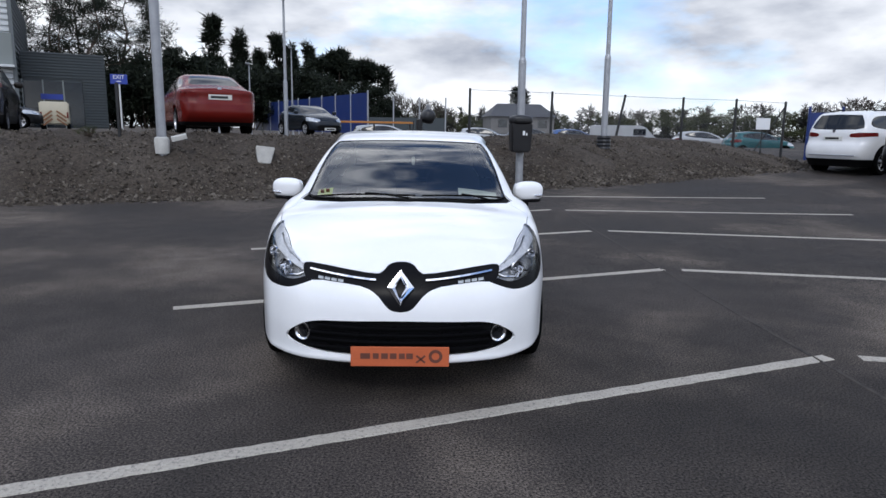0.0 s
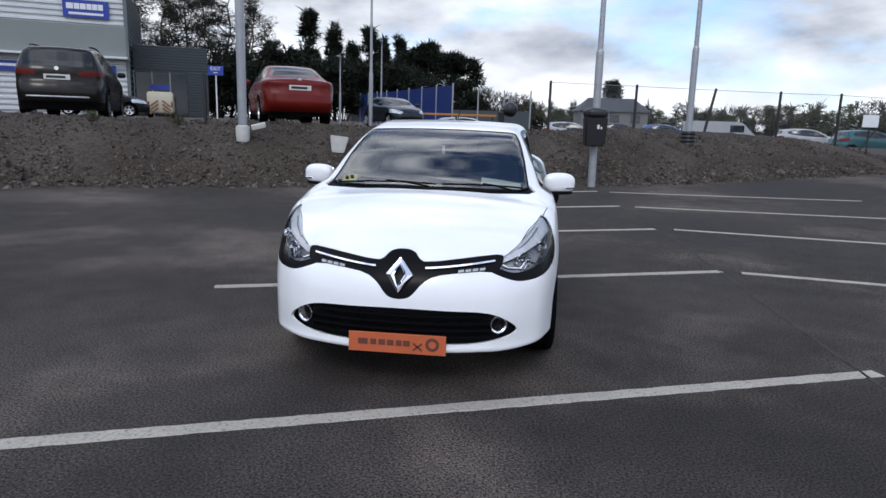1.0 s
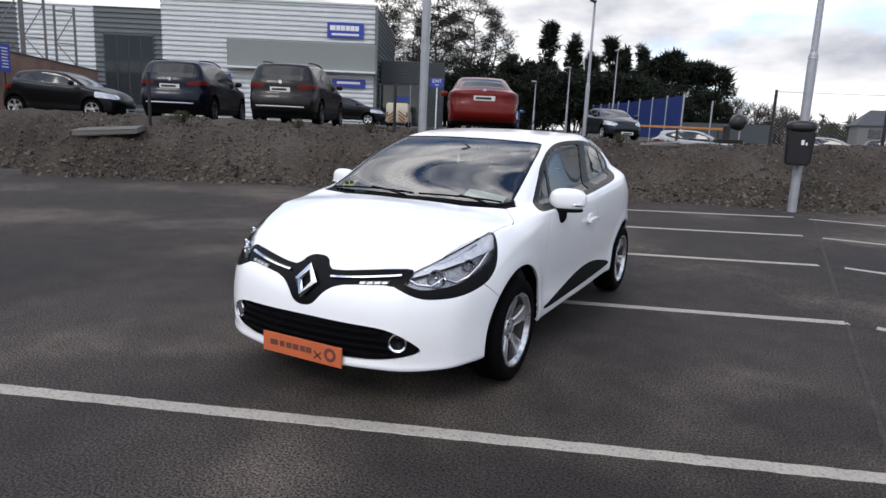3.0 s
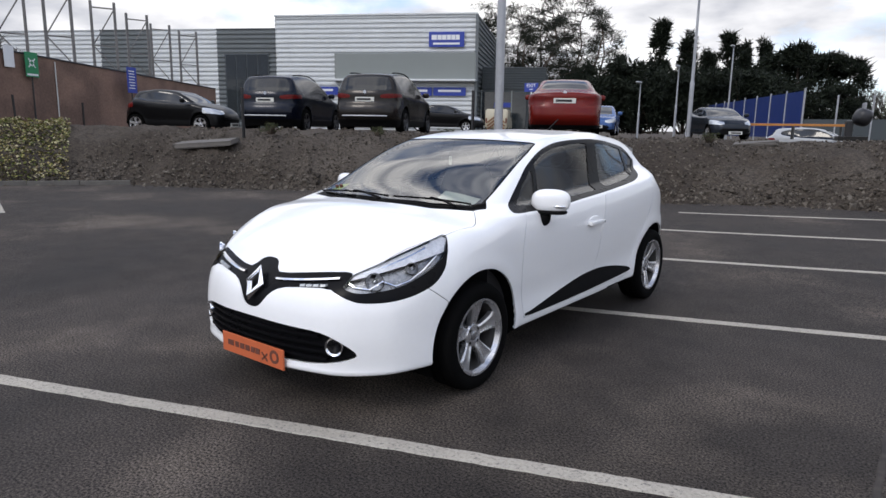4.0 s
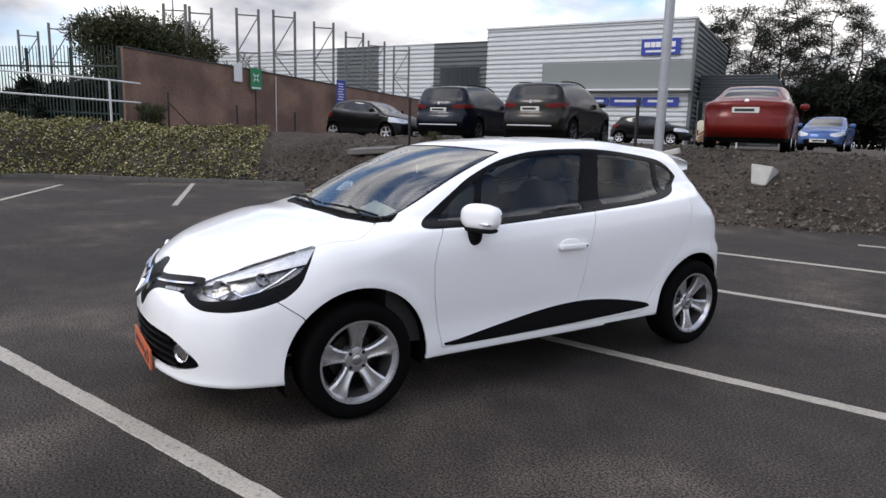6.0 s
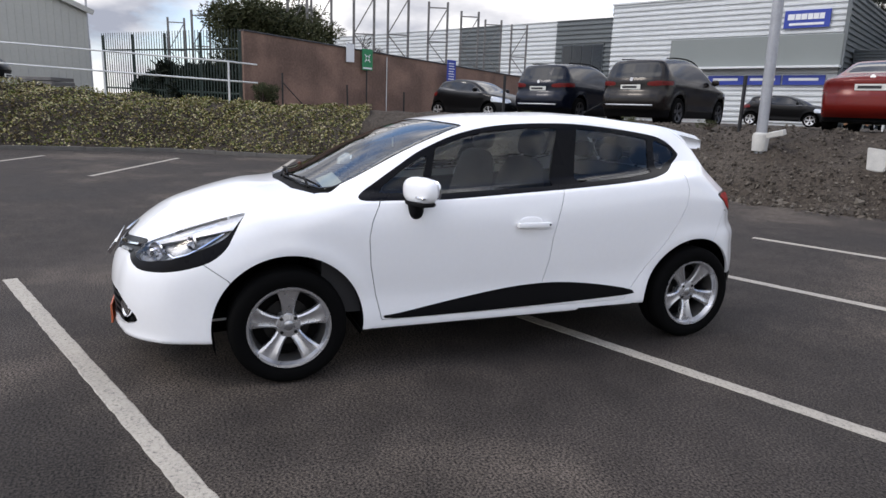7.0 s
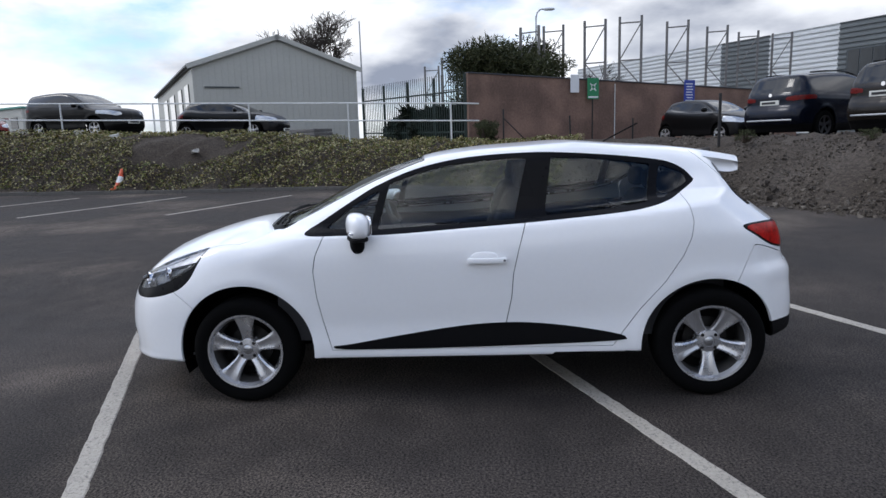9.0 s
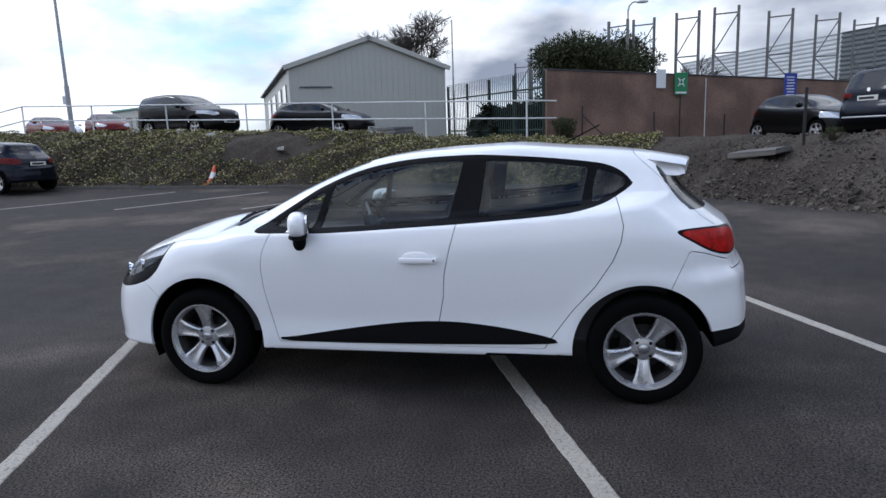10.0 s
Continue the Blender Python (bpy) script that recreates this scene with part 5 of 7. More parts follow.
for s, hgt, tilt in ((.95, 1.15, 0), (3.72, 1.1, 2), (6.55, 1.15, 0)):
    c = on_wall(s, .7, 0)
    g = thing("fence_stake", pose(c.x, c.y, height(c.x, c.y), tilt, 0, 0), "short black angle-iron fence stake before the wall", "stake", "wall stakes")
    part("stake", box(bmesh.new(), (0, 0, hgt / 2 - .1), (.05, .05, hgt + .2), bevel=.006), M_BLACKST, g)
    if s < 2:
        part("brace", tube(bmesh.new(), (0, 0, hgt * .75), (-.40, .80, .08), .018), M_BLACKST, g)
for x, y, zt in ((-11.25, 5.97, 1.2), (-6.4, 8.98, 1.1)):
    g = thing("fence_stake", pose(x, y, height(x, y)), "black steel stake on the crest of the bank", "stake", "wall stakes")
    part("stake", box(bmesh.new(), (0, 0, zt / 2 - .1), (.055, .055, zt + .2), bevel=.006), M_BLACKST, g)

# ---------- handrail on the crest ----------
RA, RB = Vector((-16.76, -.37, 2.60)), Vector((-18.30, -20.3, 3.28))
rail = thing("handrail", Matrix(), "two-bar galvanised handrail along the top of the bank", "railing")
for i in range(7):
    q = RA.lerp(RB, i / 6)
    part("post", tube(bmesh.new(), (q.x, q.y, height(q.x, q.y) - .3), q, .028), M_PAINTW, rail)
for drop in (0, .55):
    part("rail_bar", tube(bmesh.new(), RA - Vector((0, 0, drop)), RB - Vector((0, 0, drop)), .024), M_PAINTW, rail)
for drop in (0, .55):
    part("rail_bar", tube(bmesh.new(), RA - Vector((0, 0, drop)), RA + Vector((-.9, .9, -drop)), .024), M_PAINTW, rail)
    part("rail_bar", tube(bmesh.new(), RB - Vector((0, 0, drop)), RB + Vector((.35, -2.6, -drop - .55)), .024), M_PAINTW, rail)

# ---------- palisade fence between shed and wall ----------
pf = thing("palisade_fence", Matrix(), "dark green steel palisade fence with pointed pales", "fence")
PA, PB = Vector((-25.3, -4.5, 1.35)), Vector((-18.45, .05, 1.2))
npale = 52
pd = (PB - PA).normalized()
ang = math.degrees(math.atan2(pd.y, pd.x))
pbm = bmesh.new()
box(pbm, (0, 0, 1.2), (.065, .012, 2.4))
tip = [v for v in pbm.verts if v.co.z > 2]
for v in tip:
    v.co.x *= .35
    v.co.z += .12
pme = bpy.data.meshes.new("pale")
pbm.to_mesh(pme)
pbm.free()
pme.materials.append(M_PALISADE)
for i in range(npale):
    q = PA.lerp(PB, i / (npale - 1))
    ob = new("pale", pme)
    ob.parent = pf
    ob.matrix_local = pose(q.x, q.y, q.z, 0, 0, ang)
for i in range(5):
    q = PA.lerp(PB, i / 4)
    part("post", box(bmesh.new(), (q.x, q.y + .05, q.z + 1.2), (.10, .10, 2.5)), M_PALISADE, pf)
for z in (.5, 1.9):
    part("rail_bar", tube(bmesh.new(), PA + Vector((0, .03, z)), PB + Vector((0, .03, z)), .03, n=6), M_PALISADE, pf)
# close-set second run behind it
PC = Vector((-24.6, 1.6, 1.2))
for i in range(26):
    q = PB.lerp(PC, i / 25)
    ob = new("pale", pme)
    ob.parent = pf
    ob.matrix_local = pose(q.x, q.y + .3, q.z, 0, 0, ang + 110)

# ---------- pallet-rack frames behind the wall ----------
rack = thing("rack_frame", pose(0, 0, 1.2), "tall rusty grey pallet-rack upright with diagonal bracing", "rack frame", "stored rack frames")
for x in (-.42, .42):
    part("upright", box(bmesh.new(), (x, 0, 2.45), (.10, .08, 4.9)), M_RACK, rack)
for z in (.6, 2.2, 3.2, 4.65):
    part("cross_bar", box(bmesh.new(), (0, 0, z), (.80, .04, .05)), M_RACK, rack)
for z0, z1, sgn in ((.6, 2.2, 1), (2.2, 3.2, -1), (3.2, 4.65, 1)):
    part("brace", tube(bmesh.new(), (-.42 * sgn, 0, z0), (.42 * sgn, 0, z1), .024, n=6), M_RACK, rack)
rack.matrix_basis = pose(-24.9, 3.95, 1.25, 0, 0, 72)
for x, y, a, lean in ((-23.7, 5.5, 70, 1), (-22.95, 6.75, 76, -1), (-24.55, 9.1, 70, 0), (-26.3, 11.4, 74, 0), (-28.3, 13.6, 70, 0), (-29.2, 15.6, 70, 0), (-35.6, -1.85, 80, 0), (-31.7, -.7, 75, 0), (-30.4, 1.0, 75, 1), (-24.6, 2.9, 60, 0)):
    copy_thing(rack, pose(x, y, 1.2 if x > -30 else .9, lean, 0, a))


# ---------- the clad buildings ----------
def ribbed(x0, x1, z0, z1, y, pitch, depth, along="x"):
    """A sheet with flat ribs lying level."""
    bm = bmesh.new()
    prof, z = [], z0
    while z < z1 - 1e-6:
        for dz, o in ((0, 0), (.42, 0), (.52, 1), (.90, 1), (1.0, 0)):
            zz = min(z1, z + dz * pitch)
            if not prof or zz > prof[-1][0] + 1e-6:
                prof.append((zz, o * depth))
        z += pitch
    for (za, oa), (zb_, ob_) in zip(prof, prof[1:]):
        f = [(x0, y - oa, za), (x1, y - oa, za), (x1, y - ob_, zb_), (x0, y - ob_, zb_)]
        if along == "y":
            f = [(y + oa, a, c) for (a, b, c), oa in zip(f, (oa, oa, ob_, ob_))]
        bm.faces.new([bm.verts.new(v) for v in f])
    bmesh.ops.remove_doubles(bm, verts=bm.verts, dist=1e-5)
    return bm


B0 = pose(-33.5, 24.6, 1.2, 0, 0, 27.5)
unit = thing("showroom_building", B0, "white ribbed metal-clad trade building with blue signs", "building")
part("structure", box(bmesh.new(), (6.7, 7.1, 3.55), (13.3, 13.9, 7.1)), M_CLADG, unit, "plain cladding and flat roof")
part("front_cladding", ribbed(0, 13.4, 3.0, 7.2, .1, .30, .09), M_CLADW, unit, "white ribbed cladding")
part("front_cladding", ribbed(0, 13.4, 0, 3.0, .1, .30, .09), M_CLADW, unit, "white ribbed cladding")
part("side_cladding", ribbed(.1, 14.0, 0, 7.2, 13.4, .30, .09, "y"), M_CLADG, unit, "grey side cladding")
part("side_cladding", ribbed(.1, 14.0, 0, 7.2, -.06, .30, .09, "y"), M_CLADW, unit)
part("parapet", box(bmesh.new(), (6.7, .06, 7.24), (13.5, .25, .10)), M_CLADW, unit)
part("fascia", box(bmesh.new(), (8.75, -.02, 4.05), (9.3, .16, 1.62), bevel=.02), M_FASCIA, unit, "plain grey fascia panel")
part("canopy", box(bmesh.new(), (8.75, -.25, 3.16), (9.4, .7, .12), bevel=.02), M_CLADW, unit)
part("corner_flashing", box(bmesh.new(), (13.42, .05, 3.6), (.18, .22, 7.2)), M_CLADG, unit)
for x0, x1 in ((2.1, 4.3), (6.6, 8.6), (8.7, 10.6), (10.7, 12.8)):
    sg = part("strip_sign", box(bmesh.new(), ((x0 + x1) / 2, -.06, 2.48), (x1 - x0, .08, .52)), M_BLUESIGN, unit, "blue strip sign with white print")
    part("print_bar", box(bmesh.new(), ((x0 + x1) / 2, -.11, 2.52), ((x1 - x0) * .7, .02, .14)), M_SIGNW, sg)
sg = part("name_sign", box(bmesh.new(), (11.5, -.06, 5.68), (2.25, .1, .92)), M_BLUESIGN, unit, "blue sign board with a white word shape")
for x, w in ((10.72, .34), (11.06, .26), (11.36, .28), (11.66, .24), (11.94, .26), (12.22, .24)):
    part("print_bar", box(bmesh.new(), (x, -.12, 5.80), (w, .02, .30)), M_SIGNW, sg)
part("print_bar", box(bmesh.new(), (11.5, -.12, 5.42), (1.7, .02, .12)), M_SIGNW, sg)
part("roof_vent", box(bmesh.new(), (9.6, 2, 7.35), (.6, .6, .35), bevel=.03), M_CLADD, unit)
annex = thing("annex_building", B0 @ pose(13.55, 2.2, 0), "dark grey louvred annex with a glass entrance", "building")
part("structure", box(bmesh.new(), (2.1, 4, 2.05), (4.1, 7.9, 4.1)), M_CLADD, annex)
part("louvre_cladding", ribbed(0, 4.2, 2.75, 4.2, 0, .16, .06), M_CLADD, annex)
part("louvre_cladding", ribbed(3.0, 4.2, 0, 2.75, 0, .16, .06), M_CLADD, annex)
for i in range(3):
    pn = part("glass_panel", box(bmesh.new(), (.5 + i * 1.0, -.04, 1.3), (.94, .05, 2.6)), M_BGLASS, annex, "dark entrance glass")
    part("frame", box(bmesh.new(), (i * 1.0, -.07, 1.35), (.07, .09, 2.7)), M_FASCIA, pn)
part("entrance_sign", box(bmesh.new(), (1.4, -.10, 1.75), (1.1, .04, .3)), M_BLUESIGN, annex)
left = thing("warehouse_building", B0, "long ribbed metal warehouse in white and grey bays", "building")
part("structure", box(bmesh.new(), (-15, 7.2, 3.2), (29.8, 13.8, 6.4)), M_CLADG, left)
for x0, x1, mt, lab in ((-4.3, -.05, M_CLADG, "grey ribbed bay"), (-9.1, -4.3, M_CLADW, "white ribbed bay"), (-13.1, -9.1, M_CLADG, "grey ribbed bay"), (-30, -13.1, M_CLADW, "white ribbed bay")):
    part("cladding_bay", ribbed(x0, x1, 0, 6.5, .22, .30, .09), mt, left, lab)
wd = part("window_frame", box(bmesh.new(), (-2.15, .16, 2.7), (3.2, .12, 4.4), bevel=.02), M_CLADD, left, "tall dark window")
for i in range(4):
    part("pane", box(bmesh.new(), (-3.3 + i * .77, .09, 2.7), (.70, .03, 4.2)), M_BGLASS, wd)

# ---------- grey shed ----------
SH = pose(-26.5, -12.6, 1.5, 0, 0, math.degrees(math.atan2(.87, -.49)))
shed = thing("workshop_shed", SH, "pale grey sheet-clad shed with a low gable roof", "shed")
bm = bmesh.new()
W_, D_, E_, P_ = 8.1, 21.0, 3.75, 5.15
pts = [(0, -.6), (W_, -.6), (W_, E_), (W_ / 2, P_), (0, E_)]
fa = [bm.verts.new((x, 0, z)) for x, z in pts]
fb = [bm.verts.new((x, D_, z)) for x, z in pts]
bm.faces.new(fa), bm.faces.new(fb[::-1])
for i in range(5):
    bm.faces.new((fa[i], fb[i], fb[(i + 1) % 5], fa[(i + 1) % 5]))
bmesh.ops.recalc_face_normals(bm, faces=bm.faces)
part("shed_wall", bm, M_SHED, shed)
for i in range(27):
    x = .15 + i * .3
    zt = E_ + (P_ - E_) * (1 - abs(x - W_ / 2) / (W_ / 2)) - .05
    part("cladding_rib", box(bmesh.new(), (x, -.012, zt / 2 - .25), (.035, .024, zt + .5)), M_SHED, shed)
for sgn in (0, 1):
    a = math.degrees(math.atan2(P_ - E_, W_ / 2)) * (1 if sgn == 0 else -1)
    q = pose(0, 0, E_) @ pose(0, 0, 0, 0, -a, 0) if sgn == 0 else pose(W_, 0, E_) @ pose(0, 0, 0, 0, -a, 0)
    ln = math.hypot(W_ / 2, P_ - E_) + .15
    part("roof_slope", box(bmesh.new(), ((ln / 2 - .15) * (1 if sgn == 0 else -1), D_ / 2, .06), (ln + .2, D_ + .3, .07), q), M_SHEDROOF, shed, "weathered sheet roof")
    part("verge_trim", box(bmesh.new(), ((ln / 2 - .15) * (1 if sgn == 0 else -1), -.17, .0), (ln + .2, .05, .22), q), M_SHED, shed)
part("lintel", box(bmesh.new(), (1.3, -.04, 2.75), (1.6, .06, .06)), M_CLADD, shed)
for y0, w, z0, z1 in ((1.5, 1.6, 1.6, 3.0), (4.6, 1.6, 1.6, 3.0), (8.5, 2.6, 0, 3.0), (13, 2.6, 0, 3.0)):
    part("side_opening", box(bmesh.new(), (-.02, y0 + w / 2, (z0 + z1) / 2), (.08, w, z1 - z0)), M_BGLASS, shed, "dark opening")
part("gutter", tube(bmesh.new(), (-.1, -.1, E_ - .05), (-.1, D_, E_ - .05), .07), M_CLADD, shed)

# ---------- blue hoarding beyond the cars ----------
hd = thing("blue_hoarding", Matrix(), "tall blue sheet-steel hoarding with pale posts", "fence")
HA, HB = Vector((-15.0, 54.0, 1.2)), Vector((-3.1, 31.8, 1.2))
for i in range(10):
    a, b = HA.lerp(HB, i / 10), HA.lerp(HB, (i + 1) / 10)
    d = b - a
    q = pose((a.x + b.x) / 2, (a.y + b.y) / 2, 1.2, 0, 0, math.degrees(math.atan2(d.y, d.x)))
    part("panel", box(bmesh.new(), (0, 0, 1.12), (d.length - .04, .04, 2.24), q), M_HOARD, hd)
    part("post", tube(bmesh.new(), (b.x, b.y - .05, 1.0), (b.x, b.y - .05, 3.55), .045, n=8), M_GALV, hd)
HC = Vector((1.2, 31.0, 1.2))
for i in range(3):
    a, b = HB.lerp(HC, i / 3), HB.lerp(HC, (i + 1) / 3)
    part("post", tube(bmesh.new(), (b.x, b.y, 1.0), (b.x, b.y, 3.2), .04, n=8), M_GALV, hd)
    d = b - a
    q = pose((a.x + b.x) / 2, (a.y + b.y) / 2, 1.2, 0, 0, math.degrees(math.atan2(d.y, d.x)))
    part("panel", box(bmesh.new(), (0, 0, .45), (d.length - .04, .03, .9), q), M_CLADD, hd, "dark mesh panel")
# orange barrier boards
ob = thing("barrier_board", pose(-2.2, 24.6, 1.2, 0, 0, 4), "orange and white barrier board on low feet", "barrier")
part("board", box(bmesh.new(), (0, 0, .55), (3.6, .04, .09), bevel=.01), mat("barrier_orange", (.40, .16, .03), .5), ob)
for x in (-1.6, 0, 1.6):
    part("foot", box(bmesh.new(), (x, 0, .25), (.08, .4, .5)), M_BLACKST, ob)

# exit sign
ex = thing("exit_sign", pose(-11.6, 20.6, 1.2, 0, 0, 12), "small blue exit sign on a white post", "sign")
part("post", tube(bmesh.new(), (0, .03, 0), (0, .03, 1.95), .03), M_PAINTW, ex)
pl = part("sign_plate", box(bmesh.new(), (0, 0, 1.95), (.60, .03, .36), bevel=.01), M_BLUESIGN, ex)
fc = bpy.data.curves.new("lettering", "FONT")
fc.body, fc.size, fc.align_x, fc.extrude = "EXIT", .2, "CENTER", .004
fc.materials.append(M_SIGNW)
fo = new("lettering", fc)
fo.parent = pl
fo.matrix_local = pose(0, -.022, 1.96, 90, 0, 0)
fa_ = part("arrow", box(bmesh.new(), (0, -.02, 1.87), (.16, .01, .03)), M_SIGNW, pl)

# chain-link fence on the right-hand crest
cf = thing("chain_link_fence", Matrix(), "rusty chain-link fence on dark posts along the crest", "fence")
POSTS = [(1.55, 16.4, 2.81), (4.24, 16.4, 2.75), (6.65, 16.4, 2.69), (8.58, 16.4, 2.65), (10.35, 16.4, 2.63), (12.0, 16.4, 2.57)]
for i, (x, y, zt) in enumerate(POSTS):
    lean = .28 if i == 2 else 0
    part("post", tube(bmesh.new(), (x - lean, y, height(x, y) - .3), (x, y, zt), .046, .040, 8), M_BLACKST, cf)
part("brace", tube(bmesh.new(), (11.98, 16.4, 2.38), (11.0, 16.3, height(11.0, 16.3)), .025, n=6), M_BLACKST, cf)
V, F = [], []


def wire(a, b, w=.0015):
    k = len(V)
    n = Vector((0, 0, 1)).cross((b - a)).normalized() * 0 + Vector((w, 0, w))
    V.extend([a - n, a + n, b + n, b - n])
    F.append((k, k + 1, k + 2, k + 3))


for (xa, ya, za), (xb, yb, zb2) in zip(POSTS, POSTS[1:]):
    a0, b0 = Vector((xa, ya, height(xa, ya))), Vector((xb, yb, height(xb, yb)))
    a1, b1 = Vector((xa, ya, za - .05)), Vector((xb, yb, zb2 - .05))
    ln = (b0 - a0).length
    n = int(ln / .085)
    hh = max(.3, (a1.z - a0.z))
    k = hh / ln
    for i in range(-int(n * k) - 1, n + 1):
        for sgn in (1, -1):
            u0, u1 = i / n, i / n + k
            p, q = (u0, 0.0), (u1, 1.0)
            if sgn < 0:
                p, q = (u0, 1.0), (u1, 0.0)
            # trim to the bay
            (ua, va), (ub, vb) = p, q
            if ub <= 0 or ua >= 1:
                continue
            if ua < 0:
                va = va + (vb - va) * (0 - ua) / (ub - ua)
                ua = 0
            if ub > 1:
                vb = va + (vb - va) * (1 - ua) / (ub - ua)
                ub = 1
            wire(a0.lerp(b0, ua).lerp(a1.lerp(b1, ua), va), a0.lerp(b0, ub).lerp(a1.lerp(b1, ub), vb))
tagged(mesh_ob("wire_mesh", V, F, M_GALV, cf, smooth=False), "grey woven wire", kind="stuff")
for (xa, ya, za), (xb, yb, zb2) in zip(POSTS, POSTS[1:]):
    part("top_wire", tube(bmesh.new(), (xa, ya, za - .05), (xb, yb, zb2 - .05), .008, n=5), M_GALV, cf)

# low house far beyond the fence
ho = thing("house", pose(11.4, 76, 1.2, 0, 0, 4), "low grey house with a hipped slate roof far off", "house")
part("wall", box(bmesh.new(), (0, 0, 1.0), (7.6, 6, 2.0)), mat("house_render", (.16, .155, .15), .8), ho)
bm = bmesh.new()
lo = [bm.verts.new(v) for v in ((-4.1, -3.3, 2.0), (4.1, -3.3, 2.0), (4.1, 3.3, 2.0), (-4.1, 3.3, 2.0))]
hi = [bm.verts.new(v) for v in ((-2.6, 0, 3.6), (2.8, 0, 3.6))]
bm.faces.new((lo[0], lo[1], hi[1], hi[0])), bm.faces.new((lo[1], lo[2], hi[1])), bm.faces.new((lo[2], lo[3], hi[0], hi[1])), bm.faces.new((lo[3], lo[0], hi[0])), bm.faces.new(lo[::-1])
part("roof", bm, M_ROOFT, ho)
for x in (-2.4, 0, 2.4):
    part("window", box(bmesh.new(), (x, -3.02, 1.2), (1.1, .06, .9)), M_BGLASS, ho)

# blue container gate at the end of the bank, with a white notice
ct = thing("blue_gate", pose(13.75, 17.0, float(lot(13.7, 17.0)) - .1, 0, 0, -20), "blue sheet-steel gate panel beside the parked off-roader", "gate")
part("panel", box(bmesh.new(), (0, 0, .9), (1.0, .05, 1.6), bevel=.01), M_HOARD, ct)
for x in (-.5, .5):
    part("post", tube(bmesh.new(), (x, -.05, 0), (x, -.05, 1.9), .045, n=8), M_HOARD, ct)
nb = thing("white_notice", pose(11.0, 15.8, height(11, 15.8), 0, 0, -10), "small white notice on a thin post behind the bank", "notice")
part("plate", box(bmesh.new(), (0, 0, 1.0), (.42, .02, .36), bevel=.005), M_SIGNW, nb)
part("post", tube(bmesh.new(), (0, .03, -.2), (0, .03, 1.1), .02), M_BLACKST, nb)

# traffic cone, tipped against the left-hand bank
cn = thing("traffic_cone", pose(-14.85, -10.35, float(lot(-14.85, -10.35)) + .03, -10, -14, 20), "faded orange traffic cone with a white band leaning on the bank", "traffic cone")
part("cone_body", lathe(bmesh.new(), [(.16, 0), (.165, .03), (.115, .25)], 20, "z"), M_CONE, cn, "", True)
part("white_band", lathe(bmesh.new(), [(.115, .25), (.072, .46)], 20, "z"), M_SIGNW, cn, "dirty white band", True)
part("cone_top", lathe(bmesh.new(), [(.072, .46), (.035, .68), (.02, .70), (0, .70)], 20, "z"), M_CONE, cn, "", True)
part("cone_base", box(bmesh.new(), (0, 0, .015), (.40, .40, .035), bevel=.012), M_CONE, cn)
for x, y, a, s, lab in ((-15.7, -8.3, 30, (.75, .16, .10), "pale broken kerb stone lying on the bank"), (-11.6, 5.15, 28, (1.5, .45, .12), "flat grey concrete slab on the bank"),
                        (-.66, 11.6, 10, (.9, .3, .10), "flat brown slab near the crest"), (-16.6, -11.2, 15, (.5, .25, .14), "white rubble stone under the railing"), (-16.9, -12.6, 40, (.3, .25, .16), "white rubble stone under the railing")):
    g = thing("stone_slab", pose(x, y, height(x, y) + .02, 9, -5, a), lab, "stone")
    bm = box(bmesh.new(), (0, 0, 0), s, bevel=.025)
    for v in bm.verts:
        v.co += Vector((random.uniform(-.03, .03), random.uniform(-.03, .03), random.uniform(-.015, .015)))
    part("slab", bm, M_CONC if "white" in lab or "pale" in lab else mat("grey_slab", (.12, .11, .10), .9, bump=.5), g)

# edging stones along the planted bank
kb = thing("edging", Matrix(), "low concrete edging along the foot of the planted bank", "kerb", kind="structure")
for (xa, ya), (xb, yb) in zip(TOE[16:24], TOE[17:25]):
    a, b = Vector((xa + .12, ya, 0)), Vector((xb + .12, yb, 0))
    n = max(1, int((b - a).length / .92))
    for i in range(n):
        p = a.lerp(b, (i + .5) / n)
        d = b - a
        part("edging_stone", box(bmesh.new(), (0, 0, .0), (d.length / n - .012, .07, .20), pose(p.x, p.y, float(lot(p.x, p.y)), 0, 0, math.degrees(math.atan2(d.y, d.x))), .008), M_EDGE, kb)



# ---------- other vehicles ----------
SEC = curve((.1, .10), (.25, .05), (.33, .035), (.5, .03), (.65, .012), (.80, .0), (.90, .004), (.97, .02), (1.0, .032))


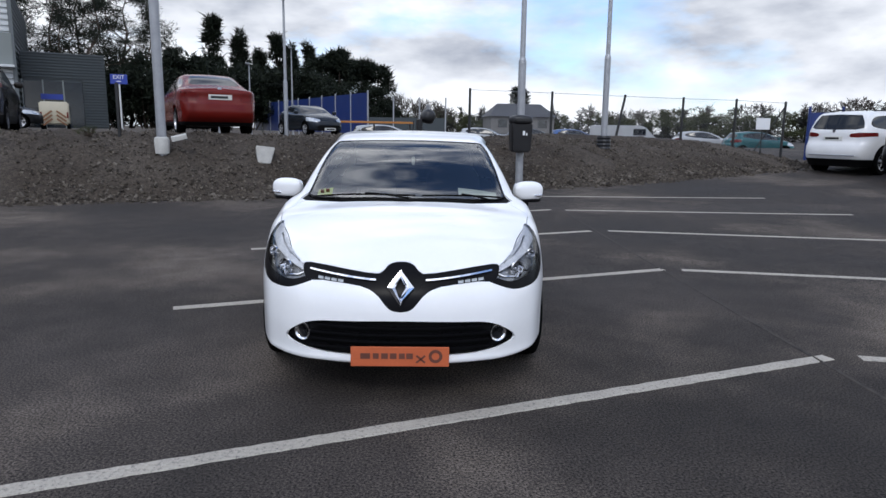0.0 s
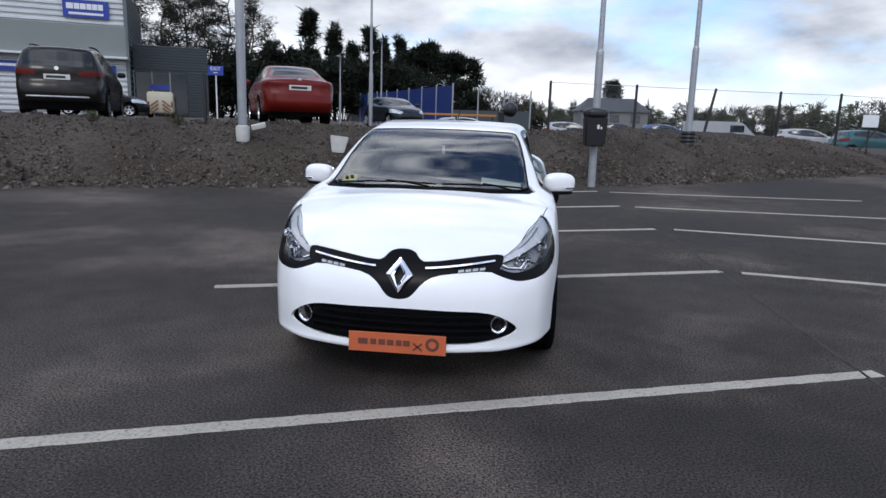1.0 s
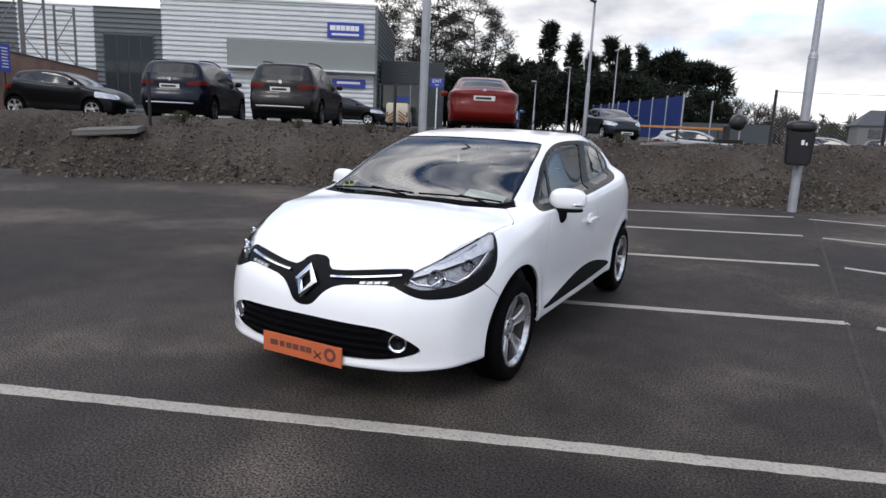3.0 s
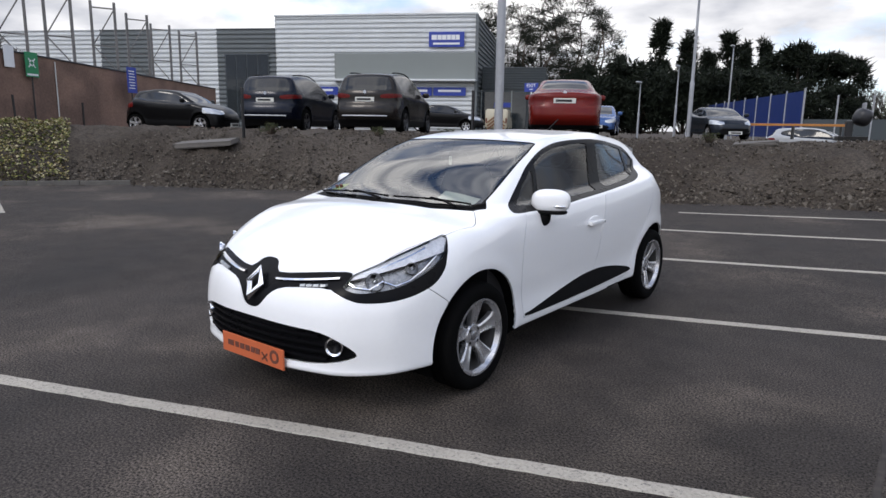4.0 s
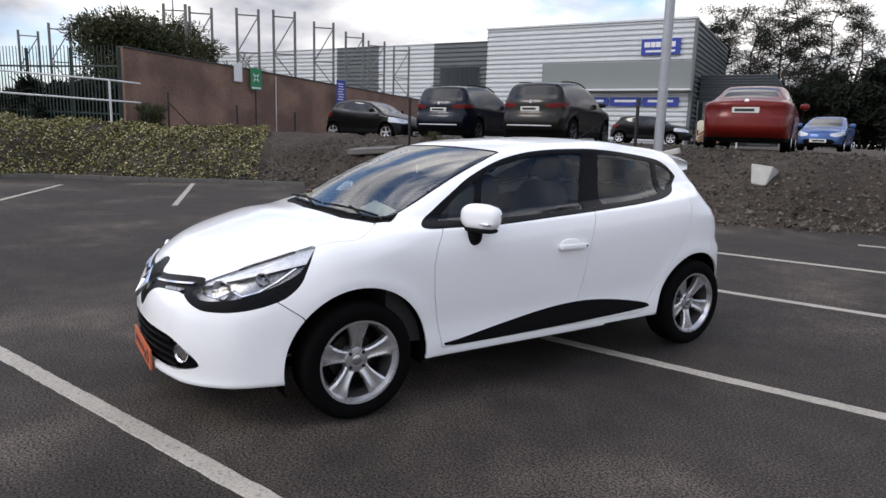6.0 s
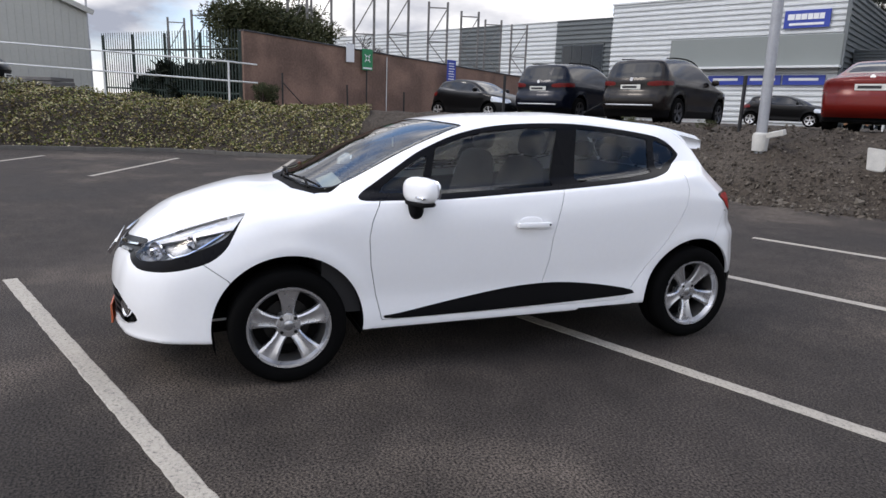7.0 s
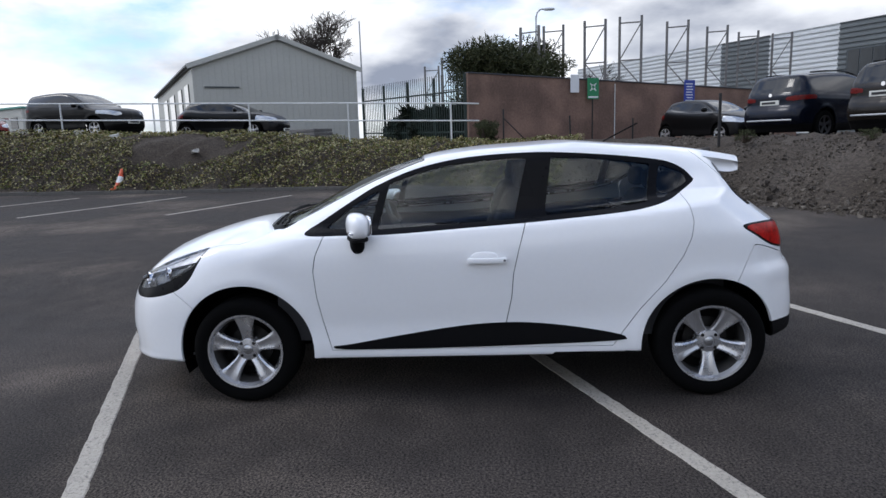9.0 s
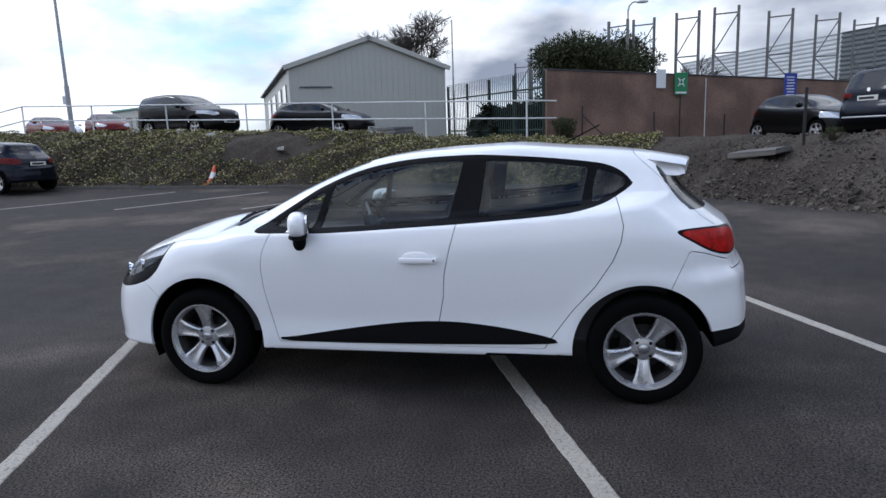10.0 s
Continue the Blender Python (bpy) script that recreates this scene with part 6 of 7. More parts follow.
def suv_spec():
    return dict(
        wl=curve((-2.3, .82), (-1.9, .885), (-1.3, .915), (0, .905), (1.4, .915), (1.9, .895), (2.3, .83)),
        wg=curve((-1.3, .66), (-.6, .69), (.5, .70), (1.5, .68), (2.2, .65)), sec=SEC,
        belt=curve((-2.3, 1.02), (-1, 1.06), (1, 1.12), (2.3, 1.16)), rail=curve((-1.2, 1.56), (0, 1.60), (1.5, 1.57), (2.3, 1.52)),
        h0=curve((-2.3, .92), (-2.1, 1.0), (-1.6, 1.07), (-1.15, 1.13), (-.55, 1.43), (-.2, 1.58), (.2, 1.66), (.8, 1.675), (1.5, 1.64), (2.0, 1.58), (2.3, 1.5)),
        crown=curve((-2.3, .08), (0, .05), (2.3, .05)),
        f0=curve((.25, -2.18), (.35, -2.25), (.7, -2.25), (.9, -2.2), (1.05, -2.05)), fp=curve((0, 0), (.4, .04), (.6, .11), (.75, .22), (.85, .38), (.95, .6)),
        r0=curve((.15, 2.08), (.3, 2.15), (.45, 2.25), (.75, 2.25), (.85, 2.2), (1.1, 2.17), (1.3, 2.07), (1.6, 1.92)), rp=curve((0, 0), (.4, .02), (.6, .06), (.75, .13), (.85, .26), (.95, .5)),
        zb=curve((-2.3, .22), (2.3, .20)), arches=((-1.35, .36, .43), (1.33, .36, .43)), flare=.012, bow=.05, k_top=.10, k_front=.10, k_rear=.08,
        dlo=[(-.95, 1.09), (0, 1.12), (1.2, 1.17), (1.85, 1.24), (1.72, 1.46), (1.2, 1.53), (.2, 1.55), (-.25, 1.48), (-.65, 1.28)],
        screen=[(0, -1.12), (.5, -1.07), (.70, -.92), (.66, -.55), (.60, -.25), (0, -.30)], rear=[(0, 1.55), (.55, 1.53), (.66, 1.35), (.70, 1.20), (.55, 1.16), (0, 1.15)],
        tail=[(.42, .97), (.62, .96), (.98, 1.0), (.98, 1.09), (.62, 1.08), (.42, 1.05)], head=[(.42, .80), (.62, .76), (.98, .86), (.98, .98), (.7, .95), (.42, .88)],
        plate_r=.93, plate_f=.55, wheel=(.355, .235, .225), half=2.25)


def saloon_spec():
    return dict(
        wl=curve((-2.35, .78), (-1.9, .85), (-1.3, .885), (0, .88), (1.4, .885), (1.9, .87), (2.35, .80)),
        wg=curve((-1.3, .60), (-.6, .63), (.5, .64), (1.3, .58), (1.9, .54)), sec=SEC,
        belt=curve((-2.3, .90), (-1, .95), (1, 1.0), (2.3, 1.04)), rail=curve((-1.2, 1.34), (0, 1.38), (.9, 1.36), (1.4, 1.26), (1.9, 1.12)),
        h0=curve((-2.35, .72), (-2.2, .80), (-1.6, .92), (-1.1, .99), (-.5, 1.24), (-.05, 1.40), (.4, 1.46), (.9, 1.435), (1.3, 1.33), (1.68, 1.15), (1.95, 1.10), (2.35, 1.06)),
        crown=curve((-2.3, .08), (0, .05), (2.3, .06)),
        f0=curve((.2, -2.25), (.3, -2.32), (.6, -2.32), (.75, -2.25), (.9, -2.1)), fp=curve((0, 0), (.4, .05), (.6, .13), (.75, .26), (.85, .45), (.95, .7)),
        r0=curve((.25, 2.15), (.4, 2.30), (.68, 2.32), (.85, 2.27), (1.0, 2.26), (1.1, 2.2)), rp=curve((0, 0), (.4, .025), (.6, .07), (.75, .15), (.85, .30), (.95, .55)),
        zb=curve((-2.3, .18), (2.3, .22)), arches=((-1.38, .32, .385), (1.27, .32, .385)), flare=.010, bow=.05, k_top=.09, k_front=.09, k_rear=.07,
        dlo=[(-.85, .975), (0, 1.0), (1.0, 1.03), (1.45, 1.08), (1.30, 1.22), (.9, 1.32), (.3, 1.36), (-.1, 1.31), (-.5, 1.14)],
        screen=[(0, -1.08), (.5, -1.02), (.64, -.9), (.60, -.5), (.54, -.1), (0, -.14)], rear_top=[(0, 1.08), (.46, 1.06), (.52, 1.2), (.58, 1.55), (.45, 1.62), (0, 1.66)],
        tail=[(.46, .78), (.65, .75), (.98, .80), (.98, .98), (.65, 1.0), (.46, .94)], head=[(.40, .62), (.6, .58), (.98, .66), (.98, .80), (.7, .78), (.40, .70)],
        plate_r=.86, plate_f=.42, wheel=(.318, .215, .205), half=2.31)


def small_spec():
    s = hatch_spec()
    s.update(dlo=[(-.80, .96), (0, .975), (.8, 1.03), (1.28, 1.12), (1.28, 1.24), (.85, 1.335), (.3, 1.36), (-.1, 1.31), (-.5, 1.14)],
             screen=[(0, -1.085), (.40, -1.045), (.62, -.975), (.66, -.88), (.60, -.36), (.56, -.28), (0, -.308)], rear=[(0, 1.275), (.46, 1.26), (.55, 1.1), (.5, 1.06), (0, 1.05)],
             tail=[(.44, .80), (.65, .80), (.98, .86), (.98, .98), (.65, .98), (.44, .92)], head=[(.42, .66), (.6, .62), (.98, .68), (.98, .86), (.7, .82), (.42, .74)],
             plate_r=.80, plate_f=.30, wheel=(.305, .212, .2), half=2.03)
    return s


M_REDFAR = mat("dark_red_lens", (.11, .006, .005), .3, var=.3, scale=12, spec=.2)
M_DGLASS = mat("dark_car_glass", (0.008, 0.010, 0.013), 0.08, var=0.2, scale=3, rvar=0.02, spec=0.4)
M_PLATE = mat("plate_white", (0.62, 0.62, 0.58), 0.4, var=0.05)
M_HEADL = mat("headlamp_far", (0.50, 0.52, 0.54), 0.15, metal=0.5, var=0.3, scale=14)


def far_wheel(parent, m, r, rr, w, rim_mat):
    wh = part("wheel", lathe(bmesh.new(), [(rr - .02, -w / 2), (r - .02, -w / 2), (r, -w / 2 + .03), (r, w / 2 - .03), (r - .02, w / 2), (rr + .01, w / 2), (rr, w / 2 - .01)], 24), M_RUBBER, parent, "", True, 50)
    wh.matrix_local = m
    rim = part("rim", lathe(bmesh.new(), [(rr, w / 2 - .03), (rr + .005, w / 2), (rr - .02, w / 2 - .005), (rr - .03, w / 2 - .05)], 24), rim_mat, wh, "", True)
    part("wheel_back", lathe(bmesh.new(), [(0, -.02), (rr, -.02)], 20), M_BLACKP, wh)
    bm = lathe(bmesh.new(), [(.07, w / 2 - .05), (.06, w / 2 - .025), (0, w / 2 - .02)], 16)
    for q in range(5):
        a = 2 * math.pi * q / 5 + .4
        c, s = math.cos(a), math.sin(a)
        k = []
        for t, hw, x in ((.05, .035, w / 2 - .03), (rr - .01, .05, w / 2 - .012)):
            for u in (-1, 1):
                k.append(bm.verts.new((x, t * c - u * hw * s, t * s + u * hw * c)))
        bm.faces.new((k[0], k[1], k[3], k[2]))
    part("spokes_disc", bm, rim_mat, rim)


def parked_car(name, spec, paint, m, label, scale=(1, 1, 1), step=.045, rims=None, roof_bars=False, category="car", plate=True, group="parked vehicles"):
    f0_ = car_field(spec)
    sx, sy, sz = scale
    field = lambda x, y, z: f0_(x / sx, y / sy, z / sz)
    half = spec["half"]
    car = thing(name, m, label, category, group)
    hi = (1.02 * sx, (half + .12) * sy, 1.78 * sz)
    sk = Skin(*net(field, (-hi[0], -hi[1], .1), hi, step))
    S2 = lambda o: [(a * sy, b * sz) for a, b in o]
    SX = lambda o: [(a * sx, b * sz) for a, b in o]
    ST = lambda o: [(a * sx, b * sy) for a, b in o]
    low = lambda V: np.abs(V[:, 0]) > .40
    for ay, az, ar in spec["arches"]:
        sk.cut("body", lambda V: np.where(low(V), np.hypot((V[:, 1] / sy - ay), V[:, 2] / sz - az) - ar, .05), None)
    sk.cut("body", flat(loop(S2(spec["dlo"]), 3), "y", "z", low), "side")
    sk.cut("body", flat(mirror(ST(spec["screen"])), "x", "y", lambda V: V[:, 2] > .85 * sz), "screen")
    if "rear" in spec:
        sk.cut("body", flat(mirror(SX(spec["rear"])), "x", "z", lambda V: V[:, 1] > 1.2 * sy), "rear")
    else:
        sk.cut("body", flat(mirror(ST(spec["rear_top"])), "x", "y", lambda V: V[:, 2] > 1.02 * sz), "rear")
    sk.cut("body", flat(SX(spec["tail"]), "ax", "z", lambda V: V[:, 1] > (half - .55) * sy), "tail")
    sk.cut("body", flat(SX(spec["head"]), "ax", "z", lambda V: V[:, 1] < -(half - .75) * sy), "head")
    sk.cut("body", flat(mirror([(0, .48 * sz), (.5 * sx, .48 * sz), (.62 * sx, .38 * sz), (.5 * sx, .28 * sz), (0, .28 * sz)]), "x", "z", lambda V: V[:, 1] < -1.5), "grille")
    sk.cut("body", lambda V: V[:, 2] - (.40 if spec["wheel"][0] > .34 else .30) * sz, "sill")
    sk.make("body", "body_shell", paint, car, "", .03)
    sk.make("sill", "lower_trim", M_BLACKP, car, "black lower trim", .03)
    sk.make("screen", "windscreen", M_DGLASS, car, "", .01)
    sk.make("rear", "rear_window", M_DGLASS, car, "", .01)
    sk.make("grille", "grille", M_BLACKP, car, "", .03, 0, -.02)
    for sd in (1, -1):
        sk.make("side", "side_window", M_DGLASS, car, "", .01, sd)
        sk.make("tail", "tail_lamp", M_REDFAR, car, "red tail lamp", .01, sd, .004)
        sk.make("head", "headlamp", M_HEADL, car, "clear headlamp", .01, sd, .002)
        mo = part("door_mirror", superball(bmesh.new(), (sd * (1.0 * sx), -.62 * sy, 1.06 * sz if spec["wheel"][0] < .34 else 1.16 * sz), (.10, .06, .075), 2.8), paint, car, "", True)
        r, rr, w = spec["wheel"]
        for ay, az, ar in spec["arches"]:
            far_wheel(car, pose(sd * (spec["wl"](ay) * sx - w / 2 - .01), ay * sy, r * sz, 0, 0, 0 if sd > 0 else 180), r * sz, rr * sz, w, rims or M_ALLOY)
            bm = bmesh.new()
            rings = [[bm.verts.new((sd * x, ay * sy + ar * sy * math.cos(a), az * sz + ar * sz * math.sin(a))) for a in np.linspace(0, math.pi, 14)] for x in (.45, .84 * sx)]
            for i in range(13):
                bm.faces.new((rings[0][i], rings[0][i + 1], rings[1][i + 1], rings[1][i]))
            bm.faces.new(rings[0])
            part("wheel_housing", bm, M_BLACKP, car)
        if roof_bars:
            line = [cast(field, (sd * .60 * sx, y, 2.2 * sz), (0, 0, -1), 1.5) + Vector((0, 0, .045)) for y in np.linspace(-.3, 1.6, 9)]
            part("roof_bar", path_tube(bmesh.new(), line, .018, 6), M_BLACKP, car, "", True)
    if plate:
        for y, z, sgn in ((2.6, spec["plate_r"], -1), (-2.9, spec["plate_f"], 1)):
            p = cast(field, (0, y, z * sz), (0, sgn, 0), 1.5)
            pl = part("number_plate", box(bmesh.new(), (0, p.y - sgn * .008, z * sz), (.52, .02, .115), bevel=.004), M_PLATE, car, "white number plate")
            part("print_bar", box(bmesh.new(), (.02, p.y - sgn * .020, z * sz), (.38, .004, .055)), M_BLACKST, pl)
    if roof_bars:
        strip = [cast(field, (x * sx, 2.9, .50 * sz), (0, -1, 0), 1.9) for x in np.linspace(-.62, .62, 11)]
        part("bumper_strip", path_tube(bmesh.new(), strip, .022, 6), M_GALV, car, "bright bumper strip", True)
    bd = part("badge", tube(bmesh.new(), (0, 0, 0), (0, .02, 0), .045, n=14), M_CHROME, car)
    p = cast(field, (0, 2.9, (spec["plate_r"] + .19) * sz), (0, -1, 0), 1.9)
    bd.matrix_local = pose(0, p.y - .005, p.z)
    return car


def paint(name, c, rough=.25, metal=.3):
    return mat(name, c, rough, metal=metal, var=.06, scale=3, coat=.12, rvar=.05, spec=.25)


P_RED, P_NAVY = paint("red_paint", (.13, .008, .005), metal=.1), paint("navy_paint", (.004, .006, .013))
P_GREY, P_BLACK = paint("bronze_grey_paint", (.017, .0145, .013)), paint("black_paint", (.0025, .0025, .003), .35)
P_SILVER, P_BLUE = paint("steel_grey_paint", (.016, .020, .026)), paint("blue_paint", (.05, .10, .24))
P_TEAL, P_WHITE2 = paint("teal_paint", (.03, .16, .19)), paint("white_paint", (.72, .72, .72), metal=0)
# white and teal dimmed in the colour itself for haze over the far yard
P_FAR, P_FARTEAL = paint("hazed_white_paint", (.36, .37, .38), metal=0), paint("hazed_teal_paint", (.03, .10, .11))
M_RIMDARK = mat("dark_rim", (.06, .06, .065), .35, metal=.6)
parked_car("saloon_car", saloon_spec(), P_RED, pose(-5.66, 12.22, 1.24, 0, 0, 207.4), "red saloon parked with its boot towards the bank", step=.035)
parked_car("suv_car", suv_spec(), P_GREY, pose(-10.62, 10.6, 1.20, 0, 0, 206), "bronze-grey family off-roader parked tail to the bank", step=.035, rims=M_RIMDARK, roof_bars=True)
parked_car("suv_car", suv_spec(), P_NAVY, pose(-13.75, 9.68, 1.18, 0, 0, 209), "very dark blue off-roader with a worn bright tailgate", (1.0, 1.02, 1.0), .035, M_RIMDARK, roof_bars=True)
parked_car("hatchback_car", small_spec(), P_BLACK, pose(-17.3, 8.0, 1.10, 0, 0, 117.4), "small black hatchback parked along the brown wall", (.92, .87, .97), .04)
parked_car("hatchback_car", small_spec(), P_SILVER, pose(-5.15, 25.0, 1.12, 0, 0, 36), "dark grey hatchback facing the bank with bright bonnet", (.94, .95, .94))
parked_car("saloon_car", saloon_spec(), P_BLUE, pose(-9.5, 23.0, 1.2, 0, 0, 20), "pale blue saloon behind the red car", (.85, .85, .88))
parked_car("hatchback_car", small_spec(), P_BLACK, pose(-19.4, 25.0, 1.2, 0, 0, 117), "small dark hatchback before the white building")
parked_car("off_roader", suv_spec(), P_WHITE2, pose(13.65, 14.05, float(lot(13.65, 14.05)) - .10, 0, 0, 117.4), "white long off-roader parked beside the end of the bank", (1.03, 1.07, 1.07), .04, roof_bars=True)
parked_car("suv_car", suv_spec(), P_BLACK, pose(13.9, 11.3, float(lot(13.9, 11.3)), 0, 0, 117.4), "dark grey off-roader parked beside the white one", (1.0, 1.0, 1.0))
parked_car("people_carrier", suv_spec(), P_BLACK, pose(-18.95, -13.5, 1.87, 0, 0, 163), "black people carrier behind the handrail", (.96, .95, .97))
parked_car("estate_car", small_spec(), P_BLACK, pose(-21.6, -9.1, 1.72, 0, 0, 170), "black car parked against the grey shed", (1.03, 1.1, 1.03))
parked_car("hatchback_car", small_spec(), P_NAVY, pose(-13.25, -17.1, float(lot(-13.2, -17)), 0, 0, -8), "dark blue car at the foot of the planted bank", (1.04, 1.08, 1.08))
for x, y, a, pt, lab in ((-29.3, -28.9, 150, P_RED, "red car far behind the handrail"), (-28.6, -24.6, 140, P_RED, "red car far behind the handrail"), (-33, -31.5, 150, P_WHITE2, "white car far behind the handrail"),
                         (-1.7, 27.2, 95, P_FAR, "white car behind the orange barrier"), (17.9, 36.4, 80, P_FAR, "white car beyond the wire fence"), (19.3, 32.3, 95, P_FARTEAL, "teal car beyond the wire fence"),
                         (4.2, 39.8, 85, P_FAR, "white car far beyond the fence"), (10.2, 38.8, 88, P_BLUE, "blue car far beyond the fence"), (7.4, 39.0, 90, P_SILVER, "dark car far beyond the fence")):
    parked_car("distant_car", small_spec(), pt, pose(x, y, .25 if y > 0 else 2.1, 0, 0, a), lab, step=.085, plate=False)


M_CHEV = mat("dull_chevron", (.20, .095, .045), .6, var=.3, scale=6)


def van(x, y, z, a, paint_, label, chev=False, k=1.0):
    v = thing("panel_van", pose(x, y, z, 0, 0, a) @ Matrix.Diagonal((k, k, k, 1)), label, "van", "parked vehicles")
    bm = bmesh.new()
    prof = [(-2.4, .35), (2.4, .35), (2.45, .9), (2.38, 1.75), (2.25, 1.92), (-.9, 1.92), (-1.15, 1.8), (-1.75, 1.15), (-2.35, .98), (-2.45, .7)]
    l = [bm.verts.new((-.9, q[0], q[1])) for q in prof]
    r = [bm.verts.new((.9, q[0], q[1])) for q in prof]
    bm.faces.new(l), bm.faces.new(r[::-1])
    for i in range(len(prof)):
        j = (i + 1) % len(prof)
        bm.faces.new((l[i], r[i], r[j], l[j]))
    bmesh.ops.recalc_face_normals(bm, faces=bm.faces)
    bmesh.ops.bevel(bm, geom=list(bm.edges), offset=.09, segments=2, affect="EDGES")
    part("body_shell", bm, paint_, v, "", True)
    part("windscreen", box(bmesh.new(), (0, 0, 0), (1.5, .03, .75), pose(0, -1.47, 1.50, -48, 0, 0)), M_DGLASS, v)
    for sd in (1, -1):
        part("side_window", box(bmesh.new(), (sd * .90, -.75, 1.50), (.03, .8, .42), bevel=.01), M_DGLASS, v)
        for yy in (-1.5, 1.5):
            far_wheel(v, pose(sd * .80, yy, .33, 0, 0, 0 if sd > 0 else 180), .33, .21, .2, M_ALLOY)
        part("tail_lamp", box(bmesh.new(), (sd * .80, 2.42, 1.0), (.10, .06, .4), bevel=.01), M_REDFAR, v)
        if not chev:
            part("rear_window", box(bmesh.new(), (sd * .38, 2.40, 1.45), (.55, .06, .4), bevel=.01), M_DGLASS, v)
        if chev:
            for i in range(3):
                part("chevron", box(bmesh.new(), (0, 0, 0), (.72, .02, .12), pose(sd * .42, 2.47, .52 + i * .27, 0, sd * 38, 0)), M_CHEV, v, "reflective chevron bar")
    return v


van(-19.3, 30.1, 1.15, 207, paint("cream_paint", (.44, .40, .30), metal=0), "small cream works van with dull rear chevrons", True, .72)
van(13.4, 38.2, .05, 80, P_FAR, "white panel van beyond the wire fence")

# dark covered machine on the crest behind the car
mc = thing("outboard_engine", pose(-.05, 22.8, 1.2, 0, 0, 15), "dark boat engine standing on a low stand", "engine")
part("cowling", superball(bmesh.new(), (0, 0, .85), (.28, .42, .30), 2.8, pose(0, 0, 0, 0, 18, 0)), M_BINP, mc, "", True)
part("leg", box(bmesh.new(), (-.1, 0, .4), (.22, .3, .6), bevel=.04), M_BINP, mc)
part("stand", box(bmesh.new(), (0, 0, .08), (.9, .8, .16), bevel=.02), M_DARKMETAL, mc)
part("screen", box(bmesh.new(), (.28, 0, 1.05), (.06, .5, .5), bevel=.02), M_GALV, mc)
# low signs and boards on the yard edge
for x, y, w, h, mt, lab in ((-12.4, 18.8, .9, .42, mat("faded_blue", (.05, .08, .17), .5, var=.2), "low blue and white display board"), (-11.2, 19.2, .7, .25, M_SIGNW, "row of small white letters on the yard edge"),
                            (-8.3, 15.6, .42, .36, M_SIGNW, "small white box on the yard edge"), (-5.72, 19.6, .36, .34, mat("dull_yellow", (.34, .32, .07), .6, var=.2), "small dull yellow board on the yard edge"), (-5.28, 20.0, .36, .32, M_SIGNW, "small white board on the yard edge")):
    g = thing("display_board", pose(x, y, height(x, y) - .01, 0, 0, 10), lab, "board")
    part("board", box(bmesh.new(), (0, 0, h / 2), (w, .12, h), bevel=.02), mt, g)
    part("print_bar", box(bmesh.new(), (0, -.065, h * .6), (w * .7, .01, h * .2)), M_SIGNW if mt is not M_SIGNW else M_INK, g)
# portable cabin far left
pc = thing("portable_cabin", pose(-44.5, -33.4, 2.1, 0, 0, 60), "pale green-white portable cabin far behind the handrail", "cabin")
part("walls_block", box(bmesh.new(), (0, 0, 1.25), (6, 2.6, 2.5), bevel=.05), M_SHED, pc)
part("roof_edge", box(bmesh.new(), (0, 0, 2.56), (6.2, 2.8, .14), bevel=.02), mat("cabin_green", (.10, .30, .25), .5), pc)
for x in (-1.8, 0, 1.8):
    part("window", box(bmesh.new(), (x, -1.31, 1.5), (1.0, .05, .8)), M_BGLASS, pc)
# stack of timber by the shed
ts = thing("timber_stack", pose(-19.9, -5.6, 1.6, 0, 0, 60), "small stack of dark pallets near the shed", "pallets")
for i in range(3):
    part("pallet", box(bmesh.new(), (random.uniform(-.05, .05), 0, .08 + i * .13), (1.2, 1.0, .11), bevel=.01), M_RACK, ts)



# ---------- loose stones and ground cover on the banks ----------


def island_mat(name, cols, rough=.7, trans=0.0):
    """Each separate leaf or stone takes its own shade from a few colours."""
    m = bpy.data.materials.new(name)
    m.use_nodes = True
    n, l = m.node_tree.nodes, m.node_tree.links
    b = n["Principled BSDF"]
    g = n.new("ShaderNodeNewGeometry")
    r = n.new("ShaderNodeValToRGB")
    while len(r.color_ramp.elements) < len(cols):
        r.color_ramp.elements.new(.5)
    for i, c in enumerate(cols):
        r.color_ramp.elements[i].position, r.color_ramp.elements[i].color = i / (len(cols) - 1), (*c, 1)
    l.new(g.outputs["Random Per Island"], r.inputs["Fac"])
    l.new(r.outputs["Color"], b.inputs["Base Color"])
    b.inputs["Roughness"].default_value = rough
    b.inputs["Specular IOR Level"].default_value = .25
    return m


M_STONES = island_mat("stones", [(.026, .021, .017), (.072, .061, .049), (.046, .038, .030), (.15, .132, .11), (.085, .070, .056)], .9)
M_IVY = island_mat("ground_cover_leaves", [(.048, .064, .012), (.13, .150, .028), (.29, .245, .095), (.075, .046, .018), (.46, .405, .245), (.10, .140, .020)], .6)
rng = np.random.default_rng(7)


def scatter(n, test, x0, x1, y0, y1):
    out = np.zeros((0, 2))
    while len(out) < n:
        p = np.stack([rng.uniform(x0, x1, n * 3), rng.uniform(y0, y1, n * 3)], 1)
        d = toe_distance(p[:, 0], p[:, 1])
        out = np.concatenate([out, p[test(p[:, 0], p[:, 1], d)]])
    return out[:n]


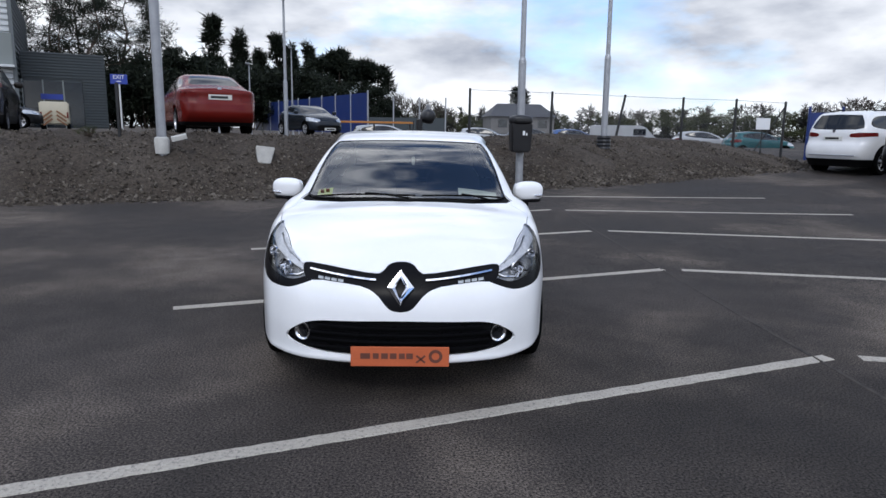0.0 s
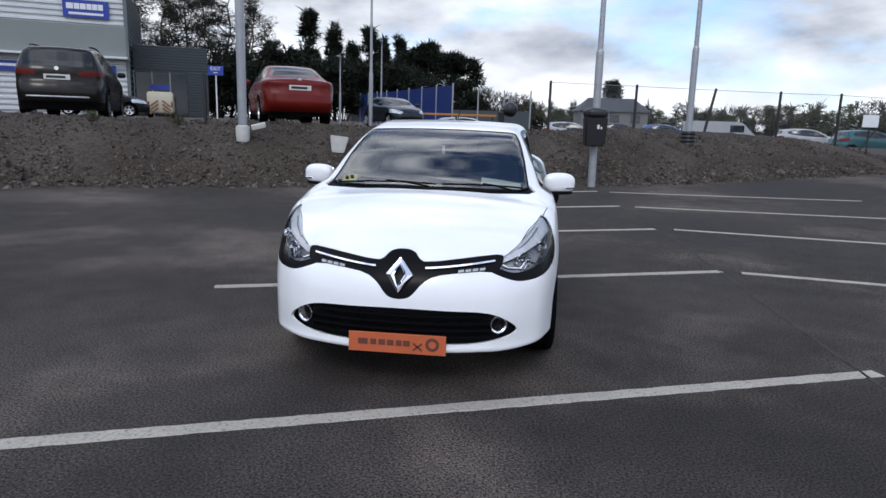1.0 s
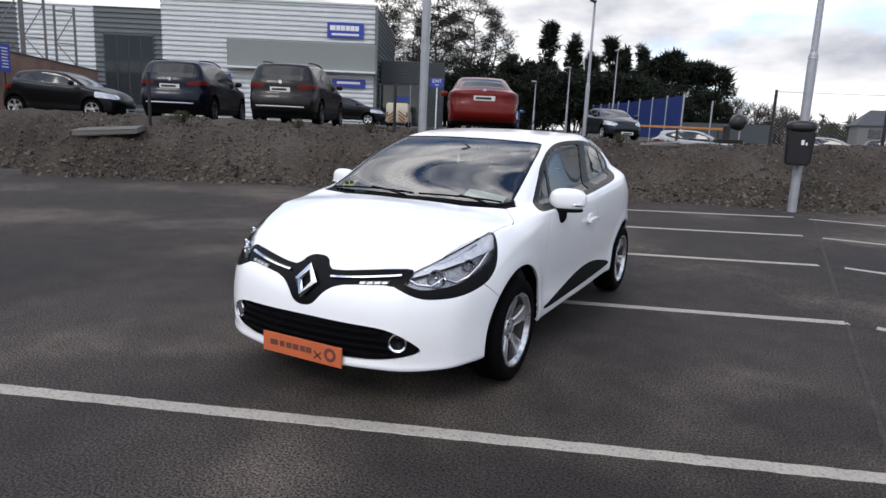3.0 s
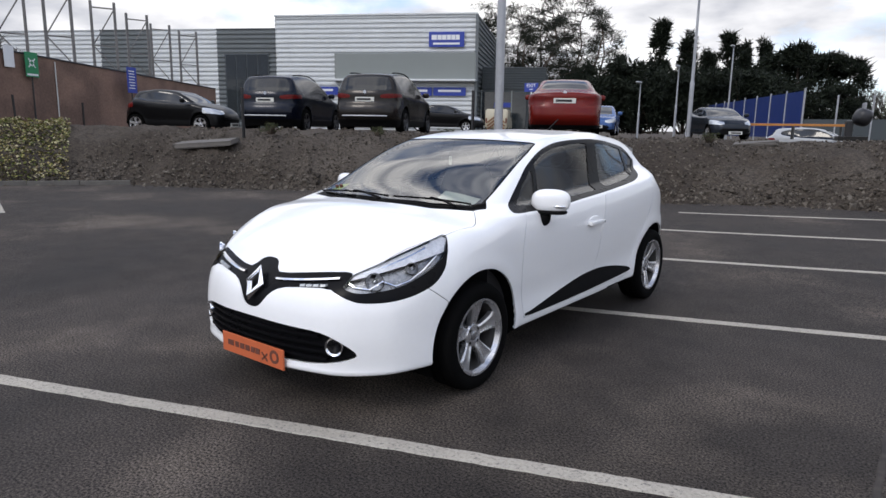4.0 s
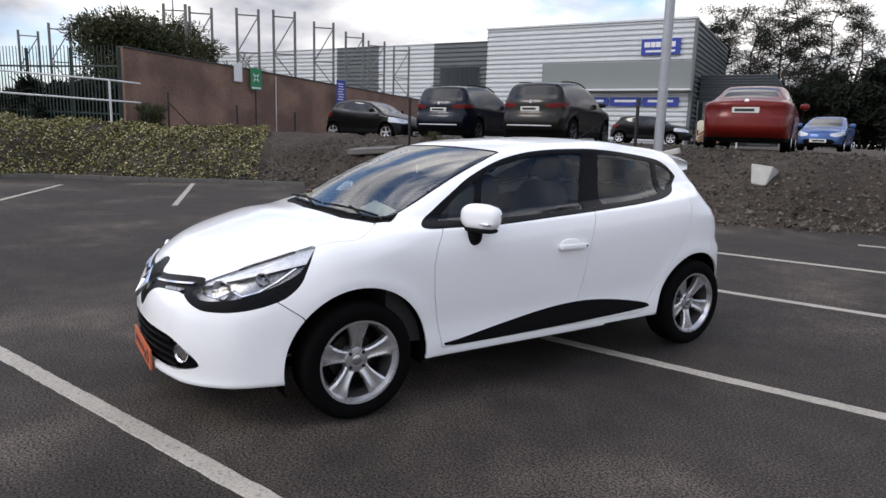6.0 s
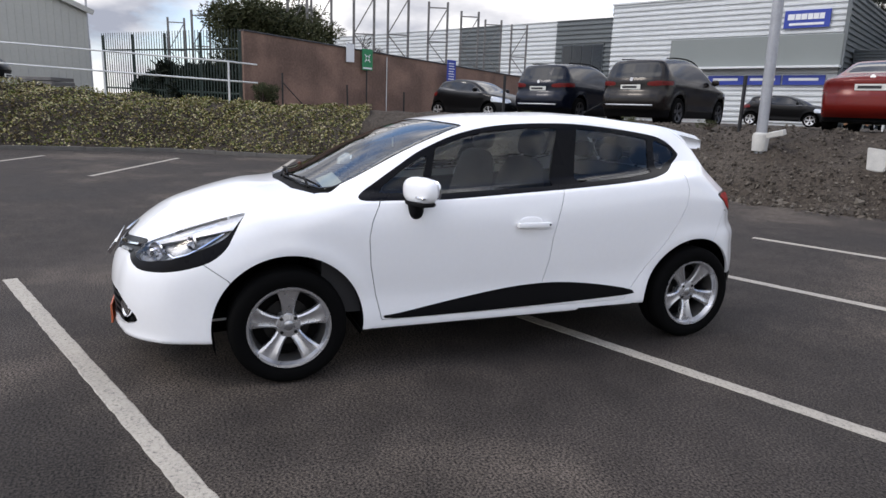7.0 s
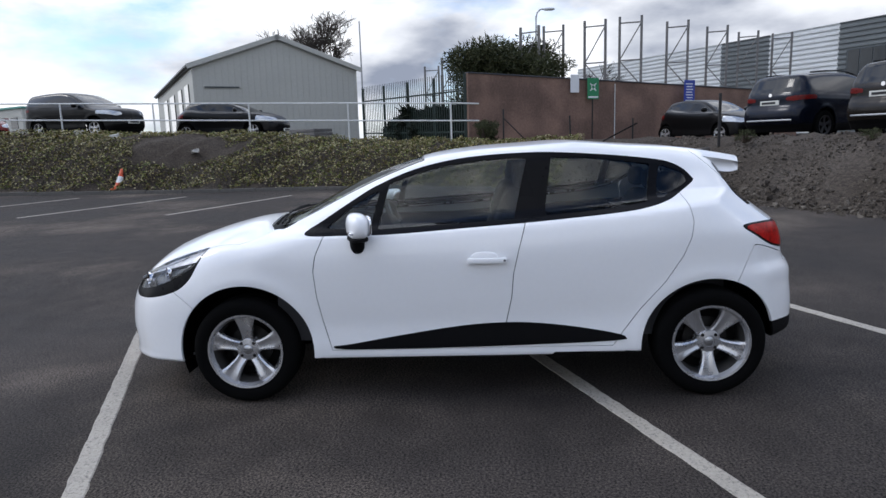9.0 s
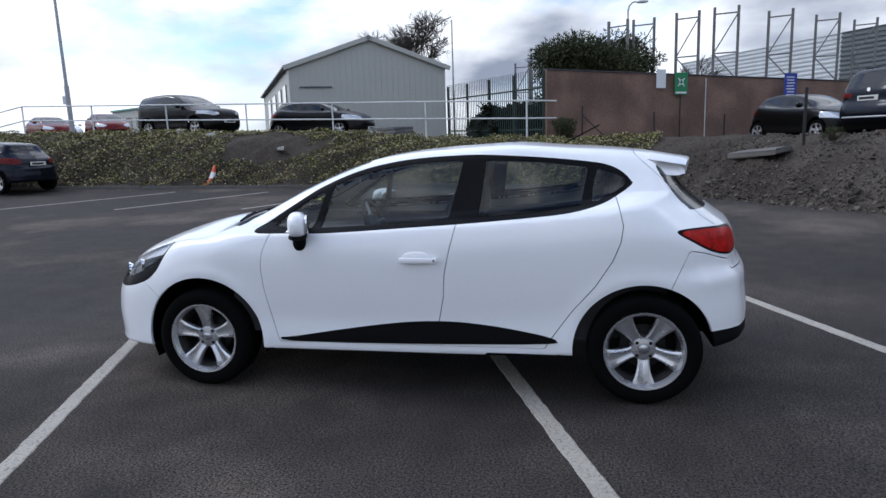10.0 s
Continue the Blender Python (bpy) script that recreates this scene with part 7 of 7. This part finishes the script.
def stones(n, test, box_, smin, smax):
    p = scatter(n, test, *box_)
    z = land(p[:, 0], p[:, 1])
    base = np.array([(1, 0, 0), (-1, 0, 0), (0, 1, 0), (0, -1, 0), (0, 0, 1), (0, 0, -1)], float)
    faces = np.array([(0, 2, 4), (2, 1, 4), (1, 3, 4), (3, 0, 4), (2, 0, 5), (1, 2, 5), (3, 1, 5), (0, 3, 5)])
    V, F = [], []
    s = smin + (smax - smin) * rng.random(n) ** 2.2
    for i in range(n):
        q = Euler(rng.uniform(0, 6.28, 3)).to_matrix()
        sc = s[i] * rng.uniform(.6, 1.2, 3)
        pts = base * sc + rng.uniform(-.25, .25, (6, 3)) * s[i]
        pts = pts @ np.array(q)
        V.append(pts + np.array([p[i, 0], p[i, 1], z[i] + s[i] * .25]))
        F.append(faces + 6 * i)
    return np.concatenate(V), np.concatenate(F)


bank_right = lambda x, y, d: (d > -.15) & (d < 3.2) & (x > -13.5) & (rng.random(len(x)) < np.where(d < .9, 1.0, .45)) & (rough(x, y, 1.3, 5) > -.55)
V, F = stones(22000, bank_right, (-13.5, 12.5, 1, 18), .010, .044)
tagged(mesh_ob("loose_stones", V.tolist(), F.tolist(), M_STONES, smooth=False), "loose grey and brown stones over the bank", "gravel", kind="stuff")
V, F = stones(1500, lambda x, y, d: (d > -.25) & (d < .5) & (x > -13.5), (-13.5, 12.5, 1, 18), .03, .085)
tagged(mesh_ob("bank_rubble", V.tolist(), F.tolist(), M_STONES, smooth=False), "larger rubble gathered at the foot of the bank", "gravel", kind="stuff")


def leaves(n, test, box_, size, lift):
    p = scatter(n, test, *box_)
    z = land(p[:, 0], p[:, 1]) + rng.uniform(0, lift, n) * (.4 + .6 * np.clip(rough(p[:, 0], p[:, 1], 2.2, 1) + .5, 0, 1))
    V, F = np.zeros((n * 5, 3)), []
    for i in range(n):
        q = np.array(Euler((rng.uniform(-.9, .9), rng.uniform(-.9, .9), rng.uniform(0, 6.28))).to_matrix())
        s = size * rng.uniform(.6, 1.35)
        pts = np.array([(0, -1, 0), (.62, -.1, .12), (.30, .8, 0), (-.30, .8, 0), (-.62, -.1, .12)]) * s
        V[5 * i:5 * i + 5] = pts @ q + np.array([p[i, 0], p[i, 1], z[i]])
        F.append((5 * i, 5 * i + 1, 5 * i + 2, 5 * i + 3, 5 * i + 4))
    return V, F


planted = lambda x, y, d: (d > .12) & (d < 2.7) & (y < 2.5 - (x + 13) * .5) & (np.hypot(x + 16.0, (y + 8.9) * .55) > .8) & (rough(x, y, 1.7, 3) > -.75)
V, F = leaves(44000, planted, (-19, -11, -22, 4.5), .033, .16)
tagged(mesh_ob("ground_cover", V.tolist(), F, M_IVY, smooth=False), "low green and straw-coloured ground cover with dead leaves", "ground cover", kind="stuff")


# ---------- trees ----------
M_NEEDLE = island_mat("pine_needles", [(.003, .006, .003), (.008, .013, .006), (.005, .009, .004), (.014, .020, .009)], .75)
M_SHRUB = island_mat("evergreen_leaves", [(.018, .026, .010), (.060, .066, .026), (.032, .042, .016), (.085, .082, .040)], .7)
M_BARK = mat("pine_bark", (.055, .040, .030), .95, var=.35, scale=5, bump=.5)
M_TWIG = mat("bare_twigs", (.055, .046, .038), .9, var=.25, scale=4)


def blades(centres, radii, per, length, width, seed):
    """Clumps of pointed blades round the centres."""
    r = np.random.default_rng(seed)
    V, F = [], []
    for c, rad in zip(centres, radii):
        d = r.normal(size=(per, 3))
        d /= np.linalg.norm(d, axis=1)[:, None]
        d[:, 2] = d[:, 2] * .8 + .15
        o = np.array(c) + d * np.array(rad) * r.random((per, 1)) ** .45
        t = np.cross(d, r.normal(size=(per, 3)))
        t /= np.linalg.norm(t, axis=1)[:, None]
        e = d * .7 + r.normal(size=(per, 3)) * .5
        ln = length * r.uniform(.6, 1.3, (per, 1))
        k = len(V) * per * 3
        V.append(np.stack([o - t * width / 2, o + t * width / 2, o + e * ln], 1).reshape(-1, 3))
        F += [(k + 3 * i, k + 3 * i + 1, k + 3 * i + 2) for i in range(per)]
    return np.concatenate(V), F


def tree_thing(name, label, kind_, h, seed):
    """A tree of height h at the origin."""
    r = np.random.default_rng(seed)
    t = thing(name, Matrix(), label, "tree", kind_)
    return t, r


def scots_pine(h, seed):
    t, r = tree_thing("pine_tree", "tall dark pine with a bare trunk and ragged open crown", "pine trees", h, seed)
    bm = bmesh.new()
    path = [Vector((r.normal() * .12 * i, r.normal() * .12 * i, h * i / 6)) for i in range(7)]
    for i in range(6):
        tube(bm, path[i], path[i + 1], .17 * (1 - i / 7), .17 * (1 - (i + 1) / 7), 7)
    cs, rs = [], []
    for k in range(20):
        u = .38 + .6 * (k / 19)
        p = path[min(5, int(u * 6))].lerp(path[min(6, int(u * 6) + 1)], (u * 6) % 1)
        a = r.uniform(0, 6.28)
        ln = h * .20 * (1.12 - u) * 1.8 * r.uniform(.5, 1.2) + .4
        q = p + Vector((math.cos(a) * ln, math.sin(a) * ln, ln * r.uniform(.0, .5)))
        tube(bm, p, q, .045, .015, 5)
        for s in (.55, .82, 1.05):
            if r.random() < .74:
                c = p.lerp(q, s) + Vector((r.normal() * .2, r.normal() * .2, r.normal() * .2))
                cs.append(c)
                w = r.uniform(.45, .95)
                rs.append((w, w, w * .55))
    cs.append(path[6]), rs.append((.5, .5, .5))
    part("trunk", bm, M_BARK, t, "bare brown trunk and limbs", True, 80)
    V, F = blades(cs, rs, 78, .31, .068, seed)
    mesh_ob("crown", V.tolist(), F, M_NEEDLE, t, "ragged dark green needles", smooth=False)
    return t


def dense_conifer(h, seed, wide=.085):
    t, r = tree_thing("conifer_tree", "dense dark conifer with an uneven outline", "conifers", h, seed)
    bm = bmesh.new()
    tube(bm, (0, 0, 0), (0, 0, h * .96), .2, .03, 7)
    cs, rs = [], []
    for k in range(64):
        u = r.uniform(.12, 1.0) ** .8
        w = h * wide * (1 - .62 * u ** 2.2) * r.uniform(.45, 1.0)
        a = r.uniform(0, 6.28)
        cs.append(Vector((math.cos(a) * w, math.sin(a) * w, h * u)))
        q = r.uniform(.35, .62)
        rs.append((q, q, q * .9))
        if k % 3 == 0:
            tube(bm, (0, 0, h * u * .95), cs[-1], .03, .01, 4)
    part("trunk", bm, M_BARK, t, "dark trunk and limbs", True, 80)
    V, F = blades(cs, rs, 95, .36, .14, seed)
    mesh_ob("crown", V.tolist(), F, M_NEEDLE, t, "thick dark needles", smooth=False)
    return t


def shrub(w, h, seed, material, name="evergreen_shrub", label="dense dark evergreen undergrowth beneath the pines", per=95, leaf=1.0):
    t, r = tree_thing(name, label, "undergrowth", h, seed)
    bm = bmesh.new()
    cs, rs = [], []
    for k in range(34):
        c = Vector((r.uniform(-w, w), r.uniform(-w * .6, w * .6), h * r.uniform(.1, .92)))
        cs.append(c)
        q = r.uniform(.5, .95) * min(1, h / 3.5)
        rs.append((q, q, q * .8))
        if k % 4 == 0:
            tube(bm, (c.x * .3, c.y * .3, 0), c, .05, .012, 5)
    part("stem", bm, M_BARK, t)
    V, F = blades(cs, rs, per, leaf * .30 * min(1, h / 3.5), leaf * .15 * min(1, h / 3.5), seed)
    mesh_ob("crown", V.tolist(), F, material, t, "dense small leaves", smooth=False)
    return t


def bare_tree(h, seed, spread=.55, label="bare leafless tree with fine twigs", trunks=1, fine=5, thin=.008, kids=3):
    t, r = tree_thing("bare_tree", label, "bare trees", h, seed)
    V, F = [], []

    def stick(a, b, w0, w1):
        d = (b - a).normalized()
        n1 = d.orthogonal().normalized()
        n2 = d.cross(n1)
        k = len(V)
        for p, w in ((a, w0), (b, w1)):
            for an in (0, 2.09, 4.19):
                V.append(p + n1 * (w * math.cos(an)) + n2 * (w * math.sin(an)))
        for i in range(3):
            F.append((k + i, k + (i + 1) % 3, k + 3 + (i + 1) % 3, k + 3 + i))

    def grow(p, d, ln, w, depth):
        q = p + d * ln
        stick(p, q, w, w * .68)
        if depth == 0:
            return
        for _ in range(kids if depth > 1 else 4):
            e = (d + Vector((r.normal(), r.normal(), r.normal() * .6 + .12)) * spread).normalized()
            grow(p + d * ln * r.uniform(.55, 1.0), e, ln * r.uniform(.58, .82), max(thin, w * .58), depth - 1)
    for k in range(trunks):
        b = Vector((r.uniform(-1, 1) * (trunks > 1), r.uniform(-.6, .6) * (trunks > 1), 0))
        grow(b, Vector((r.normal() * .12, r.normal() * .12, 1)).normalized(), h * .30 * r.uniform(.85, 1.1), h * .016, fine)
    mesh_ob("trunk", V, F, M_TWIG, t, "bare branches and twigs", smooth=False)
    return t


def plant(proto, base_h, spots, z=1.2):
    for i, (x, y, h) in enumerate(spots):
        k = h / base_h
        m = pose(x, y, z, 0, 0, (i * 137) % 360)
        if i == 0:
            proto.matrix_basis = m @ Matrix.Diagonal((k, k, k, 1))
        else:
            c = copy_thing(proto, m)
            c.scale = (k, k, k)


plant(scots_pine(11.5, 1), 11.5, [(-31.5, 48.0, 11.1), (-28.2, 50.9, 11.0), (-27.3, 45.8, 9.1), (-24.5, 55.9, 10.9)])
plant(scots_pine(11.5, 2), 11.5, [(-28.7, 47.3, 10.7), (-24.8, 51.4, 11.4), (-30.6, 46.0, 10.0), (-21.9, 48.7, 9.6)])
plant(scots_pine(11.5, 3), 11.5, [(-25.0, 46.9, 11.0), (-27.8, 50.1, 9.4), (-25.0, 49.4, 9.6), (-19.9, 48.5, 6.2), (-33.8, 49.5, 10.1)])
plant(dense_conifer(9.5, 4), 9.5, [(-19.0, 55.8, 9.7), (-14.0, 59.1, 8.7), (-16.5, 62.6, 7.4), (-23.8, 58.3, 7.1)])
plant(dense_conifer(9.5, 5, 0.1), 9.5, [(-17.3, 58.3, 8.9), (-13.2, 61.3, 8.2), (-11.2, 59.7, 8.1), (-21.3, 57.1, 6.4), (-15.4, 57.4, 7.2), (-12.3, 57.6, 6.9)])
plant(dense_conifer(6.5, 6, .34), 6.5, [(-7.8, 56.2, 6.9), (-6.0, 58.4, 6.4), (-4.6, 60.5, 6.2), (-9.6, 58.0, 6.6)])
plant(dense_conifer(5.6, 12, .22), 5.6, [(12.0, 79.5, 5.6)])
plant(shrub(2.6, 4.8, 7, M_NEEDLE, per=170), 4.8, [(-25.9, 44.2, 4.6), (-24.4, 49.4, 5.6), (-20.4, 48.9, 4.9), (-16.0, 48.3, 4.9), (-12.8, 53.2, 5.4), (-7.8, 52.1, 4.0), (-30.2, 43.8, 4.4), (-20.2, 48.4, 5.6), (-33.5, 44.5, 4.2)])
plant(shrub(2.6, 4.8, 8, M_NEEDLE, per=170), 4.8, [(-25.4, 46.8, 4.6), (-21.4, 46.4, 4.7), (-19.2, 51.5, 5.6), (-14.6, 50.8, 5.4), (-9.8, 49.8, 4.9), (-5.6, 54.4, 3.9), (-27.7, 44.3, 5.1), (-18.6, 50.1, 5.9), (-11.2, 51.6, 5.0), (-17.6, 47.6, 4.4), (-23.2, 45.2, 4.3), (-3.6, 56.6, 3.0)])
plant(bare_tree(6, 9, .5, "leafless brown thicket of thin stems", 3, 4, .016), 6.0, [(-3.4, 60.6, 6.0), (-2.1, 62.6, 6.0), (-.7, 60.7, 5.3), (.7, 61.7, 5.2), (1.9, 62.6, 4.6), (-4.4, 58.6, 5.0)])
plant(bare_tree(5, 10, .6, "small leafless tree on the skyline", 1, 5, .018), 4.4, [(20.6, 77.2, 4.4), (34.8, 77.7, 5.0), (38.6, 73.8, 5.2), (39.3, 71.2, 5.2), (40.8, 63.6, 5.0), (43.2, 64.4, 4.6), (43.4, 62.0, 5.2), (43.0, 59.8, 5.5), (45.4, 60.6, 5.2), (31.0, 79.2, 4.6), (27.5, 78.5, 4.2), (24.0, 79, 4.0), (47.0, 57.0, 5.2), (16.8, 80, 3.6)])
plant(bare_tree(11.8, 11, .62, "large round leafless tree behind the shed", 1, 6, .012, 4), 8.2, [(-56.1, -13.1, 11.8)], 1.0)
plant(bare_tree(5.4, 13, .6, "thin leafless tree behind the wall", 1, 5, .012), 4.6, [(-31.4, 5.8, 5.2)])
plant(shrub(1.1, 4.4, 14, M_SHRUB, "evergreen_bush", "tall dark evergreen bush behind the brown wall", 480, .5), 4.4, [(-25.7, .4, 4.3), (-24.7, 1.5, 4.3), (-25.7, 2.7, 4.4), (-24.2, 3.3, 3.7)])
plant(shrub(.45, .7, 15, M_SHRUB, "wall_bush", "small dark bush at the foot of the brown wall", 240, .7), .7, [(-17.65, .75, .75)], 1.3)
plant(shrub(5.5, 2.6, 16, M_SHRUB, "distant_hedge", "low dark hedge along the far boundary", 160), 2.6, [(22 + 5.2 * i, 82 - 3.2 * i, 2.5 + .3 * (i % 3)) for i in range(8)] + [(4 + 5.5 * i, 84, 2.3) for i in range(3)] + [(-2, 66, 2.6)])
plant(shrub(1.0, 1.5, 18, M_NEEDLE, "hedge_bush", "low dark bush behind the palisade fence", 260, 1.3), 1.5,
      [(-24.9, -2.9, 1.1), (-23.6, -2.2, 1.4), (-22.4, -1.3, 1.5), (-21.4, -.7, 1.5), (-20.5, -.2, 1.3), (-23.0, .2, 1.6)])
# rough plants on the gravel
plant(shrub(.30, .30, 17, M_SHRUB, "weed_tuft", "small weed tuft on the gravel bank", 60), .30, [(-10.6, 6.3, .28), (-8.2, 7.6, .22), (-1.4, 10.8, .22), (-6.9, 8.6, .2)], 1.22)


# ---------- far woodland along the skyline ----------
M_FARWOOD = island_mat("far_woodland", [(.018, .020, .018), (.030, .030, .025), (.023, .025, .023), (.040, .037, .030)], .9)
wr = np.random.default_rng(31)
line = [(-8, 92), (4, 90), (14, 92), (24, 86), (34, 80), (46, 72), (58, 58), (66, 40)]
cs, rs = [], []
for (xa, ya), (xb, yb) in zip(line, line[1:]):
    for k in range(46):
        u = wr.random()
        top = 2.7 + .7 * math.sin(xa + 5 * u) + wr.uniform(-.3, .5)
        cs.append((xa + (xb - xa) * u, ya + (yb - ya) * u + wr.uniform(-1.5, 1.5), .2 + top * wr.random() ** .8))
        w = wr.uniform(.7, 1.3)
        rs.append((w, w, w * .7))
    for k in range(11):
        u = wr.random()
        h = wr.uniform(2.0, 3.8) * (1 if wr.random() < .45 else .7)
        for q in (.4, .6, .8, 1.0):
            cs.append((xa + (xb - xa) * u, ya + (yb - ya) * u, .4 + h * q))
            rs.append((.5 * (1.25 - q), .5 * (1.25 - q), .7))
V, F = blades(cs, rs, 46, .75, .16, 33)
tagged(mesh_ob("far_woodland", V.tolist(), F, M_FARWOOD, smooth=False), "dark leafless scrub and woodland along the skyline", "woodland", kind="stuff")
